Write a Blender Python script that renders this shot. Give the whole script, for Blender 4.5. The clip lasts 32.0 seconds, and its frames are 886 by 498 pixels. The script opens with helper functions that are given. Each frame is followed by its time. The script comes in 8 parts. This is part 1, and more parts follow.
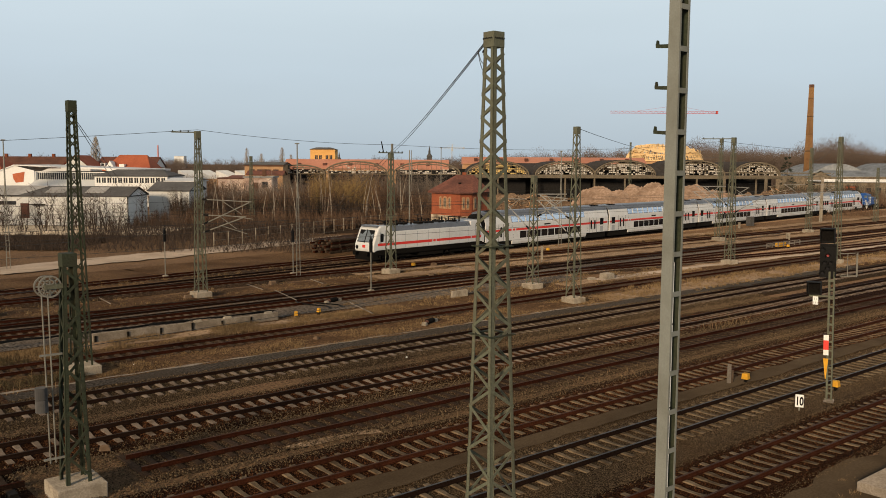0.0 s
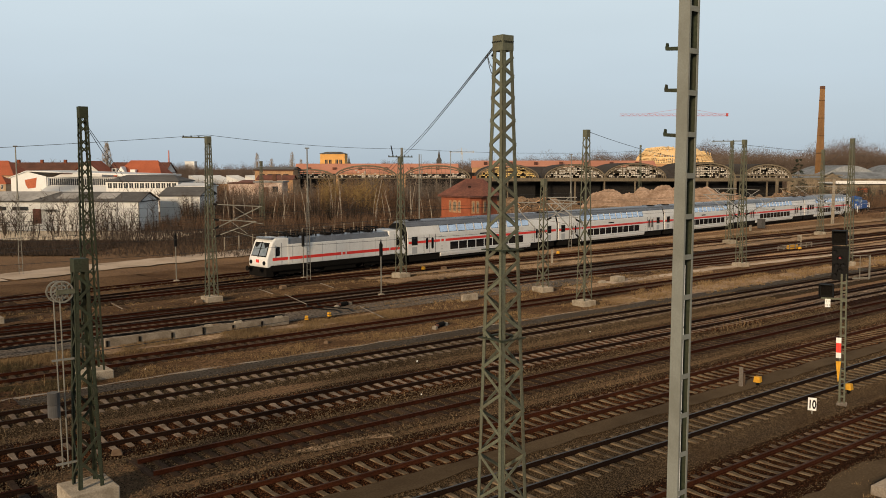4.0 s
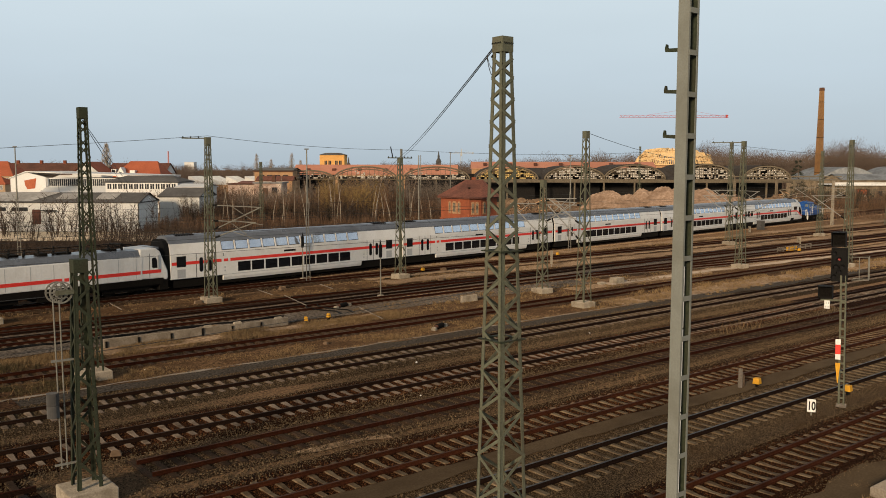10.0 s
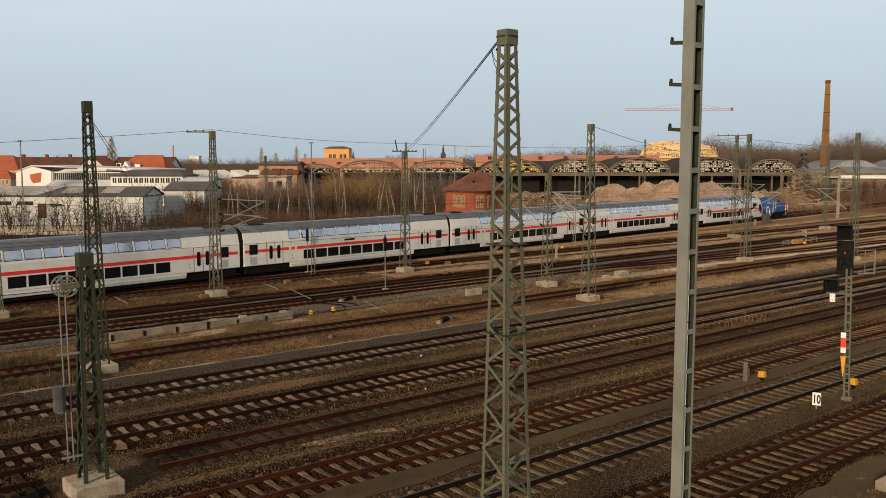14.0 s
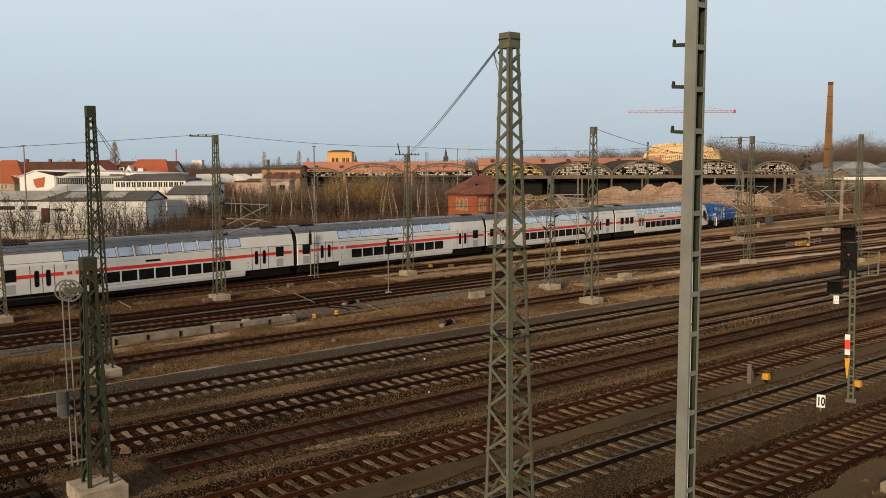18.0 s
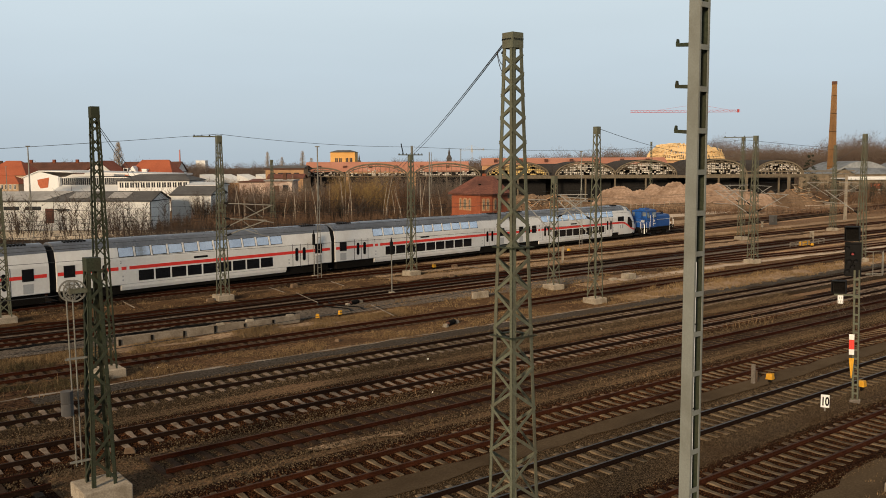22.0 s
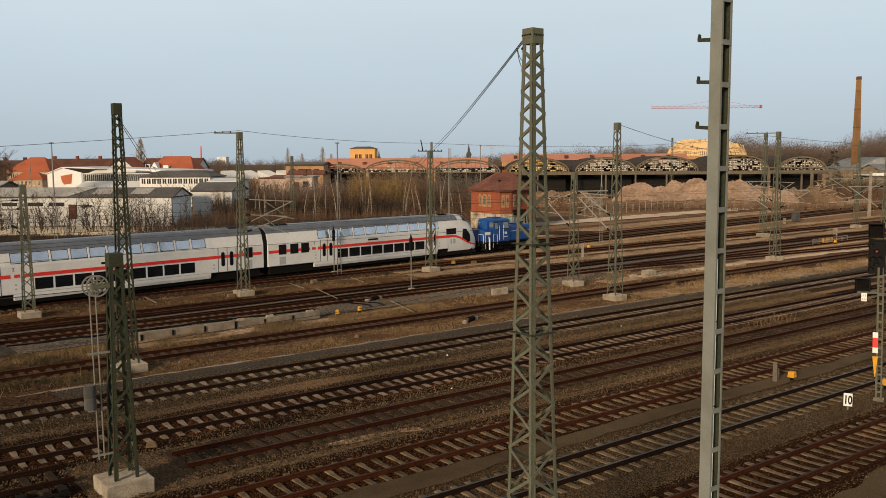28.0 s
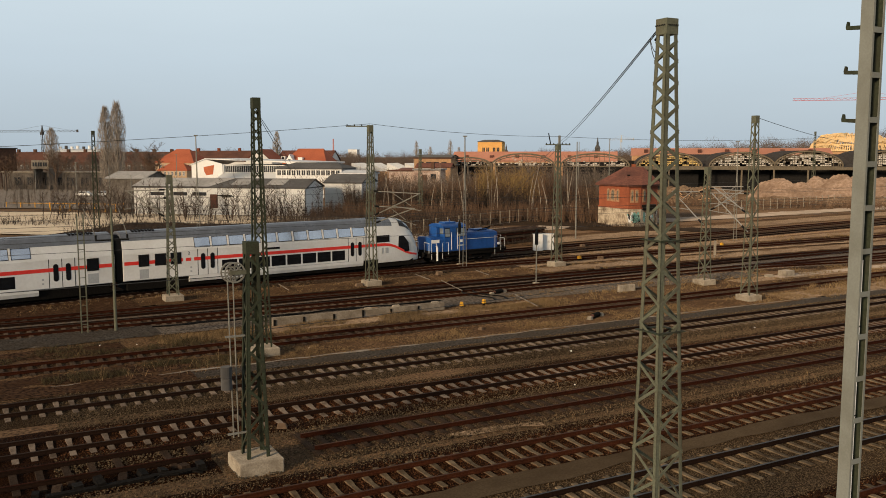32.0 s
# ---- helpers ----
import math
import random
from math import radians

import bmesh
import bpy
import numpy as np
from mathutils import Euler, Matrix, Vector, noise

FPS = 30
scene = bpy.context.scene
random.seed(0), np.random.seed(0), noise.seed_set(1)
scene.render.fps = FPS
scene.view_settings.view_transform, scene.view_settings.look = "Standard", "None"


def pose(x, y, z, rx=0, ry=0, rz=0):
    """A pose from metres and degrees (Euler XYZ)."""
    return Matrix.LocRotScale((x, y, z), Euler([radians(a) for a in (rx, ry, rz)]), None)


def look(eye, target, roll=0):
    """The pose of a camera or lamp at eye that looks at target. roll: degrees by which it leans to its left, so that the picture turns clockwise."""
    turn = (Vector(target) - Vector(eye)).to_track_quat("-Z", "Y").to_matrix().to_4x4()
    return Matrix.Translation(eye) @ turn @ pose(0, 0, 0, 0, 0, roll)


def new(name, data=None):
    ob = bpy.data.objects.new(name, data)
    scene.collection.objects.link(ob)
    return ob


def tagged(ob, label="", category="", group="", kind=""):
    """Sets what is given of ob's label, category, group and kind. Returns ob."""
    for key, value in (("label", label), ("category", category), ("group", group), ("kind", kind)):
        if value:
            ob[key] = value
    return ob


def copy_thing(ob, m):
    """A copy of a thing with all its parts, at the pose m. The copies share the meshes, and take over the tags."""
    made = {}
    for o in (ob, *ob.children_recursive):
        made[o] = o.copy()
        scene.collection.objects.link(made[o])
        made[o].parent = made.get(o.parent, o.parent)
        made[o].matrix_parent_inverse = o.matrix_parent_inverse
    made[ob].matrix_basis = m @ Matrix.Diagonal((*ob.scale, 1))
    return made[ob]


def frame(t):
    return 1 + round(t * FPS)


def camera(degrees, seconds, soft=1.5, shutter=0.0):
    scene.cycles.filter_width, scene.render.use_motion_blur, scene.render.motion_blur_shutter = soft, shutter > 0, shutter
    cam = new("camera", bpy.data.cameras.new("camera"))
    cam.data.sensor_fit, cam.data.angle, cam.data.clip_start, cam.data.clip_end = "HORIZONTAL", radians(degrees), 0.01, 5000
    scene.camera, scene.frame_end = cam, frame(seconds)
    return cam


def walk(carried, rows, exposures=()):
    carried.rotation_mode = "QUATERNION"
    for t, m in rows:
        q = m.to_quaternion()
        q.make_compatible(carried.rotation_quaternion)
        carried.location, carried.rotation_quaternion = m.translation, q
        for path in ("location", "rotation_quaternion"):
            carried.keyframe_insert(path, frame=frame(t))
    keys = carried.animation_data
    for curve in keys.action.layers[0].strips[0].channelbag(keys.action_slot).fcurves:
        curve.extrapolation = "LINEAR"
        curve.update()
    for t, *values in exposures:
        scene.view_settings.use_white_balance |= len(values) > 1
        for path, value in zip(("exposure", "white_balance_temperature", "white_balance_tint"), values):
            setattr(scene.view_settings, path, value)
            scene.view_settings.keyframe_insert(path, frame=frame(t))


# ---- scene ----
# World: x runs along the sidings, y across them away from the bridge, z up; rails' tops at 0.18.
cam = camera(54.3, 32.0, 0.9)
EYE = 10.4
PATH = [
    (0.0, 84.332, -0.305, -39.774),
    (0.5, 84.213, -0.217, -39.598),
    (1.0, 84.157, -0.202, -39.420),
    (1.5, 84.163, -0.103, -39.279),
    (2.0, 84.184, -0.065, -39.120),
    (2.5, 84.258, -0.089, -39.053),
    (3.0, 84.427, -0.076, -39.096),
    (3.5, 84.509, -0.036, -39.170),
    (5.5, 84.802, 0.082, -38.966),
    (6.0, 84.832, 0.104, -39.048),
    (6.5, 84.798, 0.064, -39.095),
    (7.0, 84.737, 0.008, -39.089),
    (7.5, 84.695, -0.021, -39.120),
    (8.0, 84.750, -0.023, -39.117),
    (8.5, 84.771, -0.030, -39.116),
    (9.0, 84.803, -0.034, -39.114),
    (9.5, 84.736, -0.044, -39.118),
    (10.0, 84.655, -0.077, -39.166),
    (10.5, 84.610, -0.045, -39.212),
    (11.0, 84.562, -0.017, -39.171),
    (11.5, 84.565, -0.006, -39.067),
    (12.0, 84.549, -0.011, -38.978),
    (12.5, 84.464, 0.048, -38.913),
    (13.0, 84.390, -0.000, -38.900),
    (13.5, 84.316, -0.035, -38.895),
    (14.0, 84.225, 0.002, -38.863),
    (14.5, 84.172, -0.027, -38.823),
    (16.5, 84.235, 0.065, -38.774),
    (17.0, 84.322, 0.134, -38.785),
    (17.5, 84.369, 0.162, -38.758),
    (18.0, 84.434, 0.218, -38.687),
    (18.5, 84.439, 0.239, -38.629),
    (19.0, 84.383, 0.224, -38.602),
    (19.5, 84.383, 0.240, -38.593),
    (20.0, 84.405, 0.268, -38.595),
    (20.5, 84.352, 0.263, -38.579),
    (21.0, 84.389, 0.299, -38.557),
    (21.5, 84.417, 0.305, -38.519),
    (22.0, 84.439, 0.293, -38.469),
    (22.5, 84.417, 0.262, -38.433),
    (23.0, 84.377, 0.233, -38.376),
    (23.5, 84.318, 0.244, -38.305),
    (24.0, 84.319, 0.249, -38.240),
    (24.5, 84.333, 0.233, -38.153),
    (25.0, 84.277, 0.229, -38.086),
    (25.5, 84.274, 0.240, -38.030),
    (27.5, 84.189, 0.287, -37.566),
    (28.0, 84.202, 0.307, -37.174),
    (28.5, 84.104, 0.307, -36.701),
    (29.0, 84.107, 0.296, -36.027),
    (29.5, 84.215, 0.251, -35.106),
    (30.0, 84.181, 0.200, -34.048),
    (30.5, 84.220, 0.058, -32.876),
    (31.0, 84.089, -0.026, -31.516),
    (31.5, 84.063, -0.047, -30.094),
    (32.0, 83.787, 0.005, -28.801),
]
walk(cam, [(t, pose(0, 0, EYE, rx, ry, rz)) for t, rx, ry, rz in PATH], [(0.0, 0.0, 6900, 10), (32.0, 0.0, 6900, 10)])

# ---- sky and sun ----
SUN_UP, SUN_FROM = 14.0, 206.0          # degrees: height, and the bearing (from +x, turning left) that it shines from
world = bpy.data.worlds.new("sky")
scene.world = world
world.use_nodes = True
wn, wl = world.node_tree.nodes, world.node_tree.links
wn.clear()
sky = wn.new("ShaderNodeTexSky")
sky.sky_type = "NISHITA"
sky.sun_disc = False
sky.sun_elevation = radians(SUN_UP)
sky.sun_rotation = radians(90 - SUN_FROM)
sky.air_density, sky.dust_density, sky.ozone_density = 1.0, 2.5, 1.0
coord = wn.new("ShaderNodeTexCoord")
split = wn.new("ShaderNodeSeparateXYZ")
wl.new(coord.outputs["Generated"], split.inputs[0])
haze = wn.new("ShaderNodeValToRGB")     # a thin high veil of cloud: paler with height
e = haze.color_ramp.elements
e[0].position, e[0].color = 0.0, (0.46, 0.57, 0.68, 1)
e[1].position, e[1].color = 1.0, (0.225, 0.228, 0.238, 1)
e.new(0.10).color = (0.56, 0.69, 0.82, 1)
e.new(0.26).color = (0.72, 0.86, 0.96, 1)
e.new(0.42).color = (0.38, 0.40, 0.43, 1)
wl.new(split.outputs["Z"], haze.inputs[0])
veil = wn.new("ShaderNodeTexNoise")
veil.inputs["Scale"].default_value, veil.inputs["Detail"].default_value = 2.2, 4
stretch = wn.new("ShaderNodeMapping")
stretch.inputs["Scale"].default_value = (1, 1, 5)
wl.new(coord.outputs["Generated"], stretch.inputs[0])
wl.new(stretch.outputs[0], veil.inputs["Vector"])
soft = wn.new("ShaderNodeMapRange")
soft.inputs["To Min"].default_value, soft.inputs["To Max"].default_value = 0.93, 1.07
wl.new(veil.outputs["Fac"], soft.inputs[0])
veiled = wn.new("ShaderNodeVectorMath")
veiled.operation = "SCALE"
wl.new(haze.outputs[0], veiled.inputs[0])
wl.new(soft.outputs[0], veiled.inputs["Scale"])
dim = wn.new("ShaderNodeVectorMath")
dim.operation = "SCALE"
dim.inputs["Scale"].default_value = 0.08
wl.new(sky.outputs[0], dim.inputs[0])
both = wn.new("ShaderNodeMix")
both.data_type = "RGBA"
both.inputs["Factor"].default_value = 0.9
wl.new(dim.outputs[0], both.inputs["A"])
wl.new(veiled.outputs[0], both.inputs["B"])
back = wn.new("ShaderNodeBackground")
back.inputs["Strength"].default_value = 1.0
wl.new(both.outputs["Result"], back.inputs["Color"])
wl.new(back.outputs[0], wn.new("ShaderNodeOutputWorld").inputs["Surface"])

sun = new("sun", bpy.data.lights.new("sun", "SUN"))
sun.data.energy, sun.data.angle, sun.data.color = 3.8, radians(9), (1.0, 0.79, 0.56)
a, b = radians(SUN_FROM), radians(SUN_UP)
sun.matrix_world = look((0, 0, 60), (-math.cos(a) * math.cos(b), -math.sin(a) * math.cos(b), 60 - math.sin(b)))

# ---- materials ----
def material(name, one, two, rough=0.85, metal=0.0, fine=30.0, coarse=1.2, bump=0.0, stain=None, amount=0.5, rand=0.0, spec=0.4, island=0.0, hard=0.2, cells=0.0):
    """Two colours mixed by fine grain (or by stones, so many cells a metre), a stain colour over them in larger patches, relief from the grain."""
    m = bpy.data.materials.new(name)
    m.use_nodes = True
    n, l = m.node_tree.nodes, m.node_tree.links
    p = n["Principled BSDF"]
    p.inputs["Roughness"].default_value, p.inputs["Metallic"].default_value = rough, metal
    p.inputs["Specular IOR Level"].default_value = spec
    p.inputs["Diffuse Roughness"].default_value = 1.0 if rough >= 0.9 else 0.0
    tc, info = n.new("ShaderNodeTexCoord"), n.new("ShaderNodeObjectInfo")
    shift = n.new("ShaderNodeVectorMath")
    shift.operation = "MULTIPLY_ADD"
    wide = n.new("ShaderNodeCombineXYZ")
    for i in range(3):
        l.new(info.outputs["Random"], wide.inputs[i])
    l.new(wide.outputs[0], shift.inputs[0])
    shift.inputs[1].default_value = (37.0, 53.0, 71.0)
    l.new(tc.outputs["Object"], shift.inputs[2])
    grain = n.new("ShaderNodeTexNoise")
    grain.inputs["Scale"].default_value, grain.inputs["Detail"].default_value = fine, 3
    l.new(shift.outputs[0], grain.inputs["Vector"])
    ramp = n.new("ShaderNodeMapRange")
    ramp.inputs["From Min"].default_value, ramp.inputs["From Max"].default_value = 0.5 - hard, 0.5 + hard
    l.new(grain.outputs["Fac"], ramp.inputs[0])
    mix = n.new("ShaderNodeMix")
    mix.data_type = "RGBA"
    mix.inputs["A"].default_value, mix.inputs["B"].default_value = (*one, 1), (*two, 1)
    l.new(ramp.outputs[0], mix.inputs["Factor"])
    if cells:
        stones = n.new("ShaderNodeTexVoronoi")
        stones.inputs["Scale"].default_value = cells
        l.new(shift.outputs[0], stones.inputs["Vector"])
        joint = n.new("ShaderNodeMapRange")        # shade in the gaps between the stones, put into the colour
        joint.inputs["From Min"].default_value, joint.inputs["From Max"].default_value = 0.72, 0.25
        l.new(stones.outputs["Distance"], joint.inputs[0])
        tone = n.new("ShaderNodeSeparateColor")
        l.new(stones.outputs["Color"], tone.inputs[0])
        lift = n.new("ShaderNodeMath")
        lift.operation = "MULTIPLY_ADD"
        lift.inputs[1].default_value, lift.inputs[2].default_value = 0.95, 0.30
        l.new(tone.outputs[0], lift.inputs[0])
        both_ways = n.new("ShaderNodeMath")
        both_ways.operation = "MULTIPLY"
        l.new(joint.outputs[0], both_ways.inputs[0])
        l.new(lift.outputs[0], both_ways.inputs[1])
        l.new(both_ways.outputs[0], mix.inputs["Factor"])
    out = mix.outputs["Result"]
    patch = n.new("ShaderNodeTexNoise")
    patch.inputs["Scale"].default_value, patch.inputs["Detail"].default_value = coarse, 5
    patch.inputs["Roughness"].default_value = 0.6
    l.new(shift.outputs[0], patch.inputs["Vector"])
    if stain:
        amt = n.new("ShaderNodeMapRange")
        amt.inputs["From Min"].default_value, amt.inputs["From Max"].default_value = 0.42, 0.68
        amt.inputs["To Max"].default_value = amount
        l.new(patch.outputs["Fac"], amt.inputs[0])
        over = n.new("ShaderNodeMix")
        over.data_type = "RGBA"
        over.inputs["B"].default_value = (*stain, 1)
        l.new(amt.outputs[0], over.inputs["Factor"])
        l.new(out, over.inputs["A"])
        out = over.outputs["Result"]
    if rand or island:
        val = n.new("ShaderNodeMapRange")
        k = rand or island
        val.inputs["To Min"].default_value, val.inputs["To Max"].default_value = 1 - k, 1 + k
        if island:
            l.new(n.new("ShaderNodeNewGeometry").outputs["Random Per Island"], val.inputs[0])
        else:
            l.new(info.outputs["Random"], val.inputs[0])
        hs = n.new("ShaderNodeHueSaturation")
        l.new(val.outputs[0], hs.inputs["Value"])
        l.new(out, hs.inputs["Color"])
        out = hs.outputs[0]
    l.new(out, p.inputs["Base Color"])
    rr = n.new("ShaderNodeMapRange")
    rr.inputs["To Min"].default_value, rr.inputs["To Max"].default_value = max(0.02, rough - 0.12), min(1, rough + 0.12)
    l.new(patch.outputs["Fac"], rr.inputs[0])
    l.new(rr.outputs[0], p.inputs["Roughness"])
    if bump:
        b = n.new("ShaderNodeBump")
        b.inputs["Strength"].default_value, b.inputs["Distance"].default_value = 0.8, bump
        l.new(joint.outputs[0] if cells else grain.outputs["Fac"], b.inputs["Height"])
        l.new(b.outputs[0], p.inputs["Normal"])
    return m


EARTH = material("bare earth", (0.036, 0.0215, 0.0118), (0.170, 0.105, 0.060), 0.95, fine=8, coarse=0.12, bump=0.05, stain=(0.165, 0.104, 0.060), amount=0.6, hard=0.15, spec=0.05)
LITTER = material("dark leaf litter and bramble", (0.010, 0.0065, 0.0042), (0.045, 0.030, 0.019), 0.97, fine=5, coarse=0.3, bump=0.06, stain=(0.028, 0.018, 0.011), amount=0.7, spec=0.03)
OLIVE_STRAW = material("dull olive dead grass", (0.050, 0.040, 0.022), (0.095, 0.076, 0.040), 0.95, fine=5, coarse=0.4, stain=(0.14, 0.095, 0.05), amount=0.6, island=0.4, spec=0.05)
BALLAST_GREY = material("grey ballast", (0.01294, 0.008561, 0.004946), (0.1235, 0.08506, 0.04894), 0.95, fine=20, coarse=0.25, bump=0.06, stain=(0.03485, 0.01902, 0.008434), amount=0.6, spec=0.03, hard=0.12, cells=19)
BALLAST_PALE = material("clean grey ballast", (0.01876, 0.01241, 0.007172), (0.1791, 0.1233, 0.07096), 0.95, fine=20, coarse=0.25, bump=0.06, stain=(0.05053, 0.02758, 0.01223), amount=0.6, spec=0.03, hard=0.12, cells=19)
BALLAST_RUST = material("rust-stained ballast", (0.00299, 0.001149, 0.0004723), (0.0623, 0.02724, 0.01181), 0.95, fine=20, coarse=0.3, bump=0.06, stain=(0.02491, 0.009155, 0.003619), amount=0.6, spec=0.03, hard=0.12, cells=19)
BALLAST_DARK = material("brown dusty ballast", (0.09173, 0.05588, 0.03234), (0.3241, 0.2155, 0.1351), 0.95, fine=6, coarse=0.3, bump=0.05, stain=(0.2629, 0.1757, 0.1058), amount=0.6, spec=0.03, hard=0.16)
BALLAST_OIL = material("oily red-brown ballast", (0.005737, 0.002726, 0.001377), (0.07172, 0.03902, 0.02123), 0.95, fine=6, coarse=0.3, bump=0.05, stain=(0.03442, 0.01721, 0.008606), amount=0.7, spec=0.03, hard=0.16)
BALLAST_BLUE = material("fresh blue-grey ballast", (0.020, 0.0165, 0.0135), (0.150, 0.128, 0.108), 0.95, fine=6, coarse=0.3, bump=0.05, stain=(0.075, 0.056, 0.040), amount=0.6, spec=0.03, hard=0.15)
GRAVEL_COOL = material("fine cool grey gravel", (0.012, 0.0105, 0.009), (0.072, 0.063, 0.054), 0.95, fine=9, coarse=0.35, bump=0.04, stain=(0.040, 0.031, 0.023), amount=0.7, spec=0.03, hard=0.15)
BALLAST_MID = material("dusty brown ballast", (0.02082, 0.01212, 0.007055), (0.1099, 0.0698, 0.04186), 0.95, fine=12, coarse=0.3, bump=0.05, stain=(0.06939, 0.0426, 0.02451), amount=0.6, spec=0.03, hard=0.16, cells=11)
GRASS_EARTH = material("dry trodden grass", (0.02105, 0.01247, 0.006406), (0.1526, 0.09177, 0.04823), 0.97, fine=8, coarse=0.22, bump=0.05, stain=(0.03965, 0.02151, 0.01136), amount=0.9, spec=0.03, hard=0.18)
DUST_GRASS = material("dusty pale dead grass", (0.09, 0.06148, 0.03828), (0.33, 0.2353, 0.1566), 0.97, fine=6, coarse=0.22, bump=0.05, stain=(0.115, 0.07526, 0.04756), amount=0.8, spec=0.03, hard=0.18)
WALK = material("dull grey-brown walkway", (0.04625, 0.0329, 0.01989), (0.07397, 0.05421, 0.03357), 0.95, fine=14, coarse=0.5, stain=(0.0318, 0.02131, 0.01244), amount=0.7, spec=0.04)
RAIL_RUST = material("rusty rail steel", (0.02167, 0.006056, 0.002856), (0.04846, 0.0134, 0.005712), 0.85, 0.0, fine=14, coarse=1.0, stain=(0.01275, 0.004758, 0.002499), amount=0.6, spec=0.05)
RAIL_RED = material("bright rust-red rail steel", (0.03182, 0.009563, 0.004194), (0.06763, 0.02142, 0.00953), 0.85, 0.0, fine=14, coarse=1.0, stain=(0.0175, 0.006884, 0.003812), amount=0.6, spec=0.05)
RAIL_DARK = material("dark rail steel", (0.00864, 0.00441, 0.002851), (0.01824, 0.00936, 0.005962), 0.8, 0.0, fine=14, coarse=1.0, stain=(0.0192, 0.00855, 0.004536), amount=0.5, spec=0.05)
RAIL_HEAD = material("worn rail head", (0.030, 0.020, 0.014), (0.060, 0.043, 0.032), 0.7, 0.1, fine=10, coarse=1.0, stain=(0.020, 0.011, 0.007), amount=0.8, spec=0.07)
RUST_HEAD = material("rusted rail head", (0.060, 0.028, 0.016), (0.105, 0.050, 0.030), 0.65, 0.2, fine=10, coarse=1.0, stain=(0.035, 0.018, 0.010), amount=0.8, spec=0.1)
RAIL_BRIGHT = material("run-bright rail head", (0.06, 0.057, 0.054), (0.096, 0.093, 0.09), 0.45, 0.5, fine=10, coarse=1.0, stain=(0.024, 0.0168, 0.012), amount=0.6, spec=0.3)
TIE_CONCRETE = material("concrete sleeper", (0.1198, 0.09338, 0.0728), (0.1868, 0.1499, 0.1223), 0.9, fine=25, coarse=2.0, bump=0.01, stain=(0.0585, 0.04109, 0.02803), amount=0.8, rand=0.25, spec=0.05)
TIE_STEEL = material("buff sleeper", (0.1329, 0.09448, 0.05696), (0.2127, 0.161, 0.1028), 0.85, fine=25, coarse=2.0, bump=0.01, stain=(0.05649, 0.03176, 0.01662), amount=0.85, rand=0.25, spec=0.05)
TIE_TAR = material("tarred wooden sleeper", (0.018, 0.0115, 0.008), (0.050, 0.034, 0.024), 0.95, fine=22, coarse=2.0, bump=0.015, stain=(0.012, 0.008, 0.006), amount=0.6, rand=0.3, spec=0.05)
TIE_WOOD = material("old wooden sleeper", (0.03825, 0.02635, 0.0187), (0.102, 0.07225, 0.051), 0.95, fine=22, coarse=2.0, bump=0.015, stain=(0.0204, 0.01275, 0.0085), amount=0.6, rand=0.3, spec=0.05)
CONCRETE = material("weathered concrete", (0.235, 0.200, 0.155), (0.36, 0.315, 0.25), 0.92, fine=18, coarse=1.5, bump=0.01, stain=(0.12, 0.093, 0.065), amount=0.65, spec=0.1)
CONCRETE_DARK = material("dirty concrete", (0.1425, 0.1235, 0.1045), (0.2375, 0.209, 0.1805), 0.95, fine=12, coarse=0.9, bump=0.01, stain=(0.076, 0.06175, 0.0475), amount=0.7, spec=0.05)
CONCRETE_WORN = material("worn buff concrete", (0.19, 0.158, 0.122), (0.29, 0.248, 0.20), 0.93, fine=14, coarse=1.1, bump=0.01, stain=(0.10, 0.077, 0.055), amount=0.7, spec=0.08)
MAST_GREEN = material("olive-green mast paint", (0.07954, 0.08652, 0.0598), (0.128, 0.1349, 0.0966), 0.75, 0.0, fine=20, coarse=1.2, stain=(0.09215, 0.07416, 0.04945), amount=0.5, spec=0.2)
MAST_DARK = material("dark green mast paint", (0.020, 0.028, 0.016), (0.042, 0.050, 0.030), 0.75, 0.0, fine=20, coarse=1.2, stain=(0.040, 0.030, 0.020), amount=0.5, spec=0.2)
MAST_GREY = material("weathered grey steel", (0.177, 0.1864, 0.1669), (0.2072, 0.2185, 0.197), 0.75, 0.0, fine=30, coarse=1.4, stain=(0.1296, 0.1299, 0.1086), amount=0.6, spec=0.2)
GALV = material("galvanised steel", (0.17, 0.165, 0.14), (0.25, 0.242, 0.21), 0.6, 0.2, fine=30, coarse=2.0, stain=(0.11, 0.095, 0.075), amount=0.5, spec=0.2)
TUBE_PALE = material("pale zinc-coated tube", (0.2448, 0.2412, 0.2232), (0.3168, 0.3096, 0.288), 0.6, 0.1, fine=20, coarse=2.0, stain=(0.1728, 0.1584, 0.1368), amount=0.5, spec=0.2)
WIRE = material("dark wire", (0.02, 0.02, 0.02), (0.045, 0.043, 0.04), 0.6, 0.3)
BLACK = material("black paint", (0.004, 0.004, 0.004), (0.009, 0.0086, 0.0082), 0.7, fine=20, spec=0.12)
YELLOW = material("yellow paint", (0.60, 0.29, 0.02), (0.70, 0.36, 0.035), 0.65, fine=20, coarse=4, stain=(0.36, 0.17, 0.02), amount=0.5, spec=0.2)
RED = material("red paint", (0.62, 0.03, 0.02), (0.72, 0.045, 0.03), 0.5, fine=20)
WHITE = material("white paint", (0.74, 0.73, 0.70), (0.82, 0.81, 0.78), 0.55, fine=20, coarse=3, stain=(0.55, 0.52, 0.47), amount=0.4)
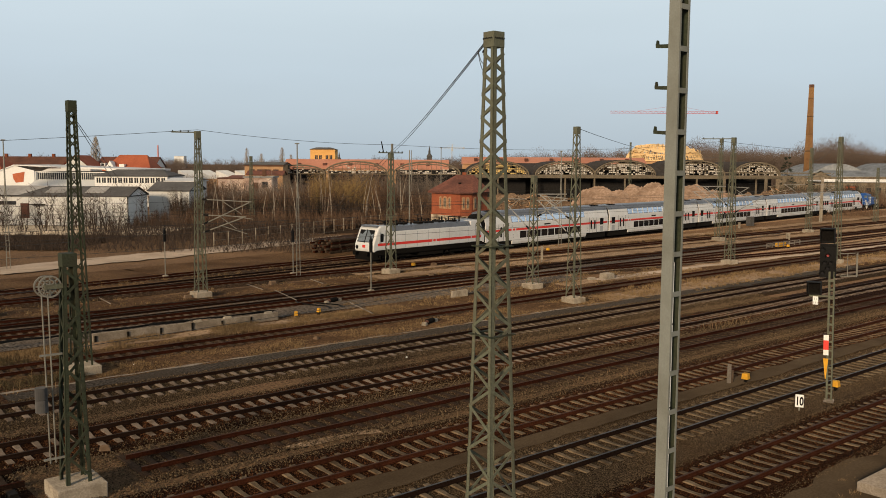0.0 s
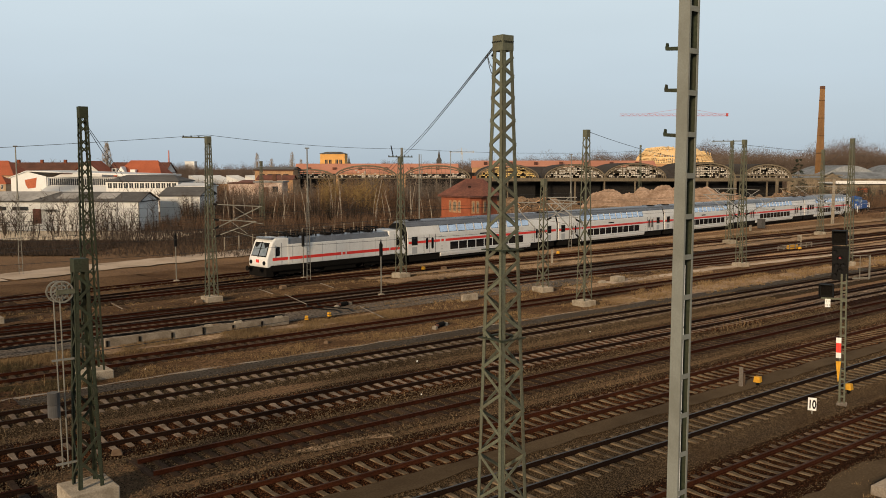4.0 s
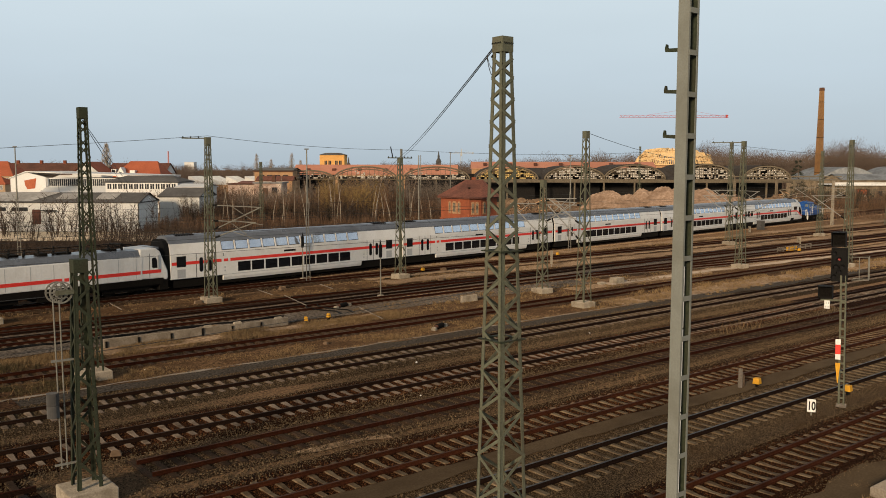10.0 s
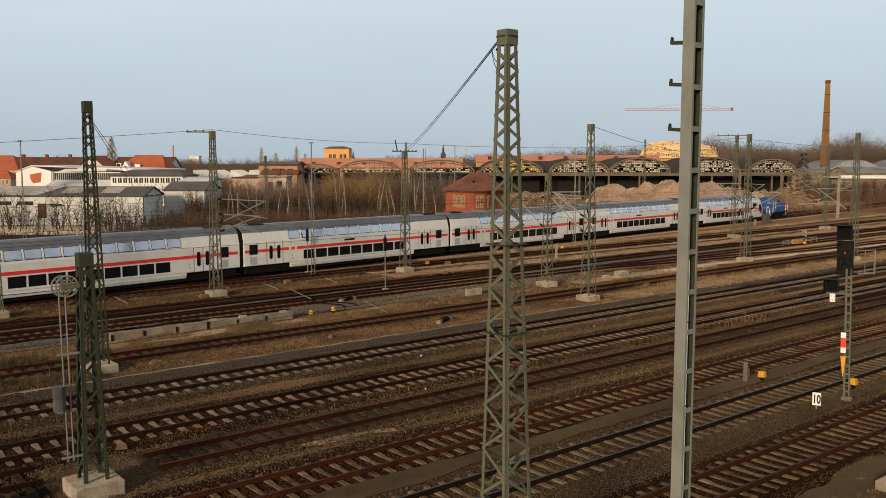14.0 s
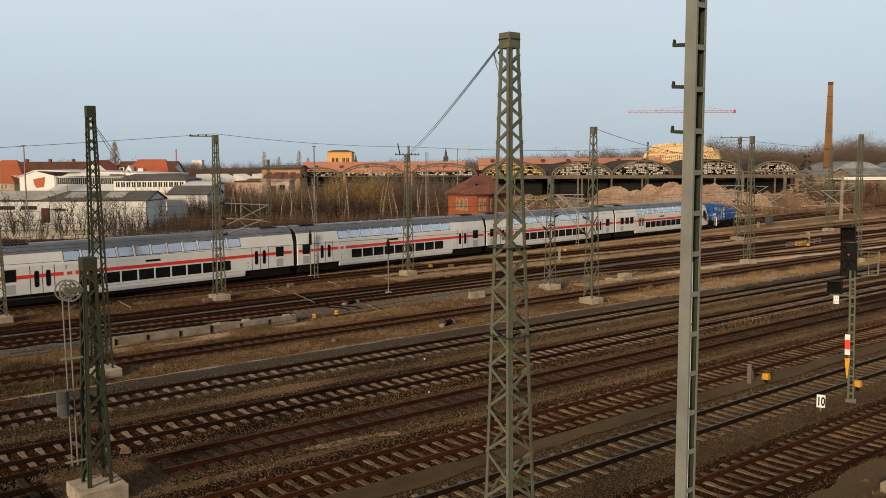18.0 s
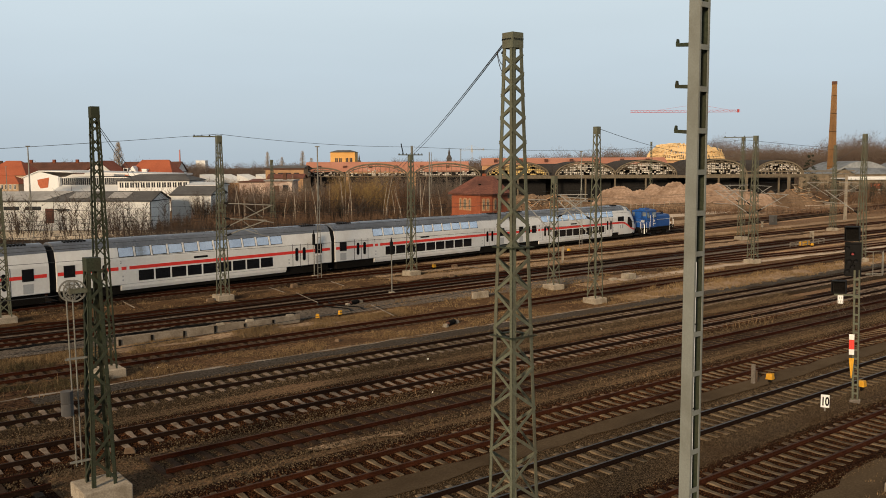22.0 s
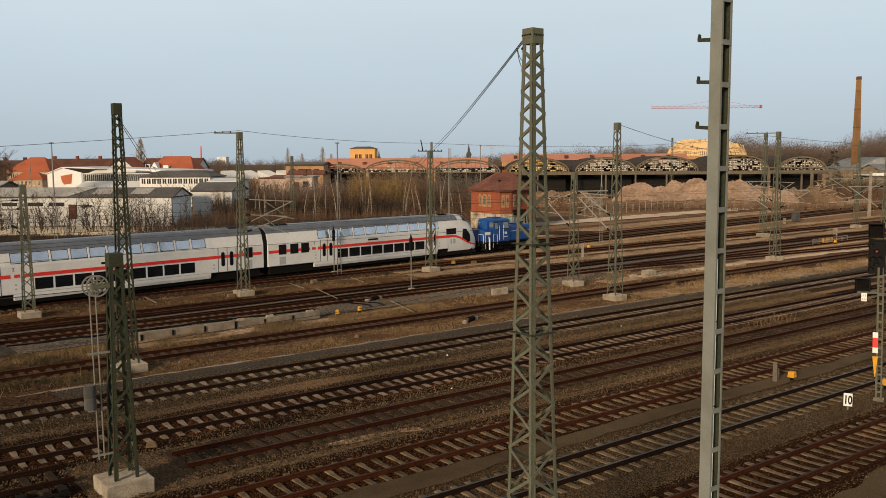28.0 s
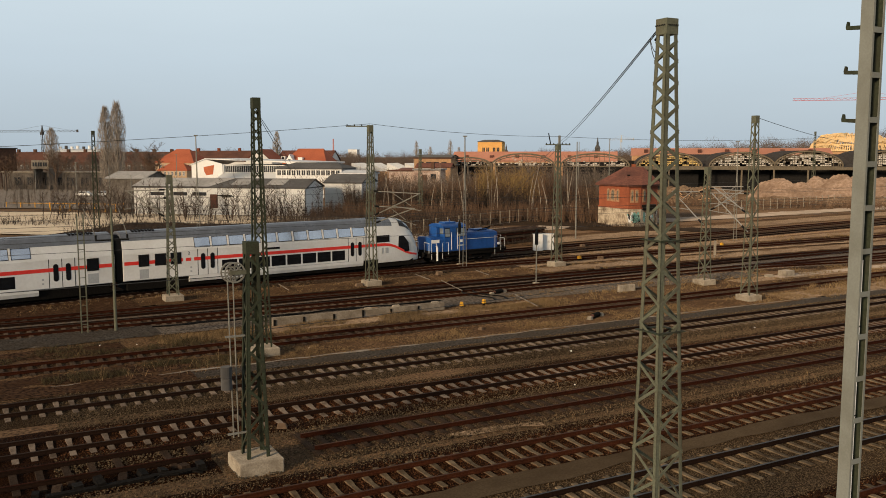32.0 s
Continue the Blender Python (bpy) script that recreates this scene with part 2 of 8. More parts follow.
TRAIN_WHITE = material("grimy white coach paint", (0.6635, 0.6543, 0.6266), (0.728, 0.7188, 0.6911), 0.42, fine=6, coarse=0.7, stain=(0.5529, 0.5253, 0.4792), amount=0.5, spec=0.5)
TRAIN_ROOF = material("grey coach roof", (0.1137, 0.1264, 0.1474), (0.1558, 0.1727, 0.198), 0.30, fine=6, coarse=0.8, stain=(0.08003, 0.08424, 0.09266), amount=0.6, spec=0.5)
TRAIN_RED = material("traffic-red stripe", (0.66, 0.030, 0.022), (0.74, 0.045, 0.03), 0.42, fine=8)
TRAIN_GLASS = material("tinted coach window", (0.006, 0.007, 0.009), (0.012, 0.013, 0.016), 0.06, fine=4, spec=0.5)
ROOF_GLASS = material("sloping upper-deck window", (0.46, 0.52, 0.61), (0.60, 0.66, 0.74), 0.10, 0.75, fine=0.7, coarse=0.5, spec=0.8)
# mirrored sky is put into the panes' grey-blue base colour
CAB_GLASS = material("cab glass with reflection in its grey", (0.10, 0.12, 0.13), (0.20, 0.23, 0.25), 0.08, fine=1.5, coarse=0.7, spec=0.8)
UNDER = material("sooty running gear", (0.004, 0.0036, 0.0032), (0.012, 0.0104, 0.0088), 0.9, 0.0, fine=15, coarse=2, spec=0.08)
BELLOWS = material("black rubber bellows", (0.006, 0.006, 0.006), (0.01, 0.01, 0.01), 0.85, fine=20, spec=0.12)
GREY_PAINT = material("grey paint", (0.33, 0.34, 0.34), (0.40, 0.41, 0.41), 0.5, fine=12)
BLUE = material("bright blue locomotive paint", (0.005702, 0.06032, 0.2404), (0.009126, 0.07806, 0.2915), 0.42, fine=6, coarse=1.0, stain=(0.005702, 0.03903, 0.1457), amount=0.5)
PLASTER = material("stained white render", (0.6768, 0.6721, 0.6486), (0.7708, 0.7661, 0.7426), 0.95, fine=4, coarse=0.25, stain=(0.5452, 0.5217, 0.4794), amount=0.5, spec=0.1)
PLASTER_COOL = material("white industrial cladding", (0.66, 0.66, 0.64), (0.76, 0.76, 0.74), 0.8, fine=4, coarse=0.2, stain=(0.52, 0.50, 0.46), amount=0.4)
FELT = material("grey roofing felt", (0.0612, 0.05904, 0.0576), (0.1008, 0.0972, 0.0936), 0.9, fine=2.5, coarse=0.2, stain=(0.0396, 0.03744, 0.036), amount=0.7)
FELT_BLACK = material("sooty tarred felt", (0.018, 0.016, 0.015), (0.045, 0.040, 0.037), 0.95, fine=1.5, coarse=0.12, stain=(0.060, 0.052, 0.045), amount=0.5, spec=0.05)
FELT_PALE = material("pale lichened roofing", (0.24, 0.234, 0.222), (0.36, 0.348, 0.33), 0.9, fine=1.5, coarse=0.15, stain=(0.156, 0.15, 0.144), amount=0.6)
TILE_ORANGE = material("orange clay roof tiles", (0.36, 0.0896, 0.0378), (0.456, 0.124, 0.0558), 0.85, fine=3.0, coarse=0.2, stain=(0.256, 0.0624, 0.0306), amount=0.5)
TILE_BROWN = material("weathered red-brown roof tiles", (0.09477, 0.03315, 0.02102), (0.1516, 0.05862, 0.03962), 0.9, fine=3.0, coarse=0.35, stain=(0.05214, 0.02224, 0.01617), amount=0.7, hard=0.14)
TILE_DARK = material("dark brown roof tiles", (0.095, 0.045, 0.033), (0.15, 0.072, 0.052), 0.9, fine=3.0, coarse=0.25, stain=(0.06, 0.034, 0.027), amount=0.6, spec=0.1)
BRICK_DARK = material("dull dark brick", (0.11, 0.055, 0.036), (0.17, 0.088, 0.058), 0.92, fine=4, coarse=0.4, stain=(0.07, 0.042, 0.03), amount=0.6, spec=0.1)
PLASTER_DIRTY = material("dirty whitewash", (0.30, 0.245, 0.18), (0.50, 0.43, 0.33), 0.95, fine=3, coarse=0.9, stain=(0.11, 0.075, 0.05), amount=0.9, spec=0.1)
PINK_ROOF = material("salmon-pink tiled roof", (0.473, 0.2021, 0.129), (0.5504, 0.2494, 0.1634), 0.85, fine=2.0, coarse=0.1, stain=(0.3784, 0.1462, 0.086), amount=0.6)
BRICK_WALL = material("orange-red brickwork", (0.2294, 0.05986, 0.02506), (0.2995, 0.08553, 0.03787), 0.92, fine=7, coarse=0.7, stain=(0.1529, 0.04276, 0.02061), amount=0.6, bump=0.01)
BRICK_PALE = material("buff brickwork", (0.44, 0.26, 0.13), (0.56, 0.35, 0.19), 0.92, fine=4, coarse=0.5, stain=(0.28, 0.16, 0.09), amount=0.6)
CHIMNEY = material("ochre-brown chimney brick", (0.186, 0.0957, 0.0375), (0.2356, 0.1287, 0.0525), 0.92, fine=2.5, coarse=0.15, stain=(0.1178, 0.0561, 0.0225), amount=0.7)
OCHRE = material("ochre-yellow render", (0.72, 0.42, 0.13), (0.80, 0.49, 0.17), 0.9, fine=2, coarse=0.2, stain=(0.60, 0.34, 0.11), amount=0.4)
TIMBER = material("fresh pale timber", (0.66, 0.44, 0.20), (0.80, 0.58, 0.31), 0.85, fine=6, coarse=1.0, island=0.18)
SAND = material("pale excavated sand", (0.23, 0.1538, 0.1067), (0.3747, 0.27, 0.2023), 0.97, fine=1.6, coarse=0.22, bump=0.25, stain=(0.1362, 0.08694, 0.0584), amount=0.7, spec=0.03)
RUBBLE = material("brown sandy rubble", (0.1176, 0.07752, 0.04988), (0.2408, 0.1687, 0.1137), 0.97, fine=2.2, coarse=0.3, bump=0.25, stain=(0.0672, 0.04332, 0.02784), amount=0.8, spec=0.03)
LOT = material("pale yard paving", (0.44, 0.37, 0.275), (0.56, 0.48, 0.37), 0.95, fine=2, coarse=0.12, stain=(0.30, 0.235, 0.165), amount=0.6, spec=0.05)
PATH_GREY = material("pale gravel path", (0.2652, 0.2142, 0.1673), (0.3672, 0.3008, 0.2405), 0.95, fine=6, coarse=0.3, bump=0.02, stain=(0.1734, 0.1326, 0.09619), amount=0.6, spec=0.05)
# near-black colour that stands in for the shade inside the engine shed
DARK_VOID = material("near-black for shaded interior", (0.004, 0.0035, 0.003), (0.012, 0.010, 0.0085), 0.95, fine=2)
GLASS_DARK = material("dark window glass", (0.02, 0.022, 0.025), (0.03, 0.033, 0.036), 0.12, fine=2, spec=0.6)
BARK = material("grey-brown bark", (0.085, 0.062, 0.045), (0.14, 0.105, 0.078), 0.95, fine=8, coarse=1.0)
TWIG = material("bare brown twigs", (0.092, 0.055, 0.034), (0.145, 0.088, 0.054), 0.95, fine=2, coarse=0.15, stain=(0.140, 0.070, 0.034), amount=0.6, island=0.35)
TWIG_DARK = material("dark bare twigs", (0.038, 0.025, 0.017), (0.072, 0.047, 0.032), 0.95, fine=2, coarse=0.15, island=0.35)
TWIG_YELLOW = material("yellowish willow twigs", (0.20, 0.125, 0.045), (0.27, 0.18, 0.07), 0.95, fine=2, coarse=0.3, island=0.3)
POPLAR = material("pale grey poplar twigs", (0.2714, 0.2277, 0.1837), (0.3936, 0.3381, 0.2828), 0.95, fine=2, coarse=0.15, island=0.25)
TWIG_GREY = material("grey bare twigs", (0.105, 0.082, 0.066), (0.16, 0.13, 0.105), 0.95, fine=2, coarse=0.15, stain=(0.12, 0.085, 0.06), amount=0.5, island=0.3)
BIRCH = material("pale birch bark", (0.26, 0.225, 0.18), (0.38, 0.335, 0.28), 0.9, fine=6, coarse=1.5, stain=(0.15, 0.12, 0.09), amount=0.7)
NEEDLES = material("dark conifer needles", (0.0132, 0.018, 0.0108), (0.024, 0.03, 0.0168), 0.95, fine=4, island=0.3)
STRAW = material("dry straw-coloured grass", (0.1885, 0.1231, 0.06205), (0.2975, 0.2032, 0.1086), 0.95, fine=5, coarse=0.4, stain=(0.114, 0.0739, 0.03767), amount=0.6, island=0.4, spec=0.05)
STONE = material("broken brown-grey stone", (0.04908, 0.03365, 0.01914), (0.1276, 0.09094, 0.0541), 0.95, fine=12, island=0.6, spec=0.05)
STONE_RUST = material("rust-dusted stone", (0.04154, 0.01716, 0.007359), (0.09439, 0.04056, 0.01852), 0.95, fine=12, island=0.7, spec=0.05)
SURROUND = material("dull buff window surround", (0.30, 0.165, 0.085), (0.42, 0.25, 0.14), 0.9, fine=5, coarse=0.8, stain=(0.2, 0.09, 0.05), amount=0.6)
BLIND = material("dusty boarded pane", (0.132, 0.102, 0.066), (0.252, 0.21, 0.15), 0.7, fine=2.5, coarse=1.2, stain=(0.03, 0.024, 0.018), amount=0.8)
GRAFFITI = material("turquoise graffiti paint", (0.10, 0.42, 0.36), (0.35, 0.60, 0.54), 0.8, fine=3, coarse=1.6, stain=(0.03, 0.10, 0.10), amount=0.9)
RED_CRANE = material("red crane paint", (0.4, 0.04675, 0.0405), (0.464, 0.06375, 0.054), 0.6, fine=4)
FADED_RED = material("faded pinkish red paint", (0.42, 0.17, 0.17), (0.48, 0.21, 0.20), 0.7, fine=2)
PINK_WALL = material("patchy pale pink plaster", (0.52, 0.40, 0.33), (0.70, 0.60, 0.52), 0.95, fine=1.2, coarse=0.35, stain=(0.26, 0.14, 0.10), amount=0.8, spec=0.1)
SHED_ROOF = material("silvery blue-grey roofing sheet", (0.20, 0.215, 0.225), (0.30, 0.315, 0.325), 0.8, fine=1.2, coarse=0.25, stain=(0.11, 0.115, 0.118), amount=0.6, spec=0.1)
BUFF_HOUSE = material("cream house render", (0.50, 0.36, 0.23), (0.62, 0.47, 0.32), 0.9, fine=2, coarse=0.3, stain=(0.38, 0.25, 0.15), amount=0.5, spec=0.1)
BUFF_PLASTER = material("dull buff plaster", (0.17, 0.135, 0.095), (0.27, 0.22, 0.16), 0.95, fine=3, coarse=0.6, stain=(0.08, 0.058, 0.04), amount=0.8, spec=0.1)


# ---- building blocks ----
class Geo:
    """Collects the faces of one mesh."""
    def __init__(self):
        self.v, self.f = [], []

    def add(self, pts, faces):
        k = len(self.v)
        self.v += [tuple(p) for p in pts]
        self.f += [tuple(k + i for i in f) for f in faces]
        return self

    def hexa(self, p):
        return self.add(p, [(0, 3, 2, 1), (4, 5, 6, 7), (0, 1, 5, 4), (1, 2, 6, 5), (2, 3, 7, 6), (3, 0, 4, 7)])

    def box(self, x0, x1, y0, y1, z0, z1):
        return self.hexa([(x0, y0, z0), (x1, y0, z0), (x1, y1, z0), (x0, y1, z0), (x0, y0, z1), (x1, y0, z1), (x1, y1, z1), (x0, y1, z1)])

    def frustum(self, x0, x1, y0, y1, z0, z1, dx, dy):
        return self.hexa([(x0, y0, z0), (x1, y0, z0), (x1, y1, z0), (x0, y1, z0),
                          (x0 + dx, y0 + dy, z1), (x1 - dx, y0 + dy, z1), (x1 - dx, y1 - dy, z1), (x0 + dx, y1 - dy, z1)])

    def beam(self, p, q, w, h=None, up=(0, 0, 1)):
        p, q, h = Vector(p), Vector(q), h or w
        d = (q - p).normalized()
        s = d.cross(Vector(up))
        s = (s if s.length > 1e-3 else d.cross(Vector((1, 0, 0)))).normalized()
        u = s.cross(d)
        s, u = s * w / 2, u * h / 2
        return self.hexa([p - s - u, p + s - u, p + s + u, p - s + u, q - s - u, q + s - u, q + s + u, q - s + u])

    def tube(self, p, q, r, r2=None, n=6, caps=True):
        p, q, r2 = Vector(p), Vector(q), r if r2 is None else r2
        d = (q - p).normalized()
        s = d.orthogonal().normalized()
        u = d.cross(s)
        pts = []
        for c, rad in ((p, r), (q, r2)):
            pts += [c + (s * math.cos(2 * math.pi * i / n) + u * math.sin(2 * math.pi * i / n)) * rad for i in range(n)]
        faces = [(i, (i + 1) % n, n + (i + 1) % n, n + i) for i in range(n)]
        if caps:
            faces += [tuple(range(n - 1, -1, -1)), tuple(range(n, 2 * n))]
        return self.add(pts, faces)

    def line(self, pts, r, n=4):
        """One round bar or wire that follows pts."""
        pts = [Vector(p) for p in pts]
        k, m = len(self.v), len(pts)
        s = (pts[1] - pts[0]).orthogonal()
        for i, p in enumerate(pts):
            d = (pts[min(i + 1, m - 1)] - pts[max(i - 1, 0)]).normalized()
            s = s - d * s.dot(d)
            s = (s if s.length > 1e-4 else d.orthogonal()).normalized()
            u = d.cross(s)
            self.v += [tuple(p + (s * math.cos(2 * math.pi * j / n) + u * math.sin(2 * math.pi * j / n)) * r) for j in range(n)]
        for i in range(m - 1):
            for j in range(n):
                a, b = k + i * n + j, k + i * n + (j + 1) % n
                self.f.append((a, b, b + n, a + n))
        return self

    def prism_z(self, prof, z0, z1):
        """A profile of (x, y) drawn up along z."""
        n = len(prof)
        return self.add([(x, y, z0) for x, y in prof] + [(x, y, z1) for x, y in prof],
                        [(i, (i + 1) % n, n + (i + 1) % n, n + i) for i in range(n)] + [tuple(range(n - 1, -1, -1)), tuple(range(n, 2 * n))])

    def prism(self, prof, x0, x1, caps=True, closed=True):
        """A profile of (y, z) drawn out along x."""
        n = len(prof)
        pts = [(x0, y, z) for y, z in prof] + [(x1, y, z) for y, z in prof]
        faces = [(i, (i + 1) % n, n + (i + 1) % n, n + i) for i in range(n if closed else n - 1)]
        if caps:
            faces += [tuple(range(n - 1, -1, -1)), tuple(range(n, 2 * n))]
        return self.add(pts, faces)

    def prism_y(self, prof, y0, y1):
        """A profile of (x, z) drawn out along y."""
        n = len(prof)
        pts = [(x, y0, z) for x, z in prof] + [(x, y1, z) for x, z in prof]
        return self.add(pts, [((i + 1) % n, i, n + i, n + (i + 1) % n) for i in range(n)] + [tuple(range(n)), tuple(range(2 * n - 1, n - 1, -1))])

    def ring(self, c, axis, r, w, n=20):
        c, axis = Vector(c), Vector(axis).normalized()
        s = axis.orthogonal().normalized()
        u = axis.cross(s)
        pts = []
        for i in range(n):
            o = s * math.cos(2 * math.pi * i / n) + u * math.sin(2 * math.pi * i / n)
            pts += [c + o * (r + a * w / 2) + axis * b * w / 2 for a, b in ((-1, -1), (1, -1), (1, 1), (-1, 1))]
        return self.add(pts, [(4 * i + j, 4 * i + (j + 1) % 4, 4 * ((i + 1) % n) + (j + 1) % 4, 4 * ((i + 1) % n) + j) for i in range(n) for j in range(4)])

    def mesh(self, name, mat, smooth=False):
        me = bpy.data.meshes.new(name)
        me.from_pydata(self.v, [], self.f)
        me.materials.append(mat)
        if smooth:
            me.polygons.foreach_set("use_smooth", [True] * len(me.polygons))
        me.update()
        return me


def part(name, g, mat, parent=None, label="", smooth=False, bevel=0.0, at=None):
    me = g if isinstance(g, bpy.types.Mesh) else g.mesh(name, mat, smooth)
    ob = new(name, me)
    if parent:
        ob.parent = parent
    if at is not None:
        ob.matrix_basis = at
    if bevel:
        mod = ob.modifiers.new("edge", "BEVEL")
        mod.width, mod.segments, mod.limit_method = bevel, 2, "ANGLE"
    return tagged(ob, label)


def thing(name, m, label, category, group="", kind=""):
    ob = new(name)
    ob.empty_display_size = 0.3
    ob.matrix_basis = m
    return tagged(ob, label, category, group, kind)


def single(name, g, mat, label, category, group="", kind="", m=None, smooth=False, bevel=0.0):
    ob = part(name, g, mat, None, label, smooth, bevel, m)
    return tagged(ob, label, category, group, kind)


AXIS = radians(50.2)


def far(d, r, z=0.0, turn=0.0):
    """A pose d metres ahead of the bridge and r to the side, its x to the right and its y away from the bridge."""
    return pose(d * math.cos(AXIS) + r * math.sin(AXIS), d * math.sin(AXIS) - r * math.cos(AXIS), z, 0, 0, -39.8 + turn)


def rnd(a, b):
    return random.uniform(a, b)

# ---- ground ----
def ground_sheet():
    g, n = Geo(), 90
    xs = [-60 + 420 * i / n for i in range(n + 1)]
    xs = [-3000, -600, -200] + xs + [520, 900, 1600, 3500]
    ys = [-3000, -600, -100] + [-20 + 260 * i / n for i in range(n + 1)] + [320, 500, 900, 1600, 3500]
    for y in ys:
        for x in xs:
            near = -60 <= x <= 360 and 8 < y < 240
            z = -0.09 + (0.05 * noise.noise((x * 0.35, y * 0.35, 0)) + 0.05 * noise.noise((x * 0.08, y * 0.08, 3)) if near else 0)
            g.v.append((x, y, z))
    w = len(xs)
    g.f = [(j * w + i, j * w + i + 1, (j + 1) * w + i + 1, (j + 1) * w + i) for j in range(len(ys) - 1) for i in range(w - 1)]
    single("ground", g, EARTH, "bare brown earth and gravel of a rail yard", "ground", kind="structure")


ground_sheet()


def rail_prof(y):
    """Flat-bottomed rail, 0.16 high, its foot on the sleepers at 0.02."""
    half = [(0.075, 0.02), (0.075, 0.035), (0.02, 0.05), (0.012, 0.12), (0.036, 0.135), (0.036, 0.168)]
    return [(y + a, z) for a, z in half] + [(y - a, z) for a, z in reversed(half)]


def cast_sleeper(w, ln):
    """A cast sleeper: full under the rails, lower and narrower at its waist."""
    g = Geo()
    stations = ((-ln / 2, 1.0, 0.024), (-0.5, 0.98, 0.03), (-0.18, 0.8, -0.004), (0.18, 0.8, -0.004), (0.5, 0.98, 0.03), (ln / 2, 1.0, 0.024))
    for y, k, z in stations:
        h = w * k / 2
        g.v += [(-h - 0.02, y, -0.07), (-h, y, z), (h, y, z), (h + 0.02, y, -0.07)]
    for i in range(5):
        a = 4 * i
        g.f += [(a + j, a + j + 1, a + j + 5, a + j + 4) for j in range(3)]
    g.f += [(0, 3, 2, 1), (20, 21, 22, 23)]
    return g


def track_line(name, pts, ballast, rail, head, tie, label, spacing=0.6, single_ties=None, width=3.6, tie_len=2.6, tie_w=0.26, group="tracks of the rail yard", missing=0.0):
    """A track along the line pts (x, y): ballast bed, two rails, and its sleepers; those within single_ties are parts of their own."""
    t = thing("railway_track", Matrix(), label, "track", group)
    beds, rails, heads = [Geo(), Geo()], [Geo(), Geo()], [Geo(), Geo()]
    stuffs = ballast if isinstance(ballast, tuple) else (ballast, ballast)      # oily bed, paler past x = 35: view-dependent brightness put into colour
    for (xa, ya), (xb, yb) in zip(pts, pts[1:]):
        ang, ln = math.atan2(yb - ya, xb - xa), math.hypot(xb - xa, yb - ya)
        m = Matrix.Translation((xa, ya, 0)) @ Matrix.Rotation(ang, 4, "Z")
        bed = beds[1 if xa > 35 else 0]
        n = max(1, int(ln / 1.5)) if ya < 45 else max(1, int(ln / 6))
        prof = [(-width / 2 - 0.5, -0.07), (-width / 2, 0.0), (-0.5, -0.03), (0.5, -0.03), (width / 2, 0.0), (width / 2 + 0.5, -0.07)]
        first = 1 if bed.v else 0           # go on from the ring where the stretch before ended
        k = len(bed.v) - 6 * first
        for i in range(first, n + 1):
            for j, (y, z) in enumerate(prof):
                wob = 0.02 * noise.noise((xa + i * 1.3, ya + y * 2, j)) if 0 < j < 5 else 0
                bed.v.append(m @ Vector((ln * i / n, y + (0.15 * noise.noise((i * 0.4, y, ya)) if j in (0, 5) else 0), z + wob)))
        for i in range(n):
            for j in range(5):
                a = k + i * 6 + j
                bed.f.append((a, a + 6, a + 7, a + 1))
        for side in (0, 1):
            y = (-0.752, 0.752)[side]
            g = Geo().prism(rail_prof(y), 0, ln)
            rails[side].add([m @ Vector(p) for p in g.v], g.f)
            g = Geo().box(0, ln, y - 0.034, y + 0.034, 0.169, 0.18)
            heads[side].add([m @ Vector(p) for p in g.v], g.f)
    for bed, stuff in zip(beds, stuffs):
        if bed.v:
            part("ballast_bed", bed, stuff, t, "rounded bed of crushed stone")
    for side in (0, 1):
        r = part("rail", rails[side], rail, t)
        part("rail_head", heads[side], head, r)
    one = (cast_sleeper(tie_w, tie_len) if tie in (TIE_CONCRETE, TIE_STEEL) else Geo().frustum(-tie_w / 2, tie_w / 2, -tie_len / 2, tie_len / 2, -0.05, 0.03, 0.02, 0.03)).mesh("sleeper", tie)
    rest, count, done = Geo(), 0, 0.0
    for (xa, ya), (xb, yb) in zip(pts, pts[1:]):
        ang, ln = math.atan2(yb - ya, xb - xa), math.hypot(xb - xa, yb - ya)
        s = done
        while s < ln:
            x, y = xa + (xb - xa) * s / ln, ya + (yb - ya) * s / ln
            s += spacing
            if rnd(0, 1) < missing:
                continue
            m = pose(x + rnd(-0.02, 0.02), y + rnd(-0.03, 0.03), rnd(-0.008, 0.006), 0, 0, math.degrees(ang) + rnd(-0.8, 0.8))
            if single_ties and single_ties[0] <= x <= single_ties[1] and count < 300:
                part("sleeper", one, tie, t, at=m)
                count += 1
            else:
                b = one.vertices
                rest.add([m @ v.co for v in b], [tuple(f.vertices) for f in one.polygons])
        done = s - ln
    if rest.v:
        tagged(part("sleepers_beyond", rest, tie, t), kind="stuff")
    return t


track_line("b", [(-40, 38.4), (330, 38.4)], BALLAST_GREY, RAIL_DARK, RAIL_HEAD, TIE_CONCRETE, "straight siding with dark rails on pale concrete sleepers", 0.62, (0, 130), tie_w=0.21)
track_line("c", [(-40, 33.0), (320, 33.0)], BALLAST_RUST, RAIL_DARK, RAIL_HEAD, TIE_CONCRETE, "straight siding with pale concrete sleepers in brown ballast", 0.62, (-3, 110), tie_w=0.21)
track_line("d", [(10.3, 28.9), (300, 28.8)], BALLAST_MID, RAIL_RUST, RUST_HEAD, TIE_TAR, "disused rusty siding on dark wooden sleepers", 0.62, (5, 100), 2.6)
track_line("e", [(-40, 24.25), (300, 24.25)], BALLAST_RUST, RAIL_RED, RUST_HEAD, TIE_STEEL, "rust-brown siding on buff sleepers", 0.62, (0, 90), tie_w=0.2)
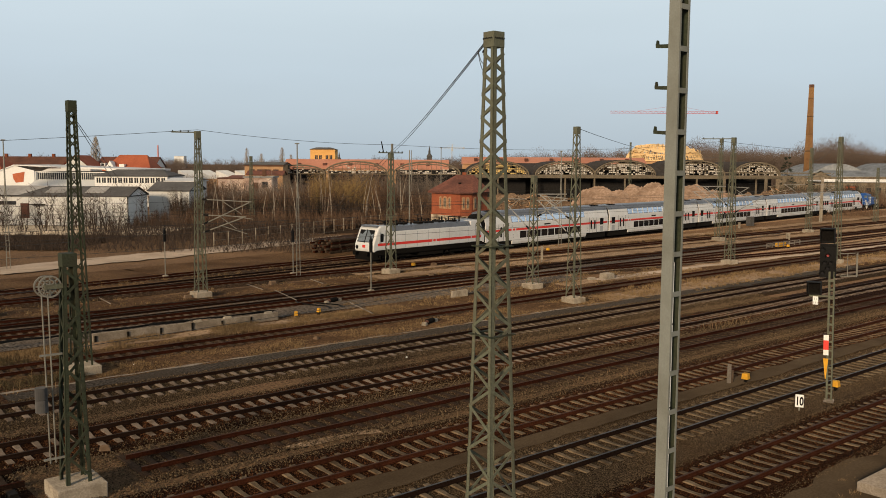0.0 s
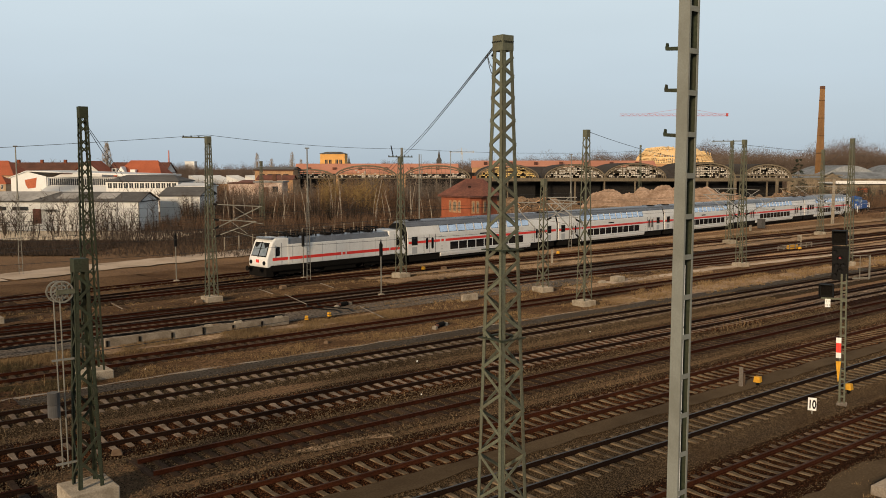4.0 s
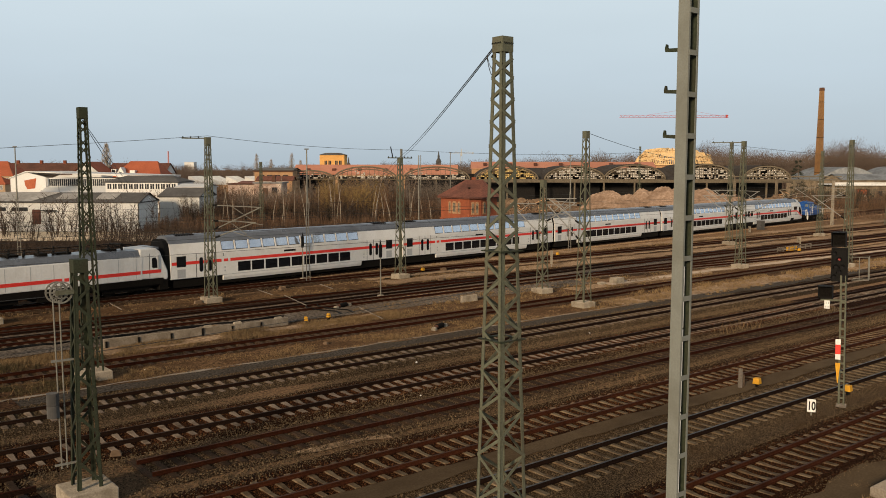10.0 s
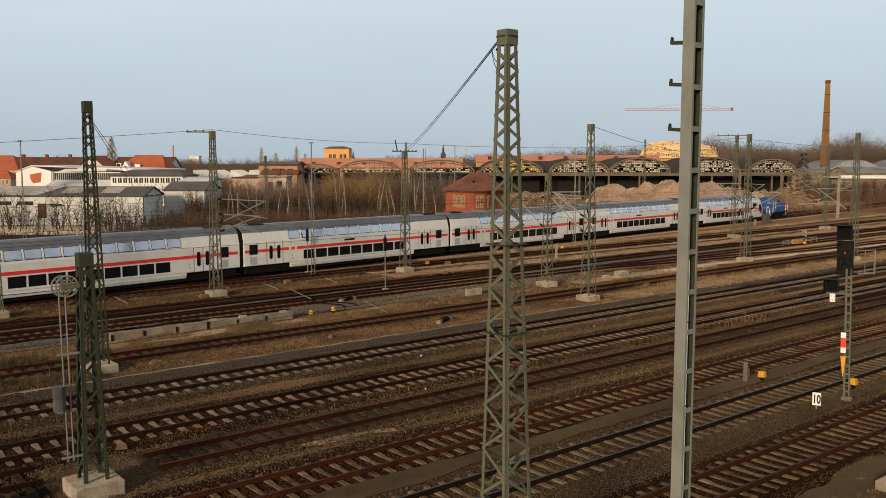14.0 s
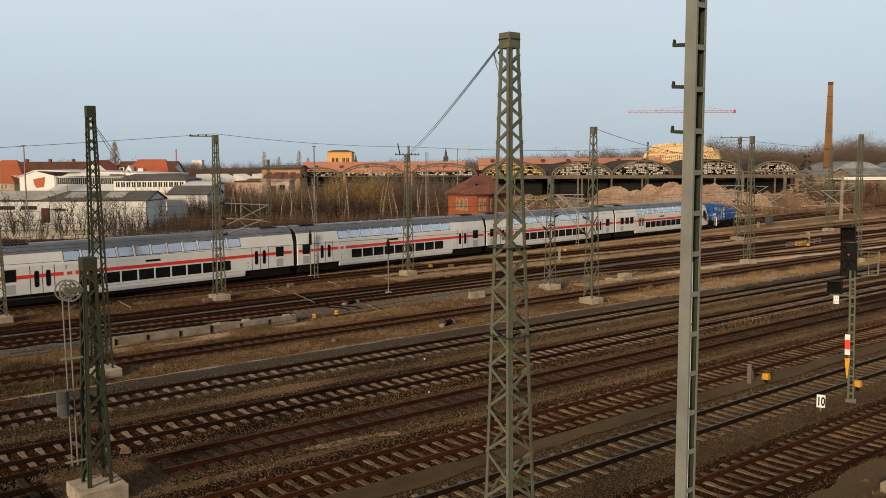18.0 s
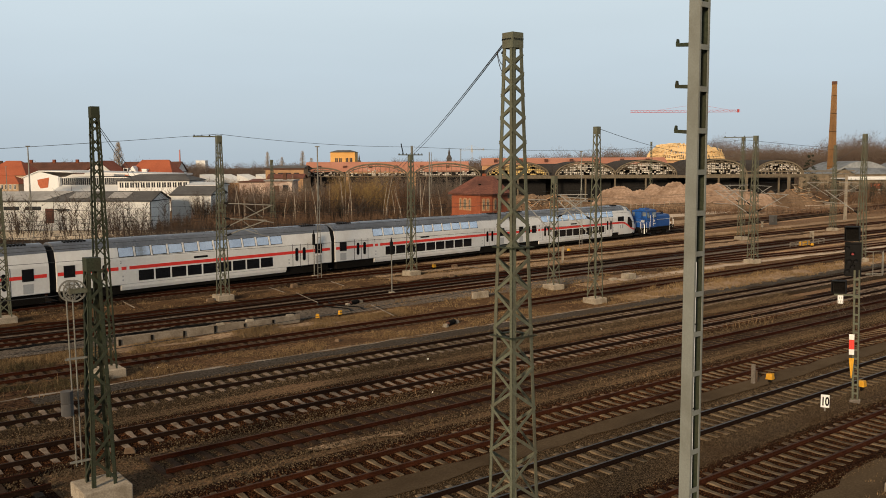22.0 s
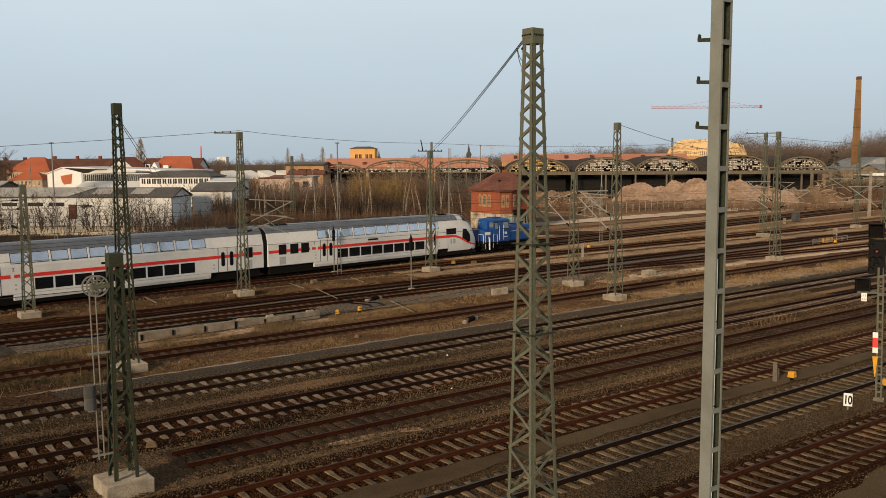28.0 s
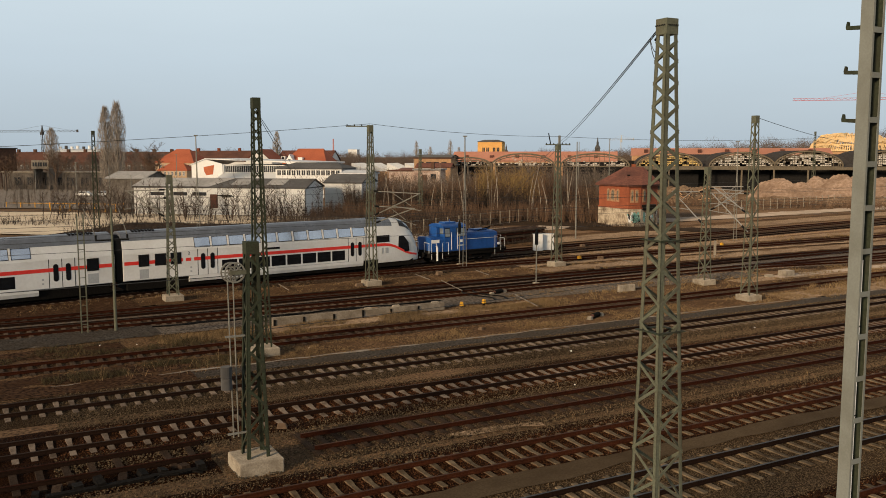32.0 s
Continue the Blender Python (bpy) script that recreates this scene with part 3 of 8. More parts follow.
track_line("f", [(-40, 19.96), (280, 19.96)], BALLAST_PALE, RAIL_DARK, RAIL_BRIGHT, TIE_STEEL, "dark-railed siding on buff sleepers in grey ballast", 0.62, (5, 80), 4.8, tie_w=0.19)
track_line("g", [(-40, 15.4), (260, 15.4)], BALLAST_RUST, RAIL_RED, RUST_HEAD, TIE_STEEL, "rusty red siding on buff sleepers beside the bridge", 0.62, (10, 70), 3.0, tie_w=0.2)

A_LINE = [(-40, 45.3), (40, 46.2), (80, 47.0), (320, 50.0)]
track_line("a", A_LINE, BALLAST_MID, RAIL_RUST, RUST_HEAD, TIE_WOOD, "half-buried rusty siding in dry grass", 0.65, None, 2.4)
track_line("h1", [(-40, 55.0), (40, 55.6), (100, 56.6), (340, 60.0)], (BALLAST_OIL, BALLAST_DARK), RAIL_RUST, RAIL_HEAD, TIE_WOOD, "dark running track beside the grey ballast", 0.62, None, 2.7)
track_line("h2", [(-40, 58.8), (50, 60.0), (120, 60.8), (350, 64.0)], (BALLAST_OIL, BALLAST_DARK), RAIL_RUST, RAIL_HEAD, TIE_TAR, "dark running track on tarred sleepers", 0.62, None, 2.7)
track_line("h3", [(14, 68.4), (40, 69.0), (100, 69.4), (360, 72.0)], BALLAST_MID, RAIL_RUST, RUST_HEAD, TIE_WOOD, "rusty branch track that leaves the running line", 0.65, None)
track_line("h5", [(-40, 57.2), (18, 57.3), (45, 58.5), (72, 60.2)], (BALLAST_OIL, BALLAST_DARK), RAIL_DARK, RAIL_HEAD, TIE_WOOD, "dark connecting track between the running tracks", 0.65, None, 2.2)
track_line("h4", [(62, 56.2), (78, 54.0), (98, 51.9), (140, 49.9), (300, 52.0)], BALLAST_MID, RAIL_RUST, RUST_HEAD, TIE_CONCRETE, "crossover track between two sidings", 0.65, None)


def run_y(x):
    return 67.49 + 0.1205 * x - (0.0011 * (38 - x) ** 2 if x < 38 else 0)


RUN = [(x, run_y(x)) for x in (-70, -50, -30, -15, 0, 12, 24, 38)] + [(420, run_y(420))]
track_line("run", RUN, (BALLAST_OIL, BALLAST_DARK), RAIL_DARK, RAIL_HEAD, TIE_WOOD, "running line that carries the train", 0.62, None, 2.9)
track_line("run2", [(x, y + 4.6) for x, y in RUN], BALLAST_MID, RAIL_RUST, RUST_HEAD, TIE_WOOD, "rusty track behind the running line", 0.65, None)


def strip(name, pts, w, z, mat, label, step=2.0, rough=0.12):
    """A low strip of ground along the line pts, with ragged edges."""
    g = Geo()
    k = 0
    for (xa, ya), (xb, yb) in zip(pts, pts[1:]):
        ln = math.hypot(xb - xa, yb - ya)
        nx, ny = -(yb - ya) / ln, (xb - xa) / ln
        n = max(1, int(ln / step))
        for i in range(n + 1):
            x, y = xa + (xb - xa) * i / n, ya + (yb - ya) * i / n
            for s in (-1, 1):
                o = s * (w / 2 + rough * 2 * noise.noise((x * 0.7, y * 0.7, s * 5)))
                g.v.append((x + nx * o, y + ny * o, z))
        for i in range(n):
            a = k + i * 2
            g.f.append((a, a + 2, a + 3, a + 1))
        k = len(g.v)
    return single(name, g, mat, label, "path", kind="structure")


for nm, pts, w in (("verge_a", [(-40, 42.3), (60, 42.8), (150, 43.4), (300, 45)], 4.6), ("verge_b", [(-40, 49.3), (30, 49.4), (80, 50.4), (130, 53.2)], 4.2),
                   ("verge_c", [(-40, 62.6), (50, 64.0), (120, 64.6), (300, 67)], 3.6), ("verge_d", [(16, 72.2), (60, 72.6), (120, 74.6), (200, 79)], 3.0), ("verge_e", [(-40, 76), (30, 80.5), (60, 87), (120, 95), (300, 120)], 7.0)):
    strip("verge", pts, w, -0.005, GRASS_EARTH, "verge of dry trodden grass between the tracks", 1.5, 0.5)
strip("walkway", [(-30, 22.25), (200, 22.25)], 1.05, 0.035, WALK, "flat grey cable walkway between two sidings", 0.8, 0.13)
strip("gravel_path", [(-40, 84), (18.5, 89.0), (30, 92.7), (39, 94.5), (60, 100.5), (100, 104), (150, 107.5), (215, 112), (330, 124)], 6.0, 0.01, PATH_GREY, "pale gravel service path behind the tracks", 1.2, 0.5)
strip("oily_ballast", [(-40, 63.0), (4, 63.6), (10, 63.8)], 6.0, 0.012, BALLAST_OIL, "oily dark ballast beside the running line", 1.0, 0.5)
strip("oily_ballast", [(-40, 48.6), (2, 48.8), (7, 48.9)], 2.2, 0.012, BALLAST_OIL, "oily dark earth round the poles", 1.0, 0.4)
strip("oily_ballast", [(-40, 52.2), (1, 52.5), (9.5, 52.6)], 3.2, 0.042, GRAVEL_COOL, "dirty grey ballast on the shoulder", 0.8, 0.5)
strip("oily_ballast", [(-40, 41.1), (3, 41.1), (9.0, 41.0)], 1.9, 0.02, BALLAST_OIL, "dark earth over the gravel shoulder", 0.6, 0.4)
strip("oily_ballast", [(-40, 43.0), (3, 43.2), (9.5, 43.2)], 1.9, 0.014, BALLAST_OIL, "dark trodden earth between the sidings", 0.8, 0.45)
strip("verge", [(0, 12.3), (30, 12.3), (90, 12.3)], 2.6, -0.02, WALK, "dusty trackside earth beside the nearest siding", 0.8, 0.35)
strip("ballast_between", [(-40, 57.2), (120, 58.6)], 2.0, 0.02, BALLAST_BLUE, "grey ballast between the running tracks")
strip("verge", [(13, 49.55), (24, 49.5), (36, 49.7)], 1.7, 0.012, DUST_GRASS, "strip of bright straw below the edging wall", 0.8, 0.35)
strip("grey_shoulder", [(-40, 52.2), (60, 53.0)], 3.0, 0.03, BALLAST_BLUE, "grey ballast shoulder", 2, 0.3)
strip("gravel_shoulder", [(-40, 40.9), (40, 40.9), (90, 40.9)], 1.3, 0.008, GRAVEL_COOL, "cool grey fine gravel beside the siding", 1.0, 0.2)
strip("footpath", [(-40, 41.8), (30, 41.75), (90, 41.7)], 0.22, 0.012, CONCRETE_DARK, "narrow worn concrete edging along the siding", 0.6, 0.12)
strip("pale_strip", [(60, 50.6), (82, 50.6), (110, 49.6), (150, 49.0)], 1.0, 0.03, PATH_GREY, "pale gravel strip beside the tracks", 2, 0.3)
strip("sand_patch", [(15.4, 27.5), (16.6, 27.3), (18.0, 27.1), (19.2, 27.0)], 0.5, -0.015, DUST_GRASS, "pale spilt sand between two sidings", 0.3, 0.22)
for pts, w in (([(52, 43.0), (90, 43.1), (150, 43.5), (300, 45)], 2.6), ([(55, 50.1), (80, 50.9), (130, 53.6)], 1.8), ([(45, 63.9), (120, 64.6), (300, 67)], 2.6), ([(45, 66.9), (120, 67.6), (300, 70)], 1.2),
               ([(55, 73.0), (120, 75.2), (200, 79.5)], 2.4), ([(60, 85.5), (120, 93.5), (300, 118)], 5.0), ([(80, 57.9), (160, 59.2), (300, 61.3)], 1.1)):
    strip("verge", pts, w, 0.012, DUST_GRASS, "strip of pale dusty dead grass between the far tracks", 1.2, 0.45)
# ---- masts ----
def lattice_mast(m, height, base, top, paint, label, panels=16, fine=False, leg=0.09, foundation=1.5, cap=0.55, group="lattice masts"):
    """A square tapering mast of four angle-iron legs with zigzag lacing on each face, on a concrete block."""
    t = thing("lattice_mast", m, label, "mast", group)
    if foundation:
        f = foundation / 2
        part("foundation", Geo().box(-f, f, -f, f, -0.3, 0.40), CONCRETE, t, "pale concrete foundation block", bevel=0.04)
    z0 = 0.4 if foundation else 0.0

    def corner(i, z):
        h = (base + (top - base) * (z - z0) / (height - z0)) / 2
        return Vector(((-h, h, h, -h)[i], (-h, -h, h, h)[i], z))
    for i in range(4):
        sx, sy = (1, -1, -1, 1)[i], (1, 1, -1, -1)[i]
        g = Geo()
        a, b = corner(i, z0), corner(i, height)
        for u, v in (((sx * leg, 0), (0, sy * leg * 0.18)), ((sx * leg * 0.18, 0), (0, sy * leg))):
            g.hexa([a, a + Vector((u[0], 0, 0)), a + Vector((u[0], v[1], 0)), a + Vector((0, v[1], 0)),
                    b, b + Vector((u[0], 0, 0)), b + Vector((u[0], v[1], 0)), b + Vector((0, v[1], 0))])
        part("leg", g, paint, t)
    zs, z, pitch = [z0 + 0.15], z0 + 0.15, 0
    ratio = (top / base) ** (1 / panels)
    step = (height - 0.6 - z0) * (1 - ratio) / (1 - ratio ** panels) if abs(ratio - 1) > 1e-3 else (height - 0.6 - z0) / panels
    for k in range(panels):
        z += step * ratio ** k
        zs.append(z)
    for i in range(4):
        j, face = (i + 1) % 4, Geo()
        for k, (za, zb) in enumerate(zip(zs, zs[1:])):
            a, b = (i, j) if (k + i) % 2 else (j, i)
            g = Geo() if fine else face
            p, q = corner(a, za), corner(b, zb)
            out = Vector(((0, 1, 0, -1)[i], (-1, 0, 1, 0)[i], 0))
            g.beam(p, q, leg * 0.75, leg * 0.18, up=out)
            if fine:
                part("brace", g, paint, t)
        if not fine:
            part("lacing", face, paint, t)
    if cap:
        h = top / 2 + 0.02
        part("cap", Geo().box(-h, h, -h, h, height - cap, height), paint, t, "riveted box head", bevel=0.01)
    return t


M_MID = lattice_mast(pose(12.88, 13.72, 0, -0.13, -0.17, 0), 13.19, 0.92, 0.285, MAST_GREEN, "tall olive-green lattice mast near the bridge", 32, True, 0.088, cap=0.33)
M_LEFT = lattice_mast(pose(8.02, 27.64, 0), 7.6, 0.76, 0.40, MAST_DARK, "short dark green lattice mast with tension wheel, on a concrete block", 11, True, 0.115, cap=0.42)
lattice_mast(pose(13.13, 43.6, 0, -0.15, -0.2, 0), 13.3, 0.85, 0.38, MAST_DARK, "tall dark green lattice mast on a concrete block", 18, True)
for x, y, h, b, lab in ((28.1, 63.05, 12.74, 0.8, "green lattice mast carrying a cross-span wire"), (48.4, 65.8, 11.4, 0.8, "green lattice mast between the running tracks"),
                        (51.9, 50.5, 9.43, 0.75, "short lattice mast with cantilever arms"), (49.0, 43.35, 13.16, 0.85, "tall olive lattice mast on a broad concrete base"),
                        (105.6, 67.2, 13.9, 0.8, "lattice mast of a cross-span"), (81.3, 50.3, 13.24, 0.85, "lattice mast with a cross-arm at its head"),
                        (130.0, 66.9, 13.1, 0.8, "distant green lattice mast"), (91.0, 43.7, 13.4, 0.85, "tall lattice mast on a concrete base"),
                        (192.5, 150.7, 16.4, 0.8, "distant slender lattice mast"), (68.4, 132.5, 11.4, 0.8, "distant lattice mast among the bushes"),
                        (12.6, 63.3, 9.0, 0.75, "short green lattice mast beside the running line")):
    lattice_mast(pose(x, y, 0), h, b, 0.36, MAST_GREEN, lab, 15, True, foundation=1.3 if y < 80 else 0)
# ---- the train ----
MOVERS = []          # (thing, distance of its middle behind the locomotive's front, half its bogie spacing)


def front_at(t):
    """Where the locomotive's front stands along the line at t seconds; the train slowly gathers speed."""
    return 50.478 - 2.85961 * t - 0.216334 * t ** 2 + 0.0124374 * t ** 3 - 0.000405738 * t ** 4 + 4.93745e-06 * t ** 5


def line_point(s):
    """The point s metres along the train's track, reckoned from x = 0."""
    x = s * 0.9928
    return Vector((x, run_y(x), 0.18))


SIDE = [(1.33, 0.62), (1.40, 0.78), (1.40, 2.95), (1.37, 3.10), (1.15, 3.90)]
ROOF = [(1.16, 3.90), (1.00, 4.20), (0.70, 4.45), (0.35, 4.56), (0.0, 4.60)]


def slope_y(z):
    return 1.37 - (z - 3.10) * 0.275


def both(pts):
    return [(-y, z) for y, z in pts] + [(y, z) for y, z in reversed(pts) if y > 1e-6]


def side_box(x0, x1, z0, z1, side, proud, y=1.40, depth=0.03):
    a, b = side * (y - depth), side * (y + proud)
    return Geo().box(x0, x1, min(a, b), max(a, b), z0, z1)


def bogie(parent, x, base=2.5, r=0.46):
    b = part("bogie", Geo().box(x - base / 2 - 0.7, x + base / 2 + 0.7, -1.15, -1.0, 0.35, 0.75).box(x - base / 2 - 0.7, x + base / 2 + 0.7, 1.0, 1.15, 0.35, 0.75)
             .box(x - 0.5, x + 0.5, -1.0, 1.0, 0.45, 0.8), UNDER, parent, "sooty steel bogie frame")
    for dx in (-base / 2, base / 2):
        g = Geo()
        for y in (-0.8, 0.68):
            g.tube((x + dx, y, r), (x + dx, y + 0.12, r), r, n=20)
        g.tube((x + dx, -0.9, r), (x + dx, 0.9, r), 0.09, n=8)
        part("wheelset", g, UNDER, b)
    return b


def door(parent, x, w, z0, z1, side):
    d = part("door", side_box(x - w / 2, x + w / 2, z0, z1, side, 0.006), TRAIN_WHITE, parent, "white double sliding door")
    for gx in (x - w / 2, x, x + w / 2):
        part("seam", side_box(gx - 0.025, gx + 0.025, z0, z1, side, 0.009), BLACK, d)
    for gx in (x - w * 0.24, x + w * 0.24):
        g = Geo()
        n, hw, za, zb = 10, 0.17, z0 + 0.45, z1 - 0.35
        pts = [(gx + hw * math.cos(math.pi * i / n), zb - hw + hw * math.sin(math.pi * i / n)) for i in range(n + 1)]
        pts += [(gx - hw * math.cos(math.pi * i / n), za + hw - hw * math.sin(math.pi * i / n)) for i in range(n + 1)]
        y0, y1 = sorted((side * 1.40, side * 1.422))
        g.prism_y(pts, y0, y1)
        part("door_window", g, TRAIN_GLASS, d, "tall rounded dark pane")


def digit(parent, text, x, z, size, side, mat, y=1.41):
    c = bpy.data.curves.new("class_number", "FONT")
    c.body, c.size, c.extrude, c.align_x = text, size, 0.002, "CENTER"
    c.materials.append(mat)
    ob = new("class_number", c)
    ob.parent = parent
    ob.matrix_basis = pose(x, side * y, z, 90, 0, 0 if side < 0 else 180)
    return ob


def coach(driving, label):
    ln = 26.5 if not driving else 27.0
    t = thing("driving_trailer" if driving else "double_deck_coach", Matrix(), label, "coach", "coaches of the train")
    a, b = -ln / 2 + 0.22, ln / 2 - 0.22

    def X(u):
        return u - ln / 2
    end = X(22.6) if driving else b
    part("body", Geo().prism(both([(1.38, 0.95), (1.40, 1.0)] + SIDE[2:]), a, end), TRAIN_WHITE, t, "white painted steel side walls")
    part("skirt", Geo().prism(both([(1.30, 0.50), (1.39, 0.74), (1.395, 0.95)]), X(5.2), X(21.0)), TRAIN_WHITE, t, "grey-white low-floor skirt")
    part("roof", Geo().prism(both(ROOF), a, X(23.4) if driving else b), TRAIN_ROOF, t, "slate-grey curved roof")
    # box reaches down to 0.22: its black stands in for shade under the coach
    part("underframe", Geo().box(a + 0.3, b - 0.3, -1.2, 1.2, 0.22, 0.9), UNDER, t, "sooty underframe, deepened to stand in for shade below")
    for u0, u1 in ((1.2, 3.0), (22.0, 23.2) if driving else (23.4, 25.2)):
        for y in (-0.55, 0.1):
            g = Geo()
            for k in range(7):
                xx = X(u0 + (u1 - u0) * k / 7)
                g.box(xx, xx + 0.14, y, y + 0.45, 4.50, 4.61)
            part("roof_grille", g, BLACK, t, "dark ventilator louvres")
    bogie(t, X(3.6))
    bogie(t, X(22.8))
    for side in (-1, 1):
        stop = 22.4 if driving else 26.1
        spans = ((0.3, 4.7), (5.6, stop)) if driving else ((0.3, 5.0), (5.9, stop))
        for u0, u1 in spans:
            part("red_stripe", side_box(X(u0), X(u1), 2.12, 2.38, side, 0.012), TRAIN_RED, t, "traffic-red waist stripe")
        part("red_emblem", side_box(X(spans[0][1] + 0.25), X(spans[0][1] + 0.65), 2.13, 2.37, side, 0.012), TRAIN_RED, t)
        # lower-deck windows
        lo, hi, n = (7.8, 19.2, 8) if driving else (6.6, 19.6, 9)
        for k in range(n):
            u0 = lo + (hi - lo) * k / n
            w = part("lower_window", side_box(X(u0 + 0.06), X(u0 + (hi - lo) / n - 0.09), 1.16, 2.00, side, 0.004), TRAIN_GLASS, t)
            part("sash", side_box(X(u0 + 0.06), X(u0 + (hi - lo) / n - 0.09), 1.70, 1.725, side, 0.010), BLACK, w)
        # sloping upper-deck windows, with pale ribs between them
        lo, hi, n = (5.6, 21.3, 11) if driving else (5.0, 20.7, 11)
        step = (hi - lo) / n
        for k in range(n + 1):
            u = lo + step * k
            ys = [side * (slope_y(z) + d) for z, d in ((3.14, 0.05), (3.14, -0.03), (3.90, -0.03), (3.90, 0.05))]
            zs = (3.12, 3.12, 3.92, 3.92)
            if 0 < k < n:
                part("window_rib", Geo().prism(list(zip(ys, zs)), X(u) - 0.06, X(u) + 0.06), TRAIN_WHITE, t)
            if k < n:
                ys = [side * (slope_y(z) + d) for z, d in ((3.17, 0.015), (3.17, -0.03), (3.85, -0.03), (3.85, 0.015))]
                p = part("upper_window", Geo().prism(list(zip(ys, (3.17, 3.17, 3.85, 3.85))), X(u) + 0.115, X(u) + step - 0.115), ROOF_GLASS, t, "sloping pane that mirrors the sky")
                ys = [side * (slope_y(z) + d) for z, d in ((3.12, 0.008), (3.12, -0.03), (3.89, -0.03), (3.89, 0.008))]
                part("gasket", Geo().prism(list(zip(ys, (3.12, 3.12, 3.89, 3.89))), X(u) + 0.075, X(u) + step - 0.075), BLACK, p)
        # doors and the windows of the end compartments
        for u in ((6.7, 20.25) if driving else (3.45, 22.6)):
            door(t, X(u), 1.6 if driving else 1.75, 0.97, 3.0, side)
        ends = ((1.34, 2.13), (2.56, 3.42), (3.75, 4.6)) if driving else ((0.75, 1.6), (24.3, 25.15))
        for k, (u0, u1) in enumerate(ends):
            w = part("end_window", side_box(X(u0), X(u1), 1.95, 2.85, side, 0.016), BLACK, t)
            part("pane", side_box(X(u0 + 0.1), X(u1 - 0.1), 2.05, 2.75, side, 0.020), TRAIN_GLASS, w)
            if k == 0 or not driving:
                part("vent_panel", side_box(X(u0 + 0.05), X(u1 - 0.05), 1.05, 1.75, side, 0.008), GREY_PAINT, t, "grey louvred panel")
        part("display", side_box(X(11.6), X(12.9), 2.55, 2.72, side, 0.01), BLACK, t, "dark destination display")
        for u in (5.35, 21.3):
            for z in (1.25, 1.55):
                part("marking", side_box(X(u) - 0.07, X(u) + 0.07, z, z + 0.13, side, 0.006), GREY_PAINT, t)
        part("sill_line", side_box(X(0.4), X(stop), 0.965, 1.0, side, 0.005), GREY_PAINT, t)
        digit(t, "2", X(5.2), 2.62, 0.34, side, BLACK)
    # black bellows that close the gap to the next vehicle
    part("bellows", Geo().prism(both([(1.15, 0.9), (1.25, 1.1), (1.25, 3.2), (1.05, 3.95), (0.6, 4.25), (0, 4.32)]), -ln / 2 - 0.22, -ln / 2 + 0.24), BELLOWS, t, "black rubber gangway bellows")
    if driving:
        ring = both([(1.30, 0.62), (1.38, 0.95)] + SIDE[2:] + ROOF[1:])
        secs = [(22.58, 1, 1), (23.4, 1, 0.997), (24.2, 0.99, 0.985), (25.0, 0.975, 0.965), (25.6, 0.955, 0.925), (26.15, 0.92, 0.83), (26.6, 0.87, 0.68), (26.98, 0.80, 0.48), (27.25, 0.66, 0.27)]

        def loft(prof, secs, grow=1.0):
            g, n = Geo(), len(prof)
            for u, ky, kz in secs:
                g.v += [(X(u), y * ky * grow, 0.62 + (z - 0.62) * kz * grow) for y, z in prof]
            for i in range(len(secs) - 1):
                for j in range(n - 1):
                    g.f.append((i * n + j, i * n + j + 1, (i + 1) * n + j + 1, (i + 1) * n + j))
            return g
        g = loft(ring + ring[:1], secs)
        n = len(ring) + 1
        g.f.append(tuple((len(secs) - 1) * n + j for j in range(n - 1)))
        part("nose", g, TRAIN_WHITE, t, "rounded white cab nose", smooth=True)
        top = [p for p in ring if p[1] > 3.5]
        part("windscreen", loft(top, secs[3:7], 1.012), TRAIN_GLASS, t, "black curved windscreen")
        crown = [p for p in ring if p[1] > 3.85]
        part("cab_roof", loft(crown, secs[:3], 1.004), TRAIN_ROOF, t, "grey cab roof")
        for side in (-1, 1):
            g = Geo()
            pts = [(24.75, 1.75), (25.55, 1.45), (25.98, 1.5), (25.9, 2.3), (25.35, 2.92), (24.8, 2.95)]
            y0, y1 = sorted((side * 1.10, side * 1.37))
            g.prism_y([(X(u), z) for u, z in pts], y0, y1)
            part("cab_window", g, TRAIN_GLASS, t, "black curved cab side window")
            part("equipment_window", side_box(X(22.3), X(23.75), 2.46, 3.08, side, 0.02, depth=0.05), TRAIN_GLASS, t, "dark cab equipment window")
            g = Geo()
            wave = [(22.4, 2.12), (23.2, 2.13), (23.8, 2.08), (24.4, 1.9), (25.0, 1.62), (25.6, 1.34), (26.2, 1.16), (26.95, 1.05)]
            for (ua, za), (ub, zb) in zip(wave, wave[1:]):
                ka, kb = np.interp((ua, ub), [q[0] for q in secs], [q[1] for q in secs])
                wa, wb = 0.26 - 0.02 * (ua - 22.4), 0.26 - 0.02 * (ub - 22.4)
                g.hexa([(X(ua), side * (1.3 * ka), za), (X(ub), side * (1.3 * kb), zb), (X(ub), side * 1.425 * kb, zb), (X(ua), side * 1.425 * ka, za),
                        (X(ua), side * (1.3 * ka), za + wa), (X(ub), side * (1.3 * kb), zb + wb), (X(ub), side * 1.425 * kb, zb + wb), (X(ua), side * 1.425 * ka, za + wa)])
            part("stripe_sweep", g, TRAIN_RED, t, "red stripe that dips towards the nose")
            for k in range(2):
                part("grey_emblem", side_box(X(22.9 + 0.42 * k), X(23.1 + 0.55 * k), 1.45, 1.95, side, 0.008), GREY_PAINT, t)
            part("headlight", Geo().tube((X(27.0), side * 0.75, 1.2), (X(27.2), side * 0.75, 1.2), 0.14, n=12), GREY_PAINT, t)
    return t


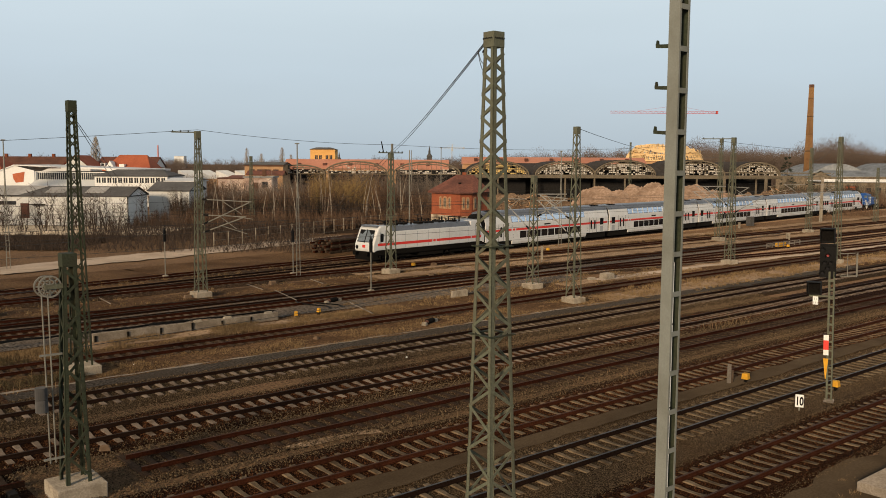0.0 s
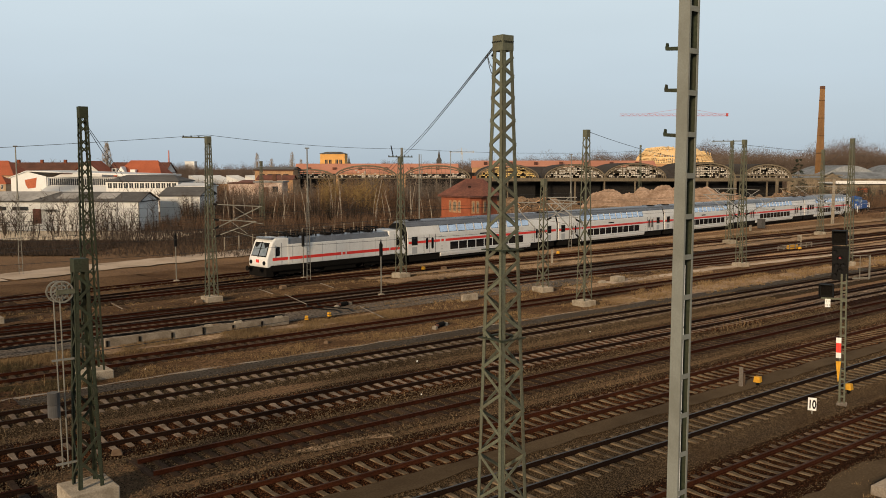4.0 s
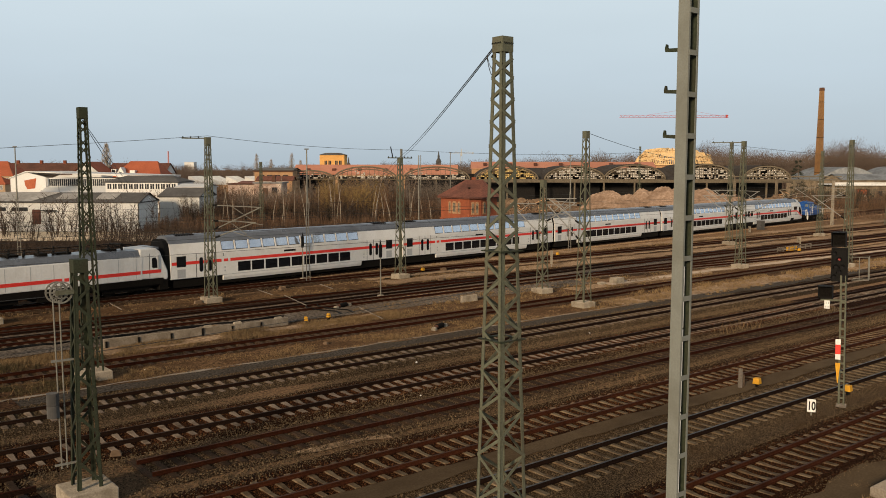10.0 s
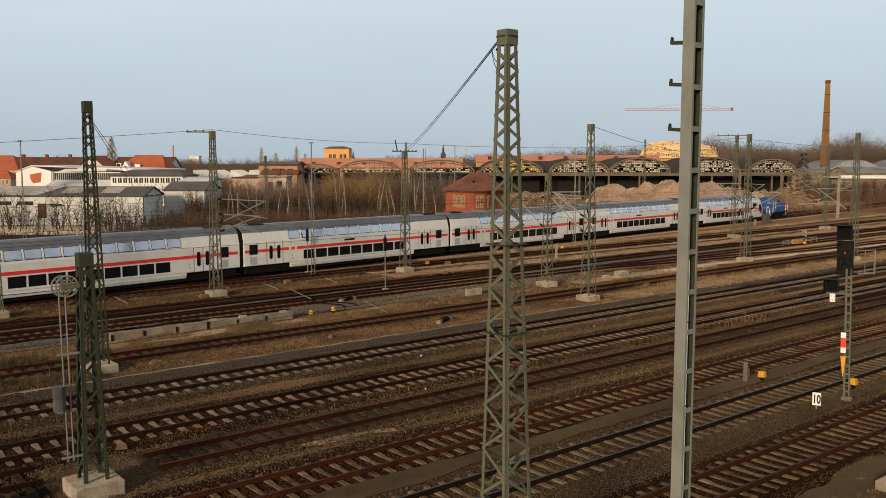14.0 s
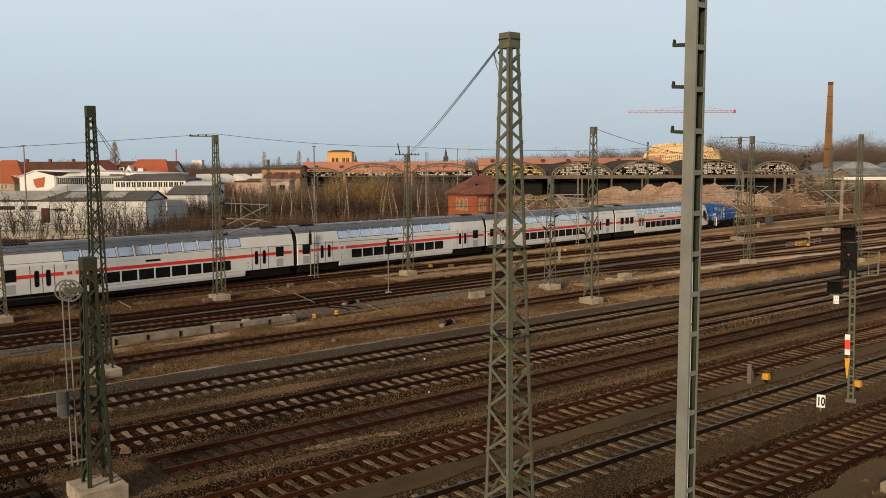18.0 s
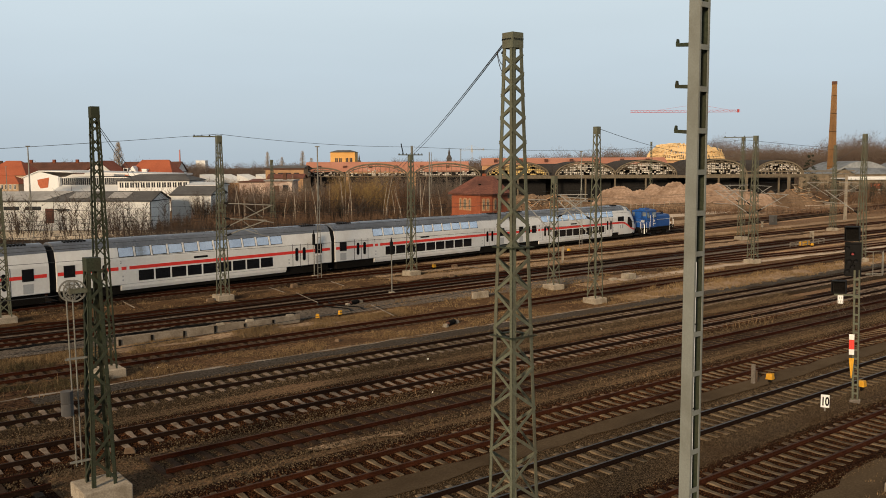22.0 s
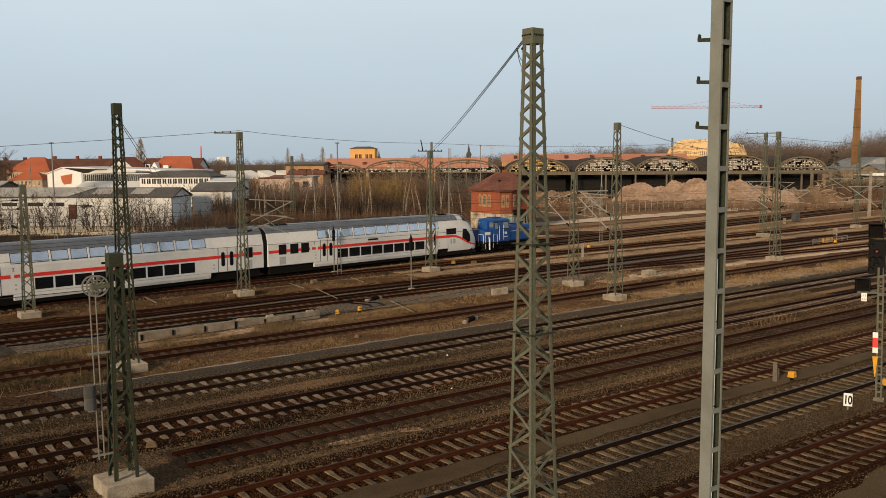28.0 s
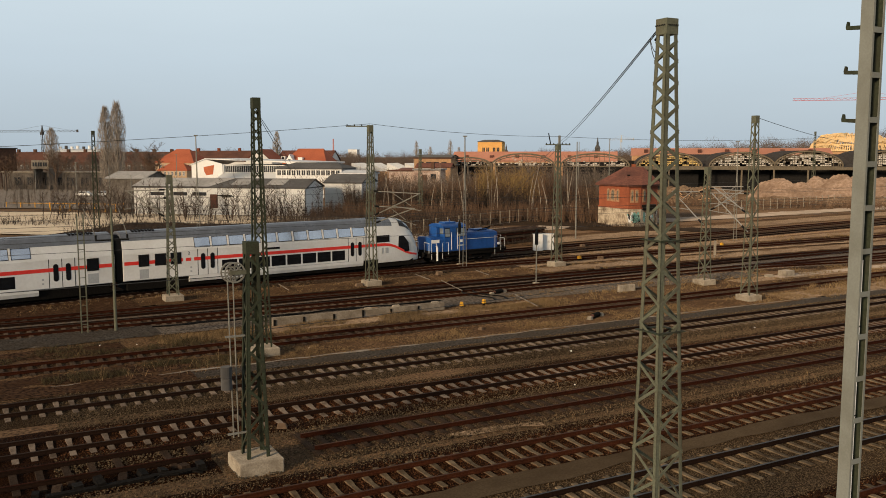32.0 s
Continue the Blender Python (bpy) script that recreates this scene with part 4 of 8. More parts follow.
def electric_locomotive():
    ln = 18.6
    t = thing("electric_locomotive", Matrix(), "white electric locomotive with a red stripe and dark grey roof", "locomotive")

    def X(u):
        return float(np.interp(u, (0, 2.0, 16.6, 18.6), (0.55, 2.0, 16.6, 18.05))) + min(0, u) + max(0, u - 18.6) - ln / 2
    part("body", Geo().prism(both([(1.45, 1.24), (1.48, 1.30), (1.48, 3.05), (1.44, 3.12)]), X(2.9), X(ln - 2.9)), TRAIN_WHITE, t, "white body side with shallow ribs")
    part("roof", Geo().prism(both([(1.44, 3.12), (1.22, 3.62), (0, 3.68)]), X(3.0), X(ln - 3.0)), TRAIN_ROOF, t, "dark grey sloping roof")
    part("sill", Geo().prism(both([(1.30, 0.62), (1.42, 0.74), (1.44, 1.24)]), X(0.6), X(ln - 0.6)), UNDER, t, "dark grey solebar")
    for flip in (1, -1):
        pts = [(0.18, 1.02), (0.0, 1.20), (0.04, 1.80), (0.95, 3.42), (1.5, 3.74), (3.05, 3.70), (3.05, 1.24), (0.9, 1.20)]
        c = part("cab", Geo().prism_y([(flip * X(u), z) for u, z in (pts if flip > 0 else pts[::-1])], -1.45, 1.45), TRAIN_WHITE, t, "white sloping driver's cab", bevel=0.16)
        g = Geo()
        fr = [(0.18, 2.12), (0.80, 3.26)]
        (ua, za), (ub, zb) = fr
        for sy in (-1, 1):          # two panes with a dark gasket round them
            g.hexa([(flip * X(ua - 0.03), sy * 0.05, za), (flip * X(ua - 0.03), sy * 1.12, za + 0.03), (flip * X(ua + 0.1), sy * 1.12, za + 0.03), (flip * X(ua + 0.1), sy * 0.05, za),
                    (flip * X(ub - 0.03), sy * 0.05, zb), (flip * X(ub - 0.03), sy * 1.0, zb - 0.03), (flip * X(ub + 0.1), sy * 1.0, zb - 0.03), (flip * X(ub + 0.1), sy * 0.05, zb)])
        w = part("windscreen", g, CAB_GLASS, c, "two raked windscreen panes with the sky's reflection painted grey")
        g = Geo()
        g.hexa([(flip * X(ua - 0.045), -1.18, za - 0.07), (flip * X(ua - 0.045), 1.18, za - 0.07), (flip * X(ua + 0.09), 1.18, za - 0.07), (flip * X(ua + 0.09), -1.18, za - 0.07),
                (flip * X(ub + 0.0), -1.06, zb + 0.05), (flip * X(ub + 0.0), 1.06, zb + 0.05), (flip * X(ub + 0.12), 1.06, zb + 0.05), (flip * X(ub + 0.12), -1.06, zb + 0.05)])
        part("gasket", g, BLACK, c, "black windscreen surround")
        for side in (-1, 1):
            part("mirror", Geo().box(min(flip * X(1.15), flip * X(1.3)), max(flip * X(1.15), flip * X(1.3)), min(side * 1.46, side * 1.52), max(side * 1.46, side * 1.52), 1.95, 3.1), GREY_PAINT, c, "folded mirror beside the windscreen")
        part("brow", Geo().box(min(flip * X(0.95), flip * X(1.7)), max(flip * X(0.95), flip * X(1.7)), -1.2, 1.2, 3.60, 3.775), TRAIN_ROOF, c, "dark roof brow")
        part("pillar", Geo().beam((flip * X(0.05), 0, 2.0), (flip * X(0.80), 0, 3.36), 0.06, 0.06), BLACK, c)
        for y in (-1.05, 1.05):
            part("headlight", Geo().tube((flip * X(-0.06), y, 1.5), (flip * X(0.1), y, 1.5), 0.19, n=14), BLACK, c, "black headlight cluster")
            part("buffer", Geo().tube((flip * X(-0.5), y * 0.85, 0.95), (flip * X(0.1), y * 0.85, 0.95), 0.10, n=10).tube((flip * X(-0.56), y * 0.85, 0.95), (flip * X(-0.48), y * 0.85, 0.95), 0.24, n=14), UNDER, c)
        part("red_emblem", Geo().box(min(flip * X(-0.04), flip * X(0.02)), max(flip * X(-0.04), flip * X(0.02)), -0.2, 0.2, 1.5, 1.78), TRAIN_RED, c)
        part("valance", Geo().prism_y([(flip * X(u), z) for u, z in ([(0.0, 0.25), (0.0, 1.10), (0.9, 1.18), (1.1, 0.25)] if flip > 0 else [(1.1, 0.25), (0.9, 1.18), (0.0, 1.10), (0.0, 0.25)])], -1.38, 1.38), UNDER, c)
        for side in (-1, 1):
            pts = [(1.35, 2.1), (1.9, 2.1), (2.0, 2.2), (2.0, 2.85), (1.9, 2.95), (1.55, 2.95), (1.38, 2.75)]
            y0, y1 = sorted((side * 1.40, side * 1.462))
            part("side_window", Geo().prism_y([(flip * X(u), z) for u, z in (pts if flip > 0 else pts[::-1])], y0, y1), TRAIN_GLASS, c, "dark rounded cab window")
            x0, x1 = sorted((flip * X(2.2), flip * X(2.24)))
            part("door_seam", side_box(x0, x1, 1.3, 3.3, side, 0.006, 1.45), BLACK, c)
            x0, x1 = sorted((flip * X(0.9), flip * X(3.05)))
            part("red_stripe", side_box(x0, x1, 1.68, 1.95, side, 0.008, 1.45), TRAIN_RED, c)
    for side in (-1, 1):
        for u0, u1 in ((3.05, 9.2), (9.9, 15.55)):
            part("red_stripe", side_box(X(u0), X(u1), 1.68, 1.95, side, 0.014, 1.48), TRAIN_RED, t, "traffic-red waist stripe")
        part("red_emblem", side_box(X(9.37), X(9.73), 1.69, 1.94, side, 0.012, 1.48), TRAIN_RED, t)
        rib = side_box(-0.012, 0.012, 1.34, 3.0, side, 0.006, 1.48).mesh("rib", TRAIN_WHITE)
        for k in range(34):
            part("rib", rib, TRAIN_WHITE, t, at=pose(X(3.3 + 12.0 * k / 33), 0, 0))
        for u in (3.4, 5.1, 6.9, 8.6, 10.3, 12.0, 13.7, 15.2):
            part("hatch_seam", side_box(X(u) - 0.018, X(u) + 0.018, 1.34, 3.0, side, 0.010, 1.48), GREY_PAINT, t)
    for u, w, h, y in ((4.6, 0.7, 0.14, 0.0), (6.2, 0.9, 0.18, 0.3), (8.2, 0.6, 0.22, -0.3), (9.9, 1.1, 0.14, 0.0), (12.0, 0.8, 0.2, 0.25), (13.6, 0.8, 0.14, -0.2)):
        part("roof_box", Geo().box(X(u) - w / 2, X(u) + w / 2, y - 0.5, y + 0.5, 3.66, 3.66 + h), UNDER, t)
    for k in range(22):
        u, y = 3.5 + 0.55 * k, (-0.6, 0.55)[k % 2]
        top = 3.96 + 0.14 * (k % 3)
        part("insulator", Geo().tube((X(u), y, 3.66), (X(u), y, top), 0.09, 0.07, n=8), BLACK, t, "dark ribbed roof insulator")
    for y, z in ((-0.6, 4.02), (0.55, 4.06)):
        part("busbar", Geo().line([(X(3.5 + 0.6 * k), y, z + 0.05 * (k % 2)) for k in range(20)], 0.03, 5), BLACK, t, "dark roof busbar")
    for c in (3.6, 15.0):      # folded current collectors
        g = Geo()
        for y in (-0.45, 0.45):
            g.beam((X(c) - 1.1, y * 0.6, 3.85), (X(c) + 0.9, y, 3.98), 0.05).beam((X(c) + 0.9, y, 3.98), (X(c) - 0.7, y, 4.12), 0.05)
        g.beam((X(c) - 0.75, -0.9, 4.14), (X(c) - 0.75, 0.9, 4.14), 0.08).beam((X(c) - 0.45, -0.9, 4.14), (X(c) - 0.45, 0.9, 4.14), 0.08)
        tagged(part("pantograph", g, BLACK, t, "folded pantograph"), kind="stuff")
    part("transformer", Geo().box(X(7.4), X(11.2), -1.25, 1.25, 0.28, 0.6), UNDER, t)
    bogie(t, X(4.1), 2.6, 0.6)
    bogie(t, X(14.5), 2.6, 0.6)
    return t


def shunting_locomotive():
    ln = 9.6
    t = thing("shunting_locomotive", Matrix(), "bright blue diesel shunting locomotive with white handrails", "locomotive")

    def X(u):
        return float(np.interp(u, (0, 0.55, 2.75, 5.1, 9.55, 10.5), (0, 0.6, 2.05, 4.6, 8.65, 9.6))) + min(0, u) + max(0, u - 10.5) - ln / 2
    part("frame", Geo().box(X(0.35), X(10.1), -1.3, 1.3, 0.72, 1.05), UNDER, t, "black main frame")
    part("running_board", Geo().box(X(0.3), X(10.15), -1.45, 1.45, 1.05, 1.15), UNDER, t)
    part("short_hood", Geo().prism(both([(1.15, 1.15), (1.15, 2.32), (1.0, 2.50), (0, 2.56)]), X(0.55), X(2.75)), BLUE, t, "blue short bonnet", bevel=0.05)
    part("long_hood", Geo().prism(both([(1.12, 1.15), (1.12, 2.66), (0.95, 2.84), (0, 2.90)]), X(5.1), X(9.35)), BLUE, t, "blue engine bonnet", bevel=0.05)
    part("hood_nose", Geo().prism(both([(1.05, 1.15), (1.05, 2.56), (0.9, 2.74), (0, 2.80)]), X(9.35), X(9.55)), BLUE, t)
    cab = part("cab", Geo().prism(both([(1.30, 1.0), (1.30, 2.5), (1.18, 3.42), (1.05, 3.5)]), X(2.75), X(5.1)), BLUE, t, "blue driver's cab")
    part("cab_roof", Geo().prism(both([(1.22, 3.44), (1.12, 3.56), (0.72, 3.70), (0, 3.75)]), X(2.62), X(5.22)), BLUE, cab, "blue rounded cab roof")
    part("roof_hatch", Geo().box(X(3.3), X(4.5), -0.5, 0.5, 3.68, 3.86), BLUE, cab, bevel=0.04)
    part("horn", Geo().tube((X(4.0), -0.2, 3.84), (X(4.0), -0.2, 4.08), 0.05, n=8), BLUE, cab)
    part("intake_hood", Geo().prism(both([(0.55, 2.5), (0.55, 3.3), (0.4, 3.42), (0, 3.45)]), X(2.15), X(2.74)), BLUE, t, "blue ventilator cowl before the cab", bevel=0.04)
    for side in (-1, 1):        # end windows of the cab, over the bonnets
        for u, d in ((2.745, -0.012), (5.105, 0.012)):
            part("end_window", Geo().box(min(X(u), X(u + d)), max(X(u), X(u + d)), min(side * 0.5, side * 1.12), max(side * 0.5, side * 1.12), 2.78, 3.32), CAB_GLASS, cab)
    g = Geo()
    for k in range(5):
        g.line([(X(7.2 + 0.25 * k), -0.6, 2.86), (X(8.4 + 0.3 * k), -0.3 + 0.12 * k, 3.06 + 0.02 * k), (X(9.0 + 0.12 * k), -0.2 + 0.1 * k, 3.0)], 0.05, 5)
    part("roof_pipes", g, UNDER, t, "black pipework on the bonnet")
    part("exhaust", Geo().tube((X(6.2), 0, 2.85), (X(6.2), 0, 3.05), 0.18, n=12), UNDER, t)
    for u0, u1 in ((6.9, 8.6),):
        part("hood_rib", Geo().box(X(u0), X(u1), -0.5, 0.5, 2.90, 3.02), BLUE, t)
    for side in (-1, 1):
        def lean(z):
            return 1.30 - (z - 2.5) * 0.13
        for u0, u1 in ((2.85, 3.35), (4.12, 4.98)):
            g = Geo()
            ys = [side * (lean(z) + o) for z, o in ((2.55, 0.012), (2.55, -0.04), (3.28, -0.04), (3.28, 0.012))]
            g.prism(list(zip(ys, (2.55, 2.55, 3.28, 3.28))), X(u0), X(u1))
            w = part("cab_window", g, CAB_GLASS, cab, "cab window with its reflection painted pale grey")
            ys = [side * (lean(z) + o) for z, o in ((2.49, 0.006), (2.49, -0.04), (3.34, -0.04), (3.34, 0.006))]
            part("gasket", Geo().prism(list(zip(ys, (2.49, 2.49, 3.34, 3.34))), X(u0 - 0.05), X(u1 + 0.05)), BLACK, w)
        d = part("cab_door", side_box(X(3.45), X(4.02), 1.1, 2.5, side, 0.02, 1.30), BLUE, cab)
        for u in (3.42, 4.06):
            part("door_rail", Geo().line([(X(u), side * 1.44, 1.3), (X(u), side * 1.40, 2.95)], 0.02, 6), WHITE, cab, "white door handrail")
        part("emblem", side_box(X(4.35), X(4.7), 1.95, 2.2, side, 0.012, 1.30), WHITE, cab, "white round emblem")
        part("lettering_bar", side_box(X(4.25), X(4.85), 1.62, 1.70, side, 0.012, 1.30), WHITE, cab)
        part("sand_hose", Geo().line([(X(1.35), side * 1.43, 0.35), (X(1.35), side * 1.43, 1.55), (X(1.2), side * 1.43, 1.75)], 0.085, 8), WHITE, t, "white lagged pipe beside the steps")
        for k in range(6):
            u = 5.5 + 0.62 * k
            part("hood_door", side_box(X(u), X(u + 0.57), 1.3, 2.58, side, 0.012, 1.12), BLUE, t)
        for u in (0.85, 1.55):
            part("hood_door", side_box(X(u), X(u + 0.6), 1.3, 2.35, side, 0.012, 1.15), BLUE, t)
        for u0, u1, z1 in ((0.45, 1.2, 2.0), (2.3, 3.1, 2.0), (8.9, 9.7, 2.4)):
            g = Geo().line([(X(u0), side * 1.42, 0.5), (X(u0), side * 1.42, z1), (X(u1), side * 1.42, z1), (X(u1), side * 1.42, 0.9)], 0.018, 6)
            part("handrail", g, WHITE, t, "white-painted handrail")
        part("long_rail", Geo().line([(X(5.3), side * 1.25, 2.2), (X(9.4), side * 1.25, 2.2)], 0.02, 6), WHITE, t)
        part("side_lamp", Geo().tube((X(9.6), side * 1.1, 1.55), (X(9.75), side * 1.1, 1.55), 0.13, n=12), WHITE, t)
        for u in (0.6, 9.9):
            part("step", Geo().box(X(u) - 0.25, X(u) + 0.25, side * 1.2 if side > 0 else -1.45, 1.45 if side > 0 else -1.2, 0.35, 0.42), UNDER, t)
    for u, s in ((0.35, -1), (10.15, 1)):
        for y in (-0.88, 0.88):
            part("buffer", Geo().tube((X(u), y, 0.98), (X(u + 0.45 * s), y, 0.98), 0.10, n=10).tube((X(u + 0.45 * s), y, 0.98), (X(u + 0.52 * s), y, 0.98), 0.23, n=14), UNDER, t)
        part("buffer_beam", Geo().box(X(u) - 0.06, X(u) + 0.06, -1.35, 1.35, 0.65, 1.3), UNDER, t)
        g = Geo()
        for y in (-1.3, -0.5, 0.5, 1.3):
            g.line([(X(u + 0.1 * s), y, 1.1), (X(u + 0.1 * s), y, 2.05)], 0.025, 6)
        g.line([(X(u + 0.1 * s), -1.3, 2.05), (X(u + 0.1 * s), -0.5, 2.05)], 0.025, 6).line([(X(u + 0.1 * s), 0.5, 2.05), (X(u + 0.1 * s), 1.3, 2.05)], 0.025, 6)
        part("end_rail", g, WHITE, t, "white end railing")
    part("number_panel", Geo().box(X(0.62), X(2.0), -1.163, -1.148, 2.0, 2.3), WHITE, t, "white panel")
    for k, u in enumerate((2.1, 5.2, 8.3)):
        g = Geo()
        for y in (-0.85, 0.72):
            g.tube((X(u), y, 0.62), (X(u), y + 0.13, 0.62), 0.62, n=24)
        g.tube((X(u), -0.9, 0.62), (X(u), 0.9, 0.62), 0.1, n=8)
        part("wheelset", g, UNDER, t)
    part("coupling_rod", Geo().beam((X(2.1), -1.0, 0.45), (X(8.3), -1.0, 0.45), 0.06, 0.14), UNDER, t)
    return t


MOVERS.append((electric_locomotive(), 9.3, 5.2))
c0 = coach(False, "white double-deck coach with a red stripe and sloping upper windows")
MOVERS.append((c0, 18.1 + 13.25, 9.6))
for i in range(1, 4):
    MOVERS.append((copy_thing(c0, Matrix()), 18.1 + 26.5 * i + 13.25, 9.6))
MOVERS.append((coach(True, "white double-deck driving trailer with a rounded nose"), 18.1 + 26.5 * 4 + 13.5, 9.6))
MOVERS.append((shunting_locomotive(), 152.0 + 4.8, 2.7))
# ---- far buildings; x to the right, y away from the bridge ----
def window_row(parent, r0, r1, n, z0, z1, y=0.0, gap=0.35, frame=WHITE, glass=GLASS_DARK):
    step = (r1 - r0) / n
    for k in range(n):
        a, b = r0 + step * k + gap / 2, r0 + step * (k + 1) - gap / 2
        w = part("window", Geo().box(a - 0.08, b + 0.08, y - 0.06, y + 0.02, z0 - 0.08, z1 + 0.08), frame, parent)
        part("pane", Geo().box(a, b, y - 0.09, y - 0.05, z0, z1), glass, w)
        part("glazing_bar", Geo().box((a + b) / 2 - 0.04, (a + b) / 2 + 0.04, y - 0.11, y - 0.06, z0, z1), frame, w)


def building(name, m, w, dep, eave, ridge, walls, roofing, label, category="building", along=True, hip=0.0, over=0.35, group=""):
    """Walls as one shell and a pitched roof over them; along: the ridge runs along x."""
    t = thing(name, m, label, category, group)
    part("wall", Geo().box(0, w, 0, dep, 0, eave), walls, t)
    g, o, th = Geo(), over, 0.18
    if ridge - eave < 0.5:
        g.box(-o, w + o, -o, dep + o, eave, max(ridge, eave + 0.2))
        part("roof", g, roofing, t)
        return t
    if along:
        a, b = hip, w - hip
        pts = [(-o, -o, eave), (w + o, -o, eave), (w + o, dep + o, eave), (-o, dep + o, eave), (a - (0 if hip else o), dep / 2, ridge), (b + (0 if hip else o), dep / 2, ridge)]
        top = [(x, y, z + th) for x, y, z in pts]
        for q in (pts, top):
            g.add(q, [(0, 1, 5, 4), (2, 3, 4, 5), (1, 2, 5), (3, 0, 4)])
        if not hip:
            for x in (0.02, w - 0.02):
                part("gable", Geo().add([(x, 0, eave), (x, dep, eave), (x, dep / 2, ridge)], [(0, 1, 2)]), walls, t)
            g.f = [f for f in g.f if len(f) == 4]
        g.add([p for pair in zip(pts[:4], top[:4]) for p in pair], [(0, 2, 3, 1), (2, 4, 5, 3), (4, 6, 7, 5), (6, 0, 1, 7)])
    else:
        pts = [(-o, -o, eave), (w + o, -o, eave), (w + o, dep + o, eave), (-o, dep + o, eave), (w / 2, -o, ridge), (w / 2, dep + o, ridge)]
        g.add(pts, [(0, 4, 5, 3), (1, 2, 5, 4)]).add([(x, y, z + th) for x, y, z in pts], [(0, 4, 5, 3), (1, 2, 5, 4)])
        part("gable", Geo().add([(0, 0.02, eave), (w, 0.02, eave), (w / 2, 0.02, ridge)], [(0, 1, 2)]), walls, t)
    part("roof", g, roofing, t)
    return t


# white warehouse with a long low front
wh = building("warehouse", far(140, -83), 32, 9, 4.7, 6.1, PLASTER, FELT, "long low white warehouse with stained walls", over=0.25)
part("roof_patch", Geo().add([(-0.25, -0.3, 4.95), (14.5, -0.3, 4.95), (17.5, 4.4, 6.34), (-0.25, 4.4, 6.34)], [(0, 1, 2, 3)]), FELT_PALE, wh, "pale lichened part of the roof")
for x in (18.0, 24.5):
    part("skylight", Geo().add([(x, 0.8, 5.26), (x + 3.2, 0.8, 5.26), (x + 3.2, 3.8, 6.14), (x, 3.8, 6.14)], [(0, 1, 2, 3)]), FELT_PALE, wh)
for x in (3.2, 7.6, 11.2):
    part("window", Geo().box(x, x + 2.6, -0.05, 0.05, 3.35, 3.95), GLASS_DARK, wh, "dark slit window")
part("door", Geo().box(14.5, 15.9, -0.06, 0.05, 1.2, 3.6), TILE_BROWN, wh, "red-brown plank door")
part("canopy", Geo().box(16.2, 18.5, -0.9, 0.0, 3.4, 3.5), UNDER, wh)
part("downpipe", Geo().tube((31.9, -0.08, 0), (31.9, -0.08, 4.7), 0.06), UNDER, wh)
part("corner_pier", Geo().box(27.6, 28.4, -0.12, 0.02, 0, 4.7), PLASTER, wh)
building("warehouse", far(150.5, -51.2), 7.0, 10, 5.3, 6.7, PLASTER, FELT, "white-washed shed behind the warehouse", over=0.25)
building("lean_to", far(178, -57), 5.6, 10, 6.3, 6.9, PLASTER_COOL, PLASTER_COOL, "flat-roofed white annexe behind the shed")
# factory hall with a glazed band
fh = thing("factory_hall", far(228, -117), "white factory hall with a glazed clerestory band", "building")
part("gable_wall", Geo().prism_y([(0, 0), (0, 7.6), (4.2, 9.2), (9.4, 7.9), (9.4, 0)], 0, 0.4), PLASTER_COOL, fh)
part("wall", Geo().box(9.4, 36, 1.0, 24, 0, 7.6), PLASTER_COOL, fh)
part("roof", Geo().hexa([(4.2, -0.3, 9.2), (37.5, -0.3, 7.9), (37.5, 25, 7.9), (4.2, 25, 9.2), (4.2, -0.3, 9.45), (37.5, -0.3, 8.4), (37.5, 25, 8.4), (4.2, 25, 9.45)]), PLASTER_COOL, fh, "white sheet roof")
part("roof_slope", Geo().hexa([(-0.3, -0.3, 7.5), (4.2, -0.3, 9.2), (4.2, 25, 9.2), (-0.3, 25, 7.5), (-0.3, -0.3, 7.7), (4.2, -0.3, 9.45), (4.2, 25, 9.45), (-0.3, 25, 7.7)]), PLASTER_COOL, fh)
window_row(fh, 9.8, 27.5, 16, 5.6, 7.4, 1.0, 0.12, PLASTER_COOL)
part("low_roof", Geo().hexa([(9.4, -6, 3.2), (30, -6, 3.2), (30, 1, 5.3), (9.4, 1, 5.3), (9.4, -6, 3.4), (30, -6, 3.4), (30, 1, 5.5), (9.4, 1, 5.5)]), PLASTER_COOL, fh, "pale lean-to roof")
part("low_wall", Geo().box(9.4, 30, -5.9, 1, 0, 3.2), PLASTER_COOL, fh)
part("red_emblem", Geo().prism_y([(3.9, 5.7), (4.5, 4.7), (6.5, 4.95), (6.9, 7.6), (3.7, 7.0)], -0.06, 0.02), TILE_ORANGE, fh, "red angular emblem")
lw = building("office_wing", far(200, -80.5), 16.8, 12, 7.0, 8.4, PLASTER_COOL, FELT, "flat office wing with a row of windows under a grey roof", hip=3)
window_row(lw, 0.3, 16.5, 13, 5.5, 6.7)
# tiled houses beyond
ho = building("house", far(288, -162), 15, 14, 7.6, 12.4, BUFF_HOUSE, TILE_ORANGE, "house with a steep orange tiled hip roof", "house", hip=5, group="tiled houses")
window_row(ho, 1, 14, 6, 5.2, 6.8, 0.0, 1.1)
window_row(ho, 1, 14, 6, 2.4, 4.0, 0.0, 1.1)
hw2 = building("house_wing", far(281, -157), 11, 7, 4.9, 7.4, BUFF_HOUSE, TILE_ORANGE, "lower house wing with an orange tiled roof", "house", hip=3, group="tiled houses")
window_row(hw2, 0.5, 10.5, 7, 3.2, 4.6, 0.0, 0.8)
lr = building("house", far(325, -172), 30, 12, 7.8, 12.0, PLASTER, TILE_DARK, "long house with a red-brown tiled roof", "house", group="tiled houses")
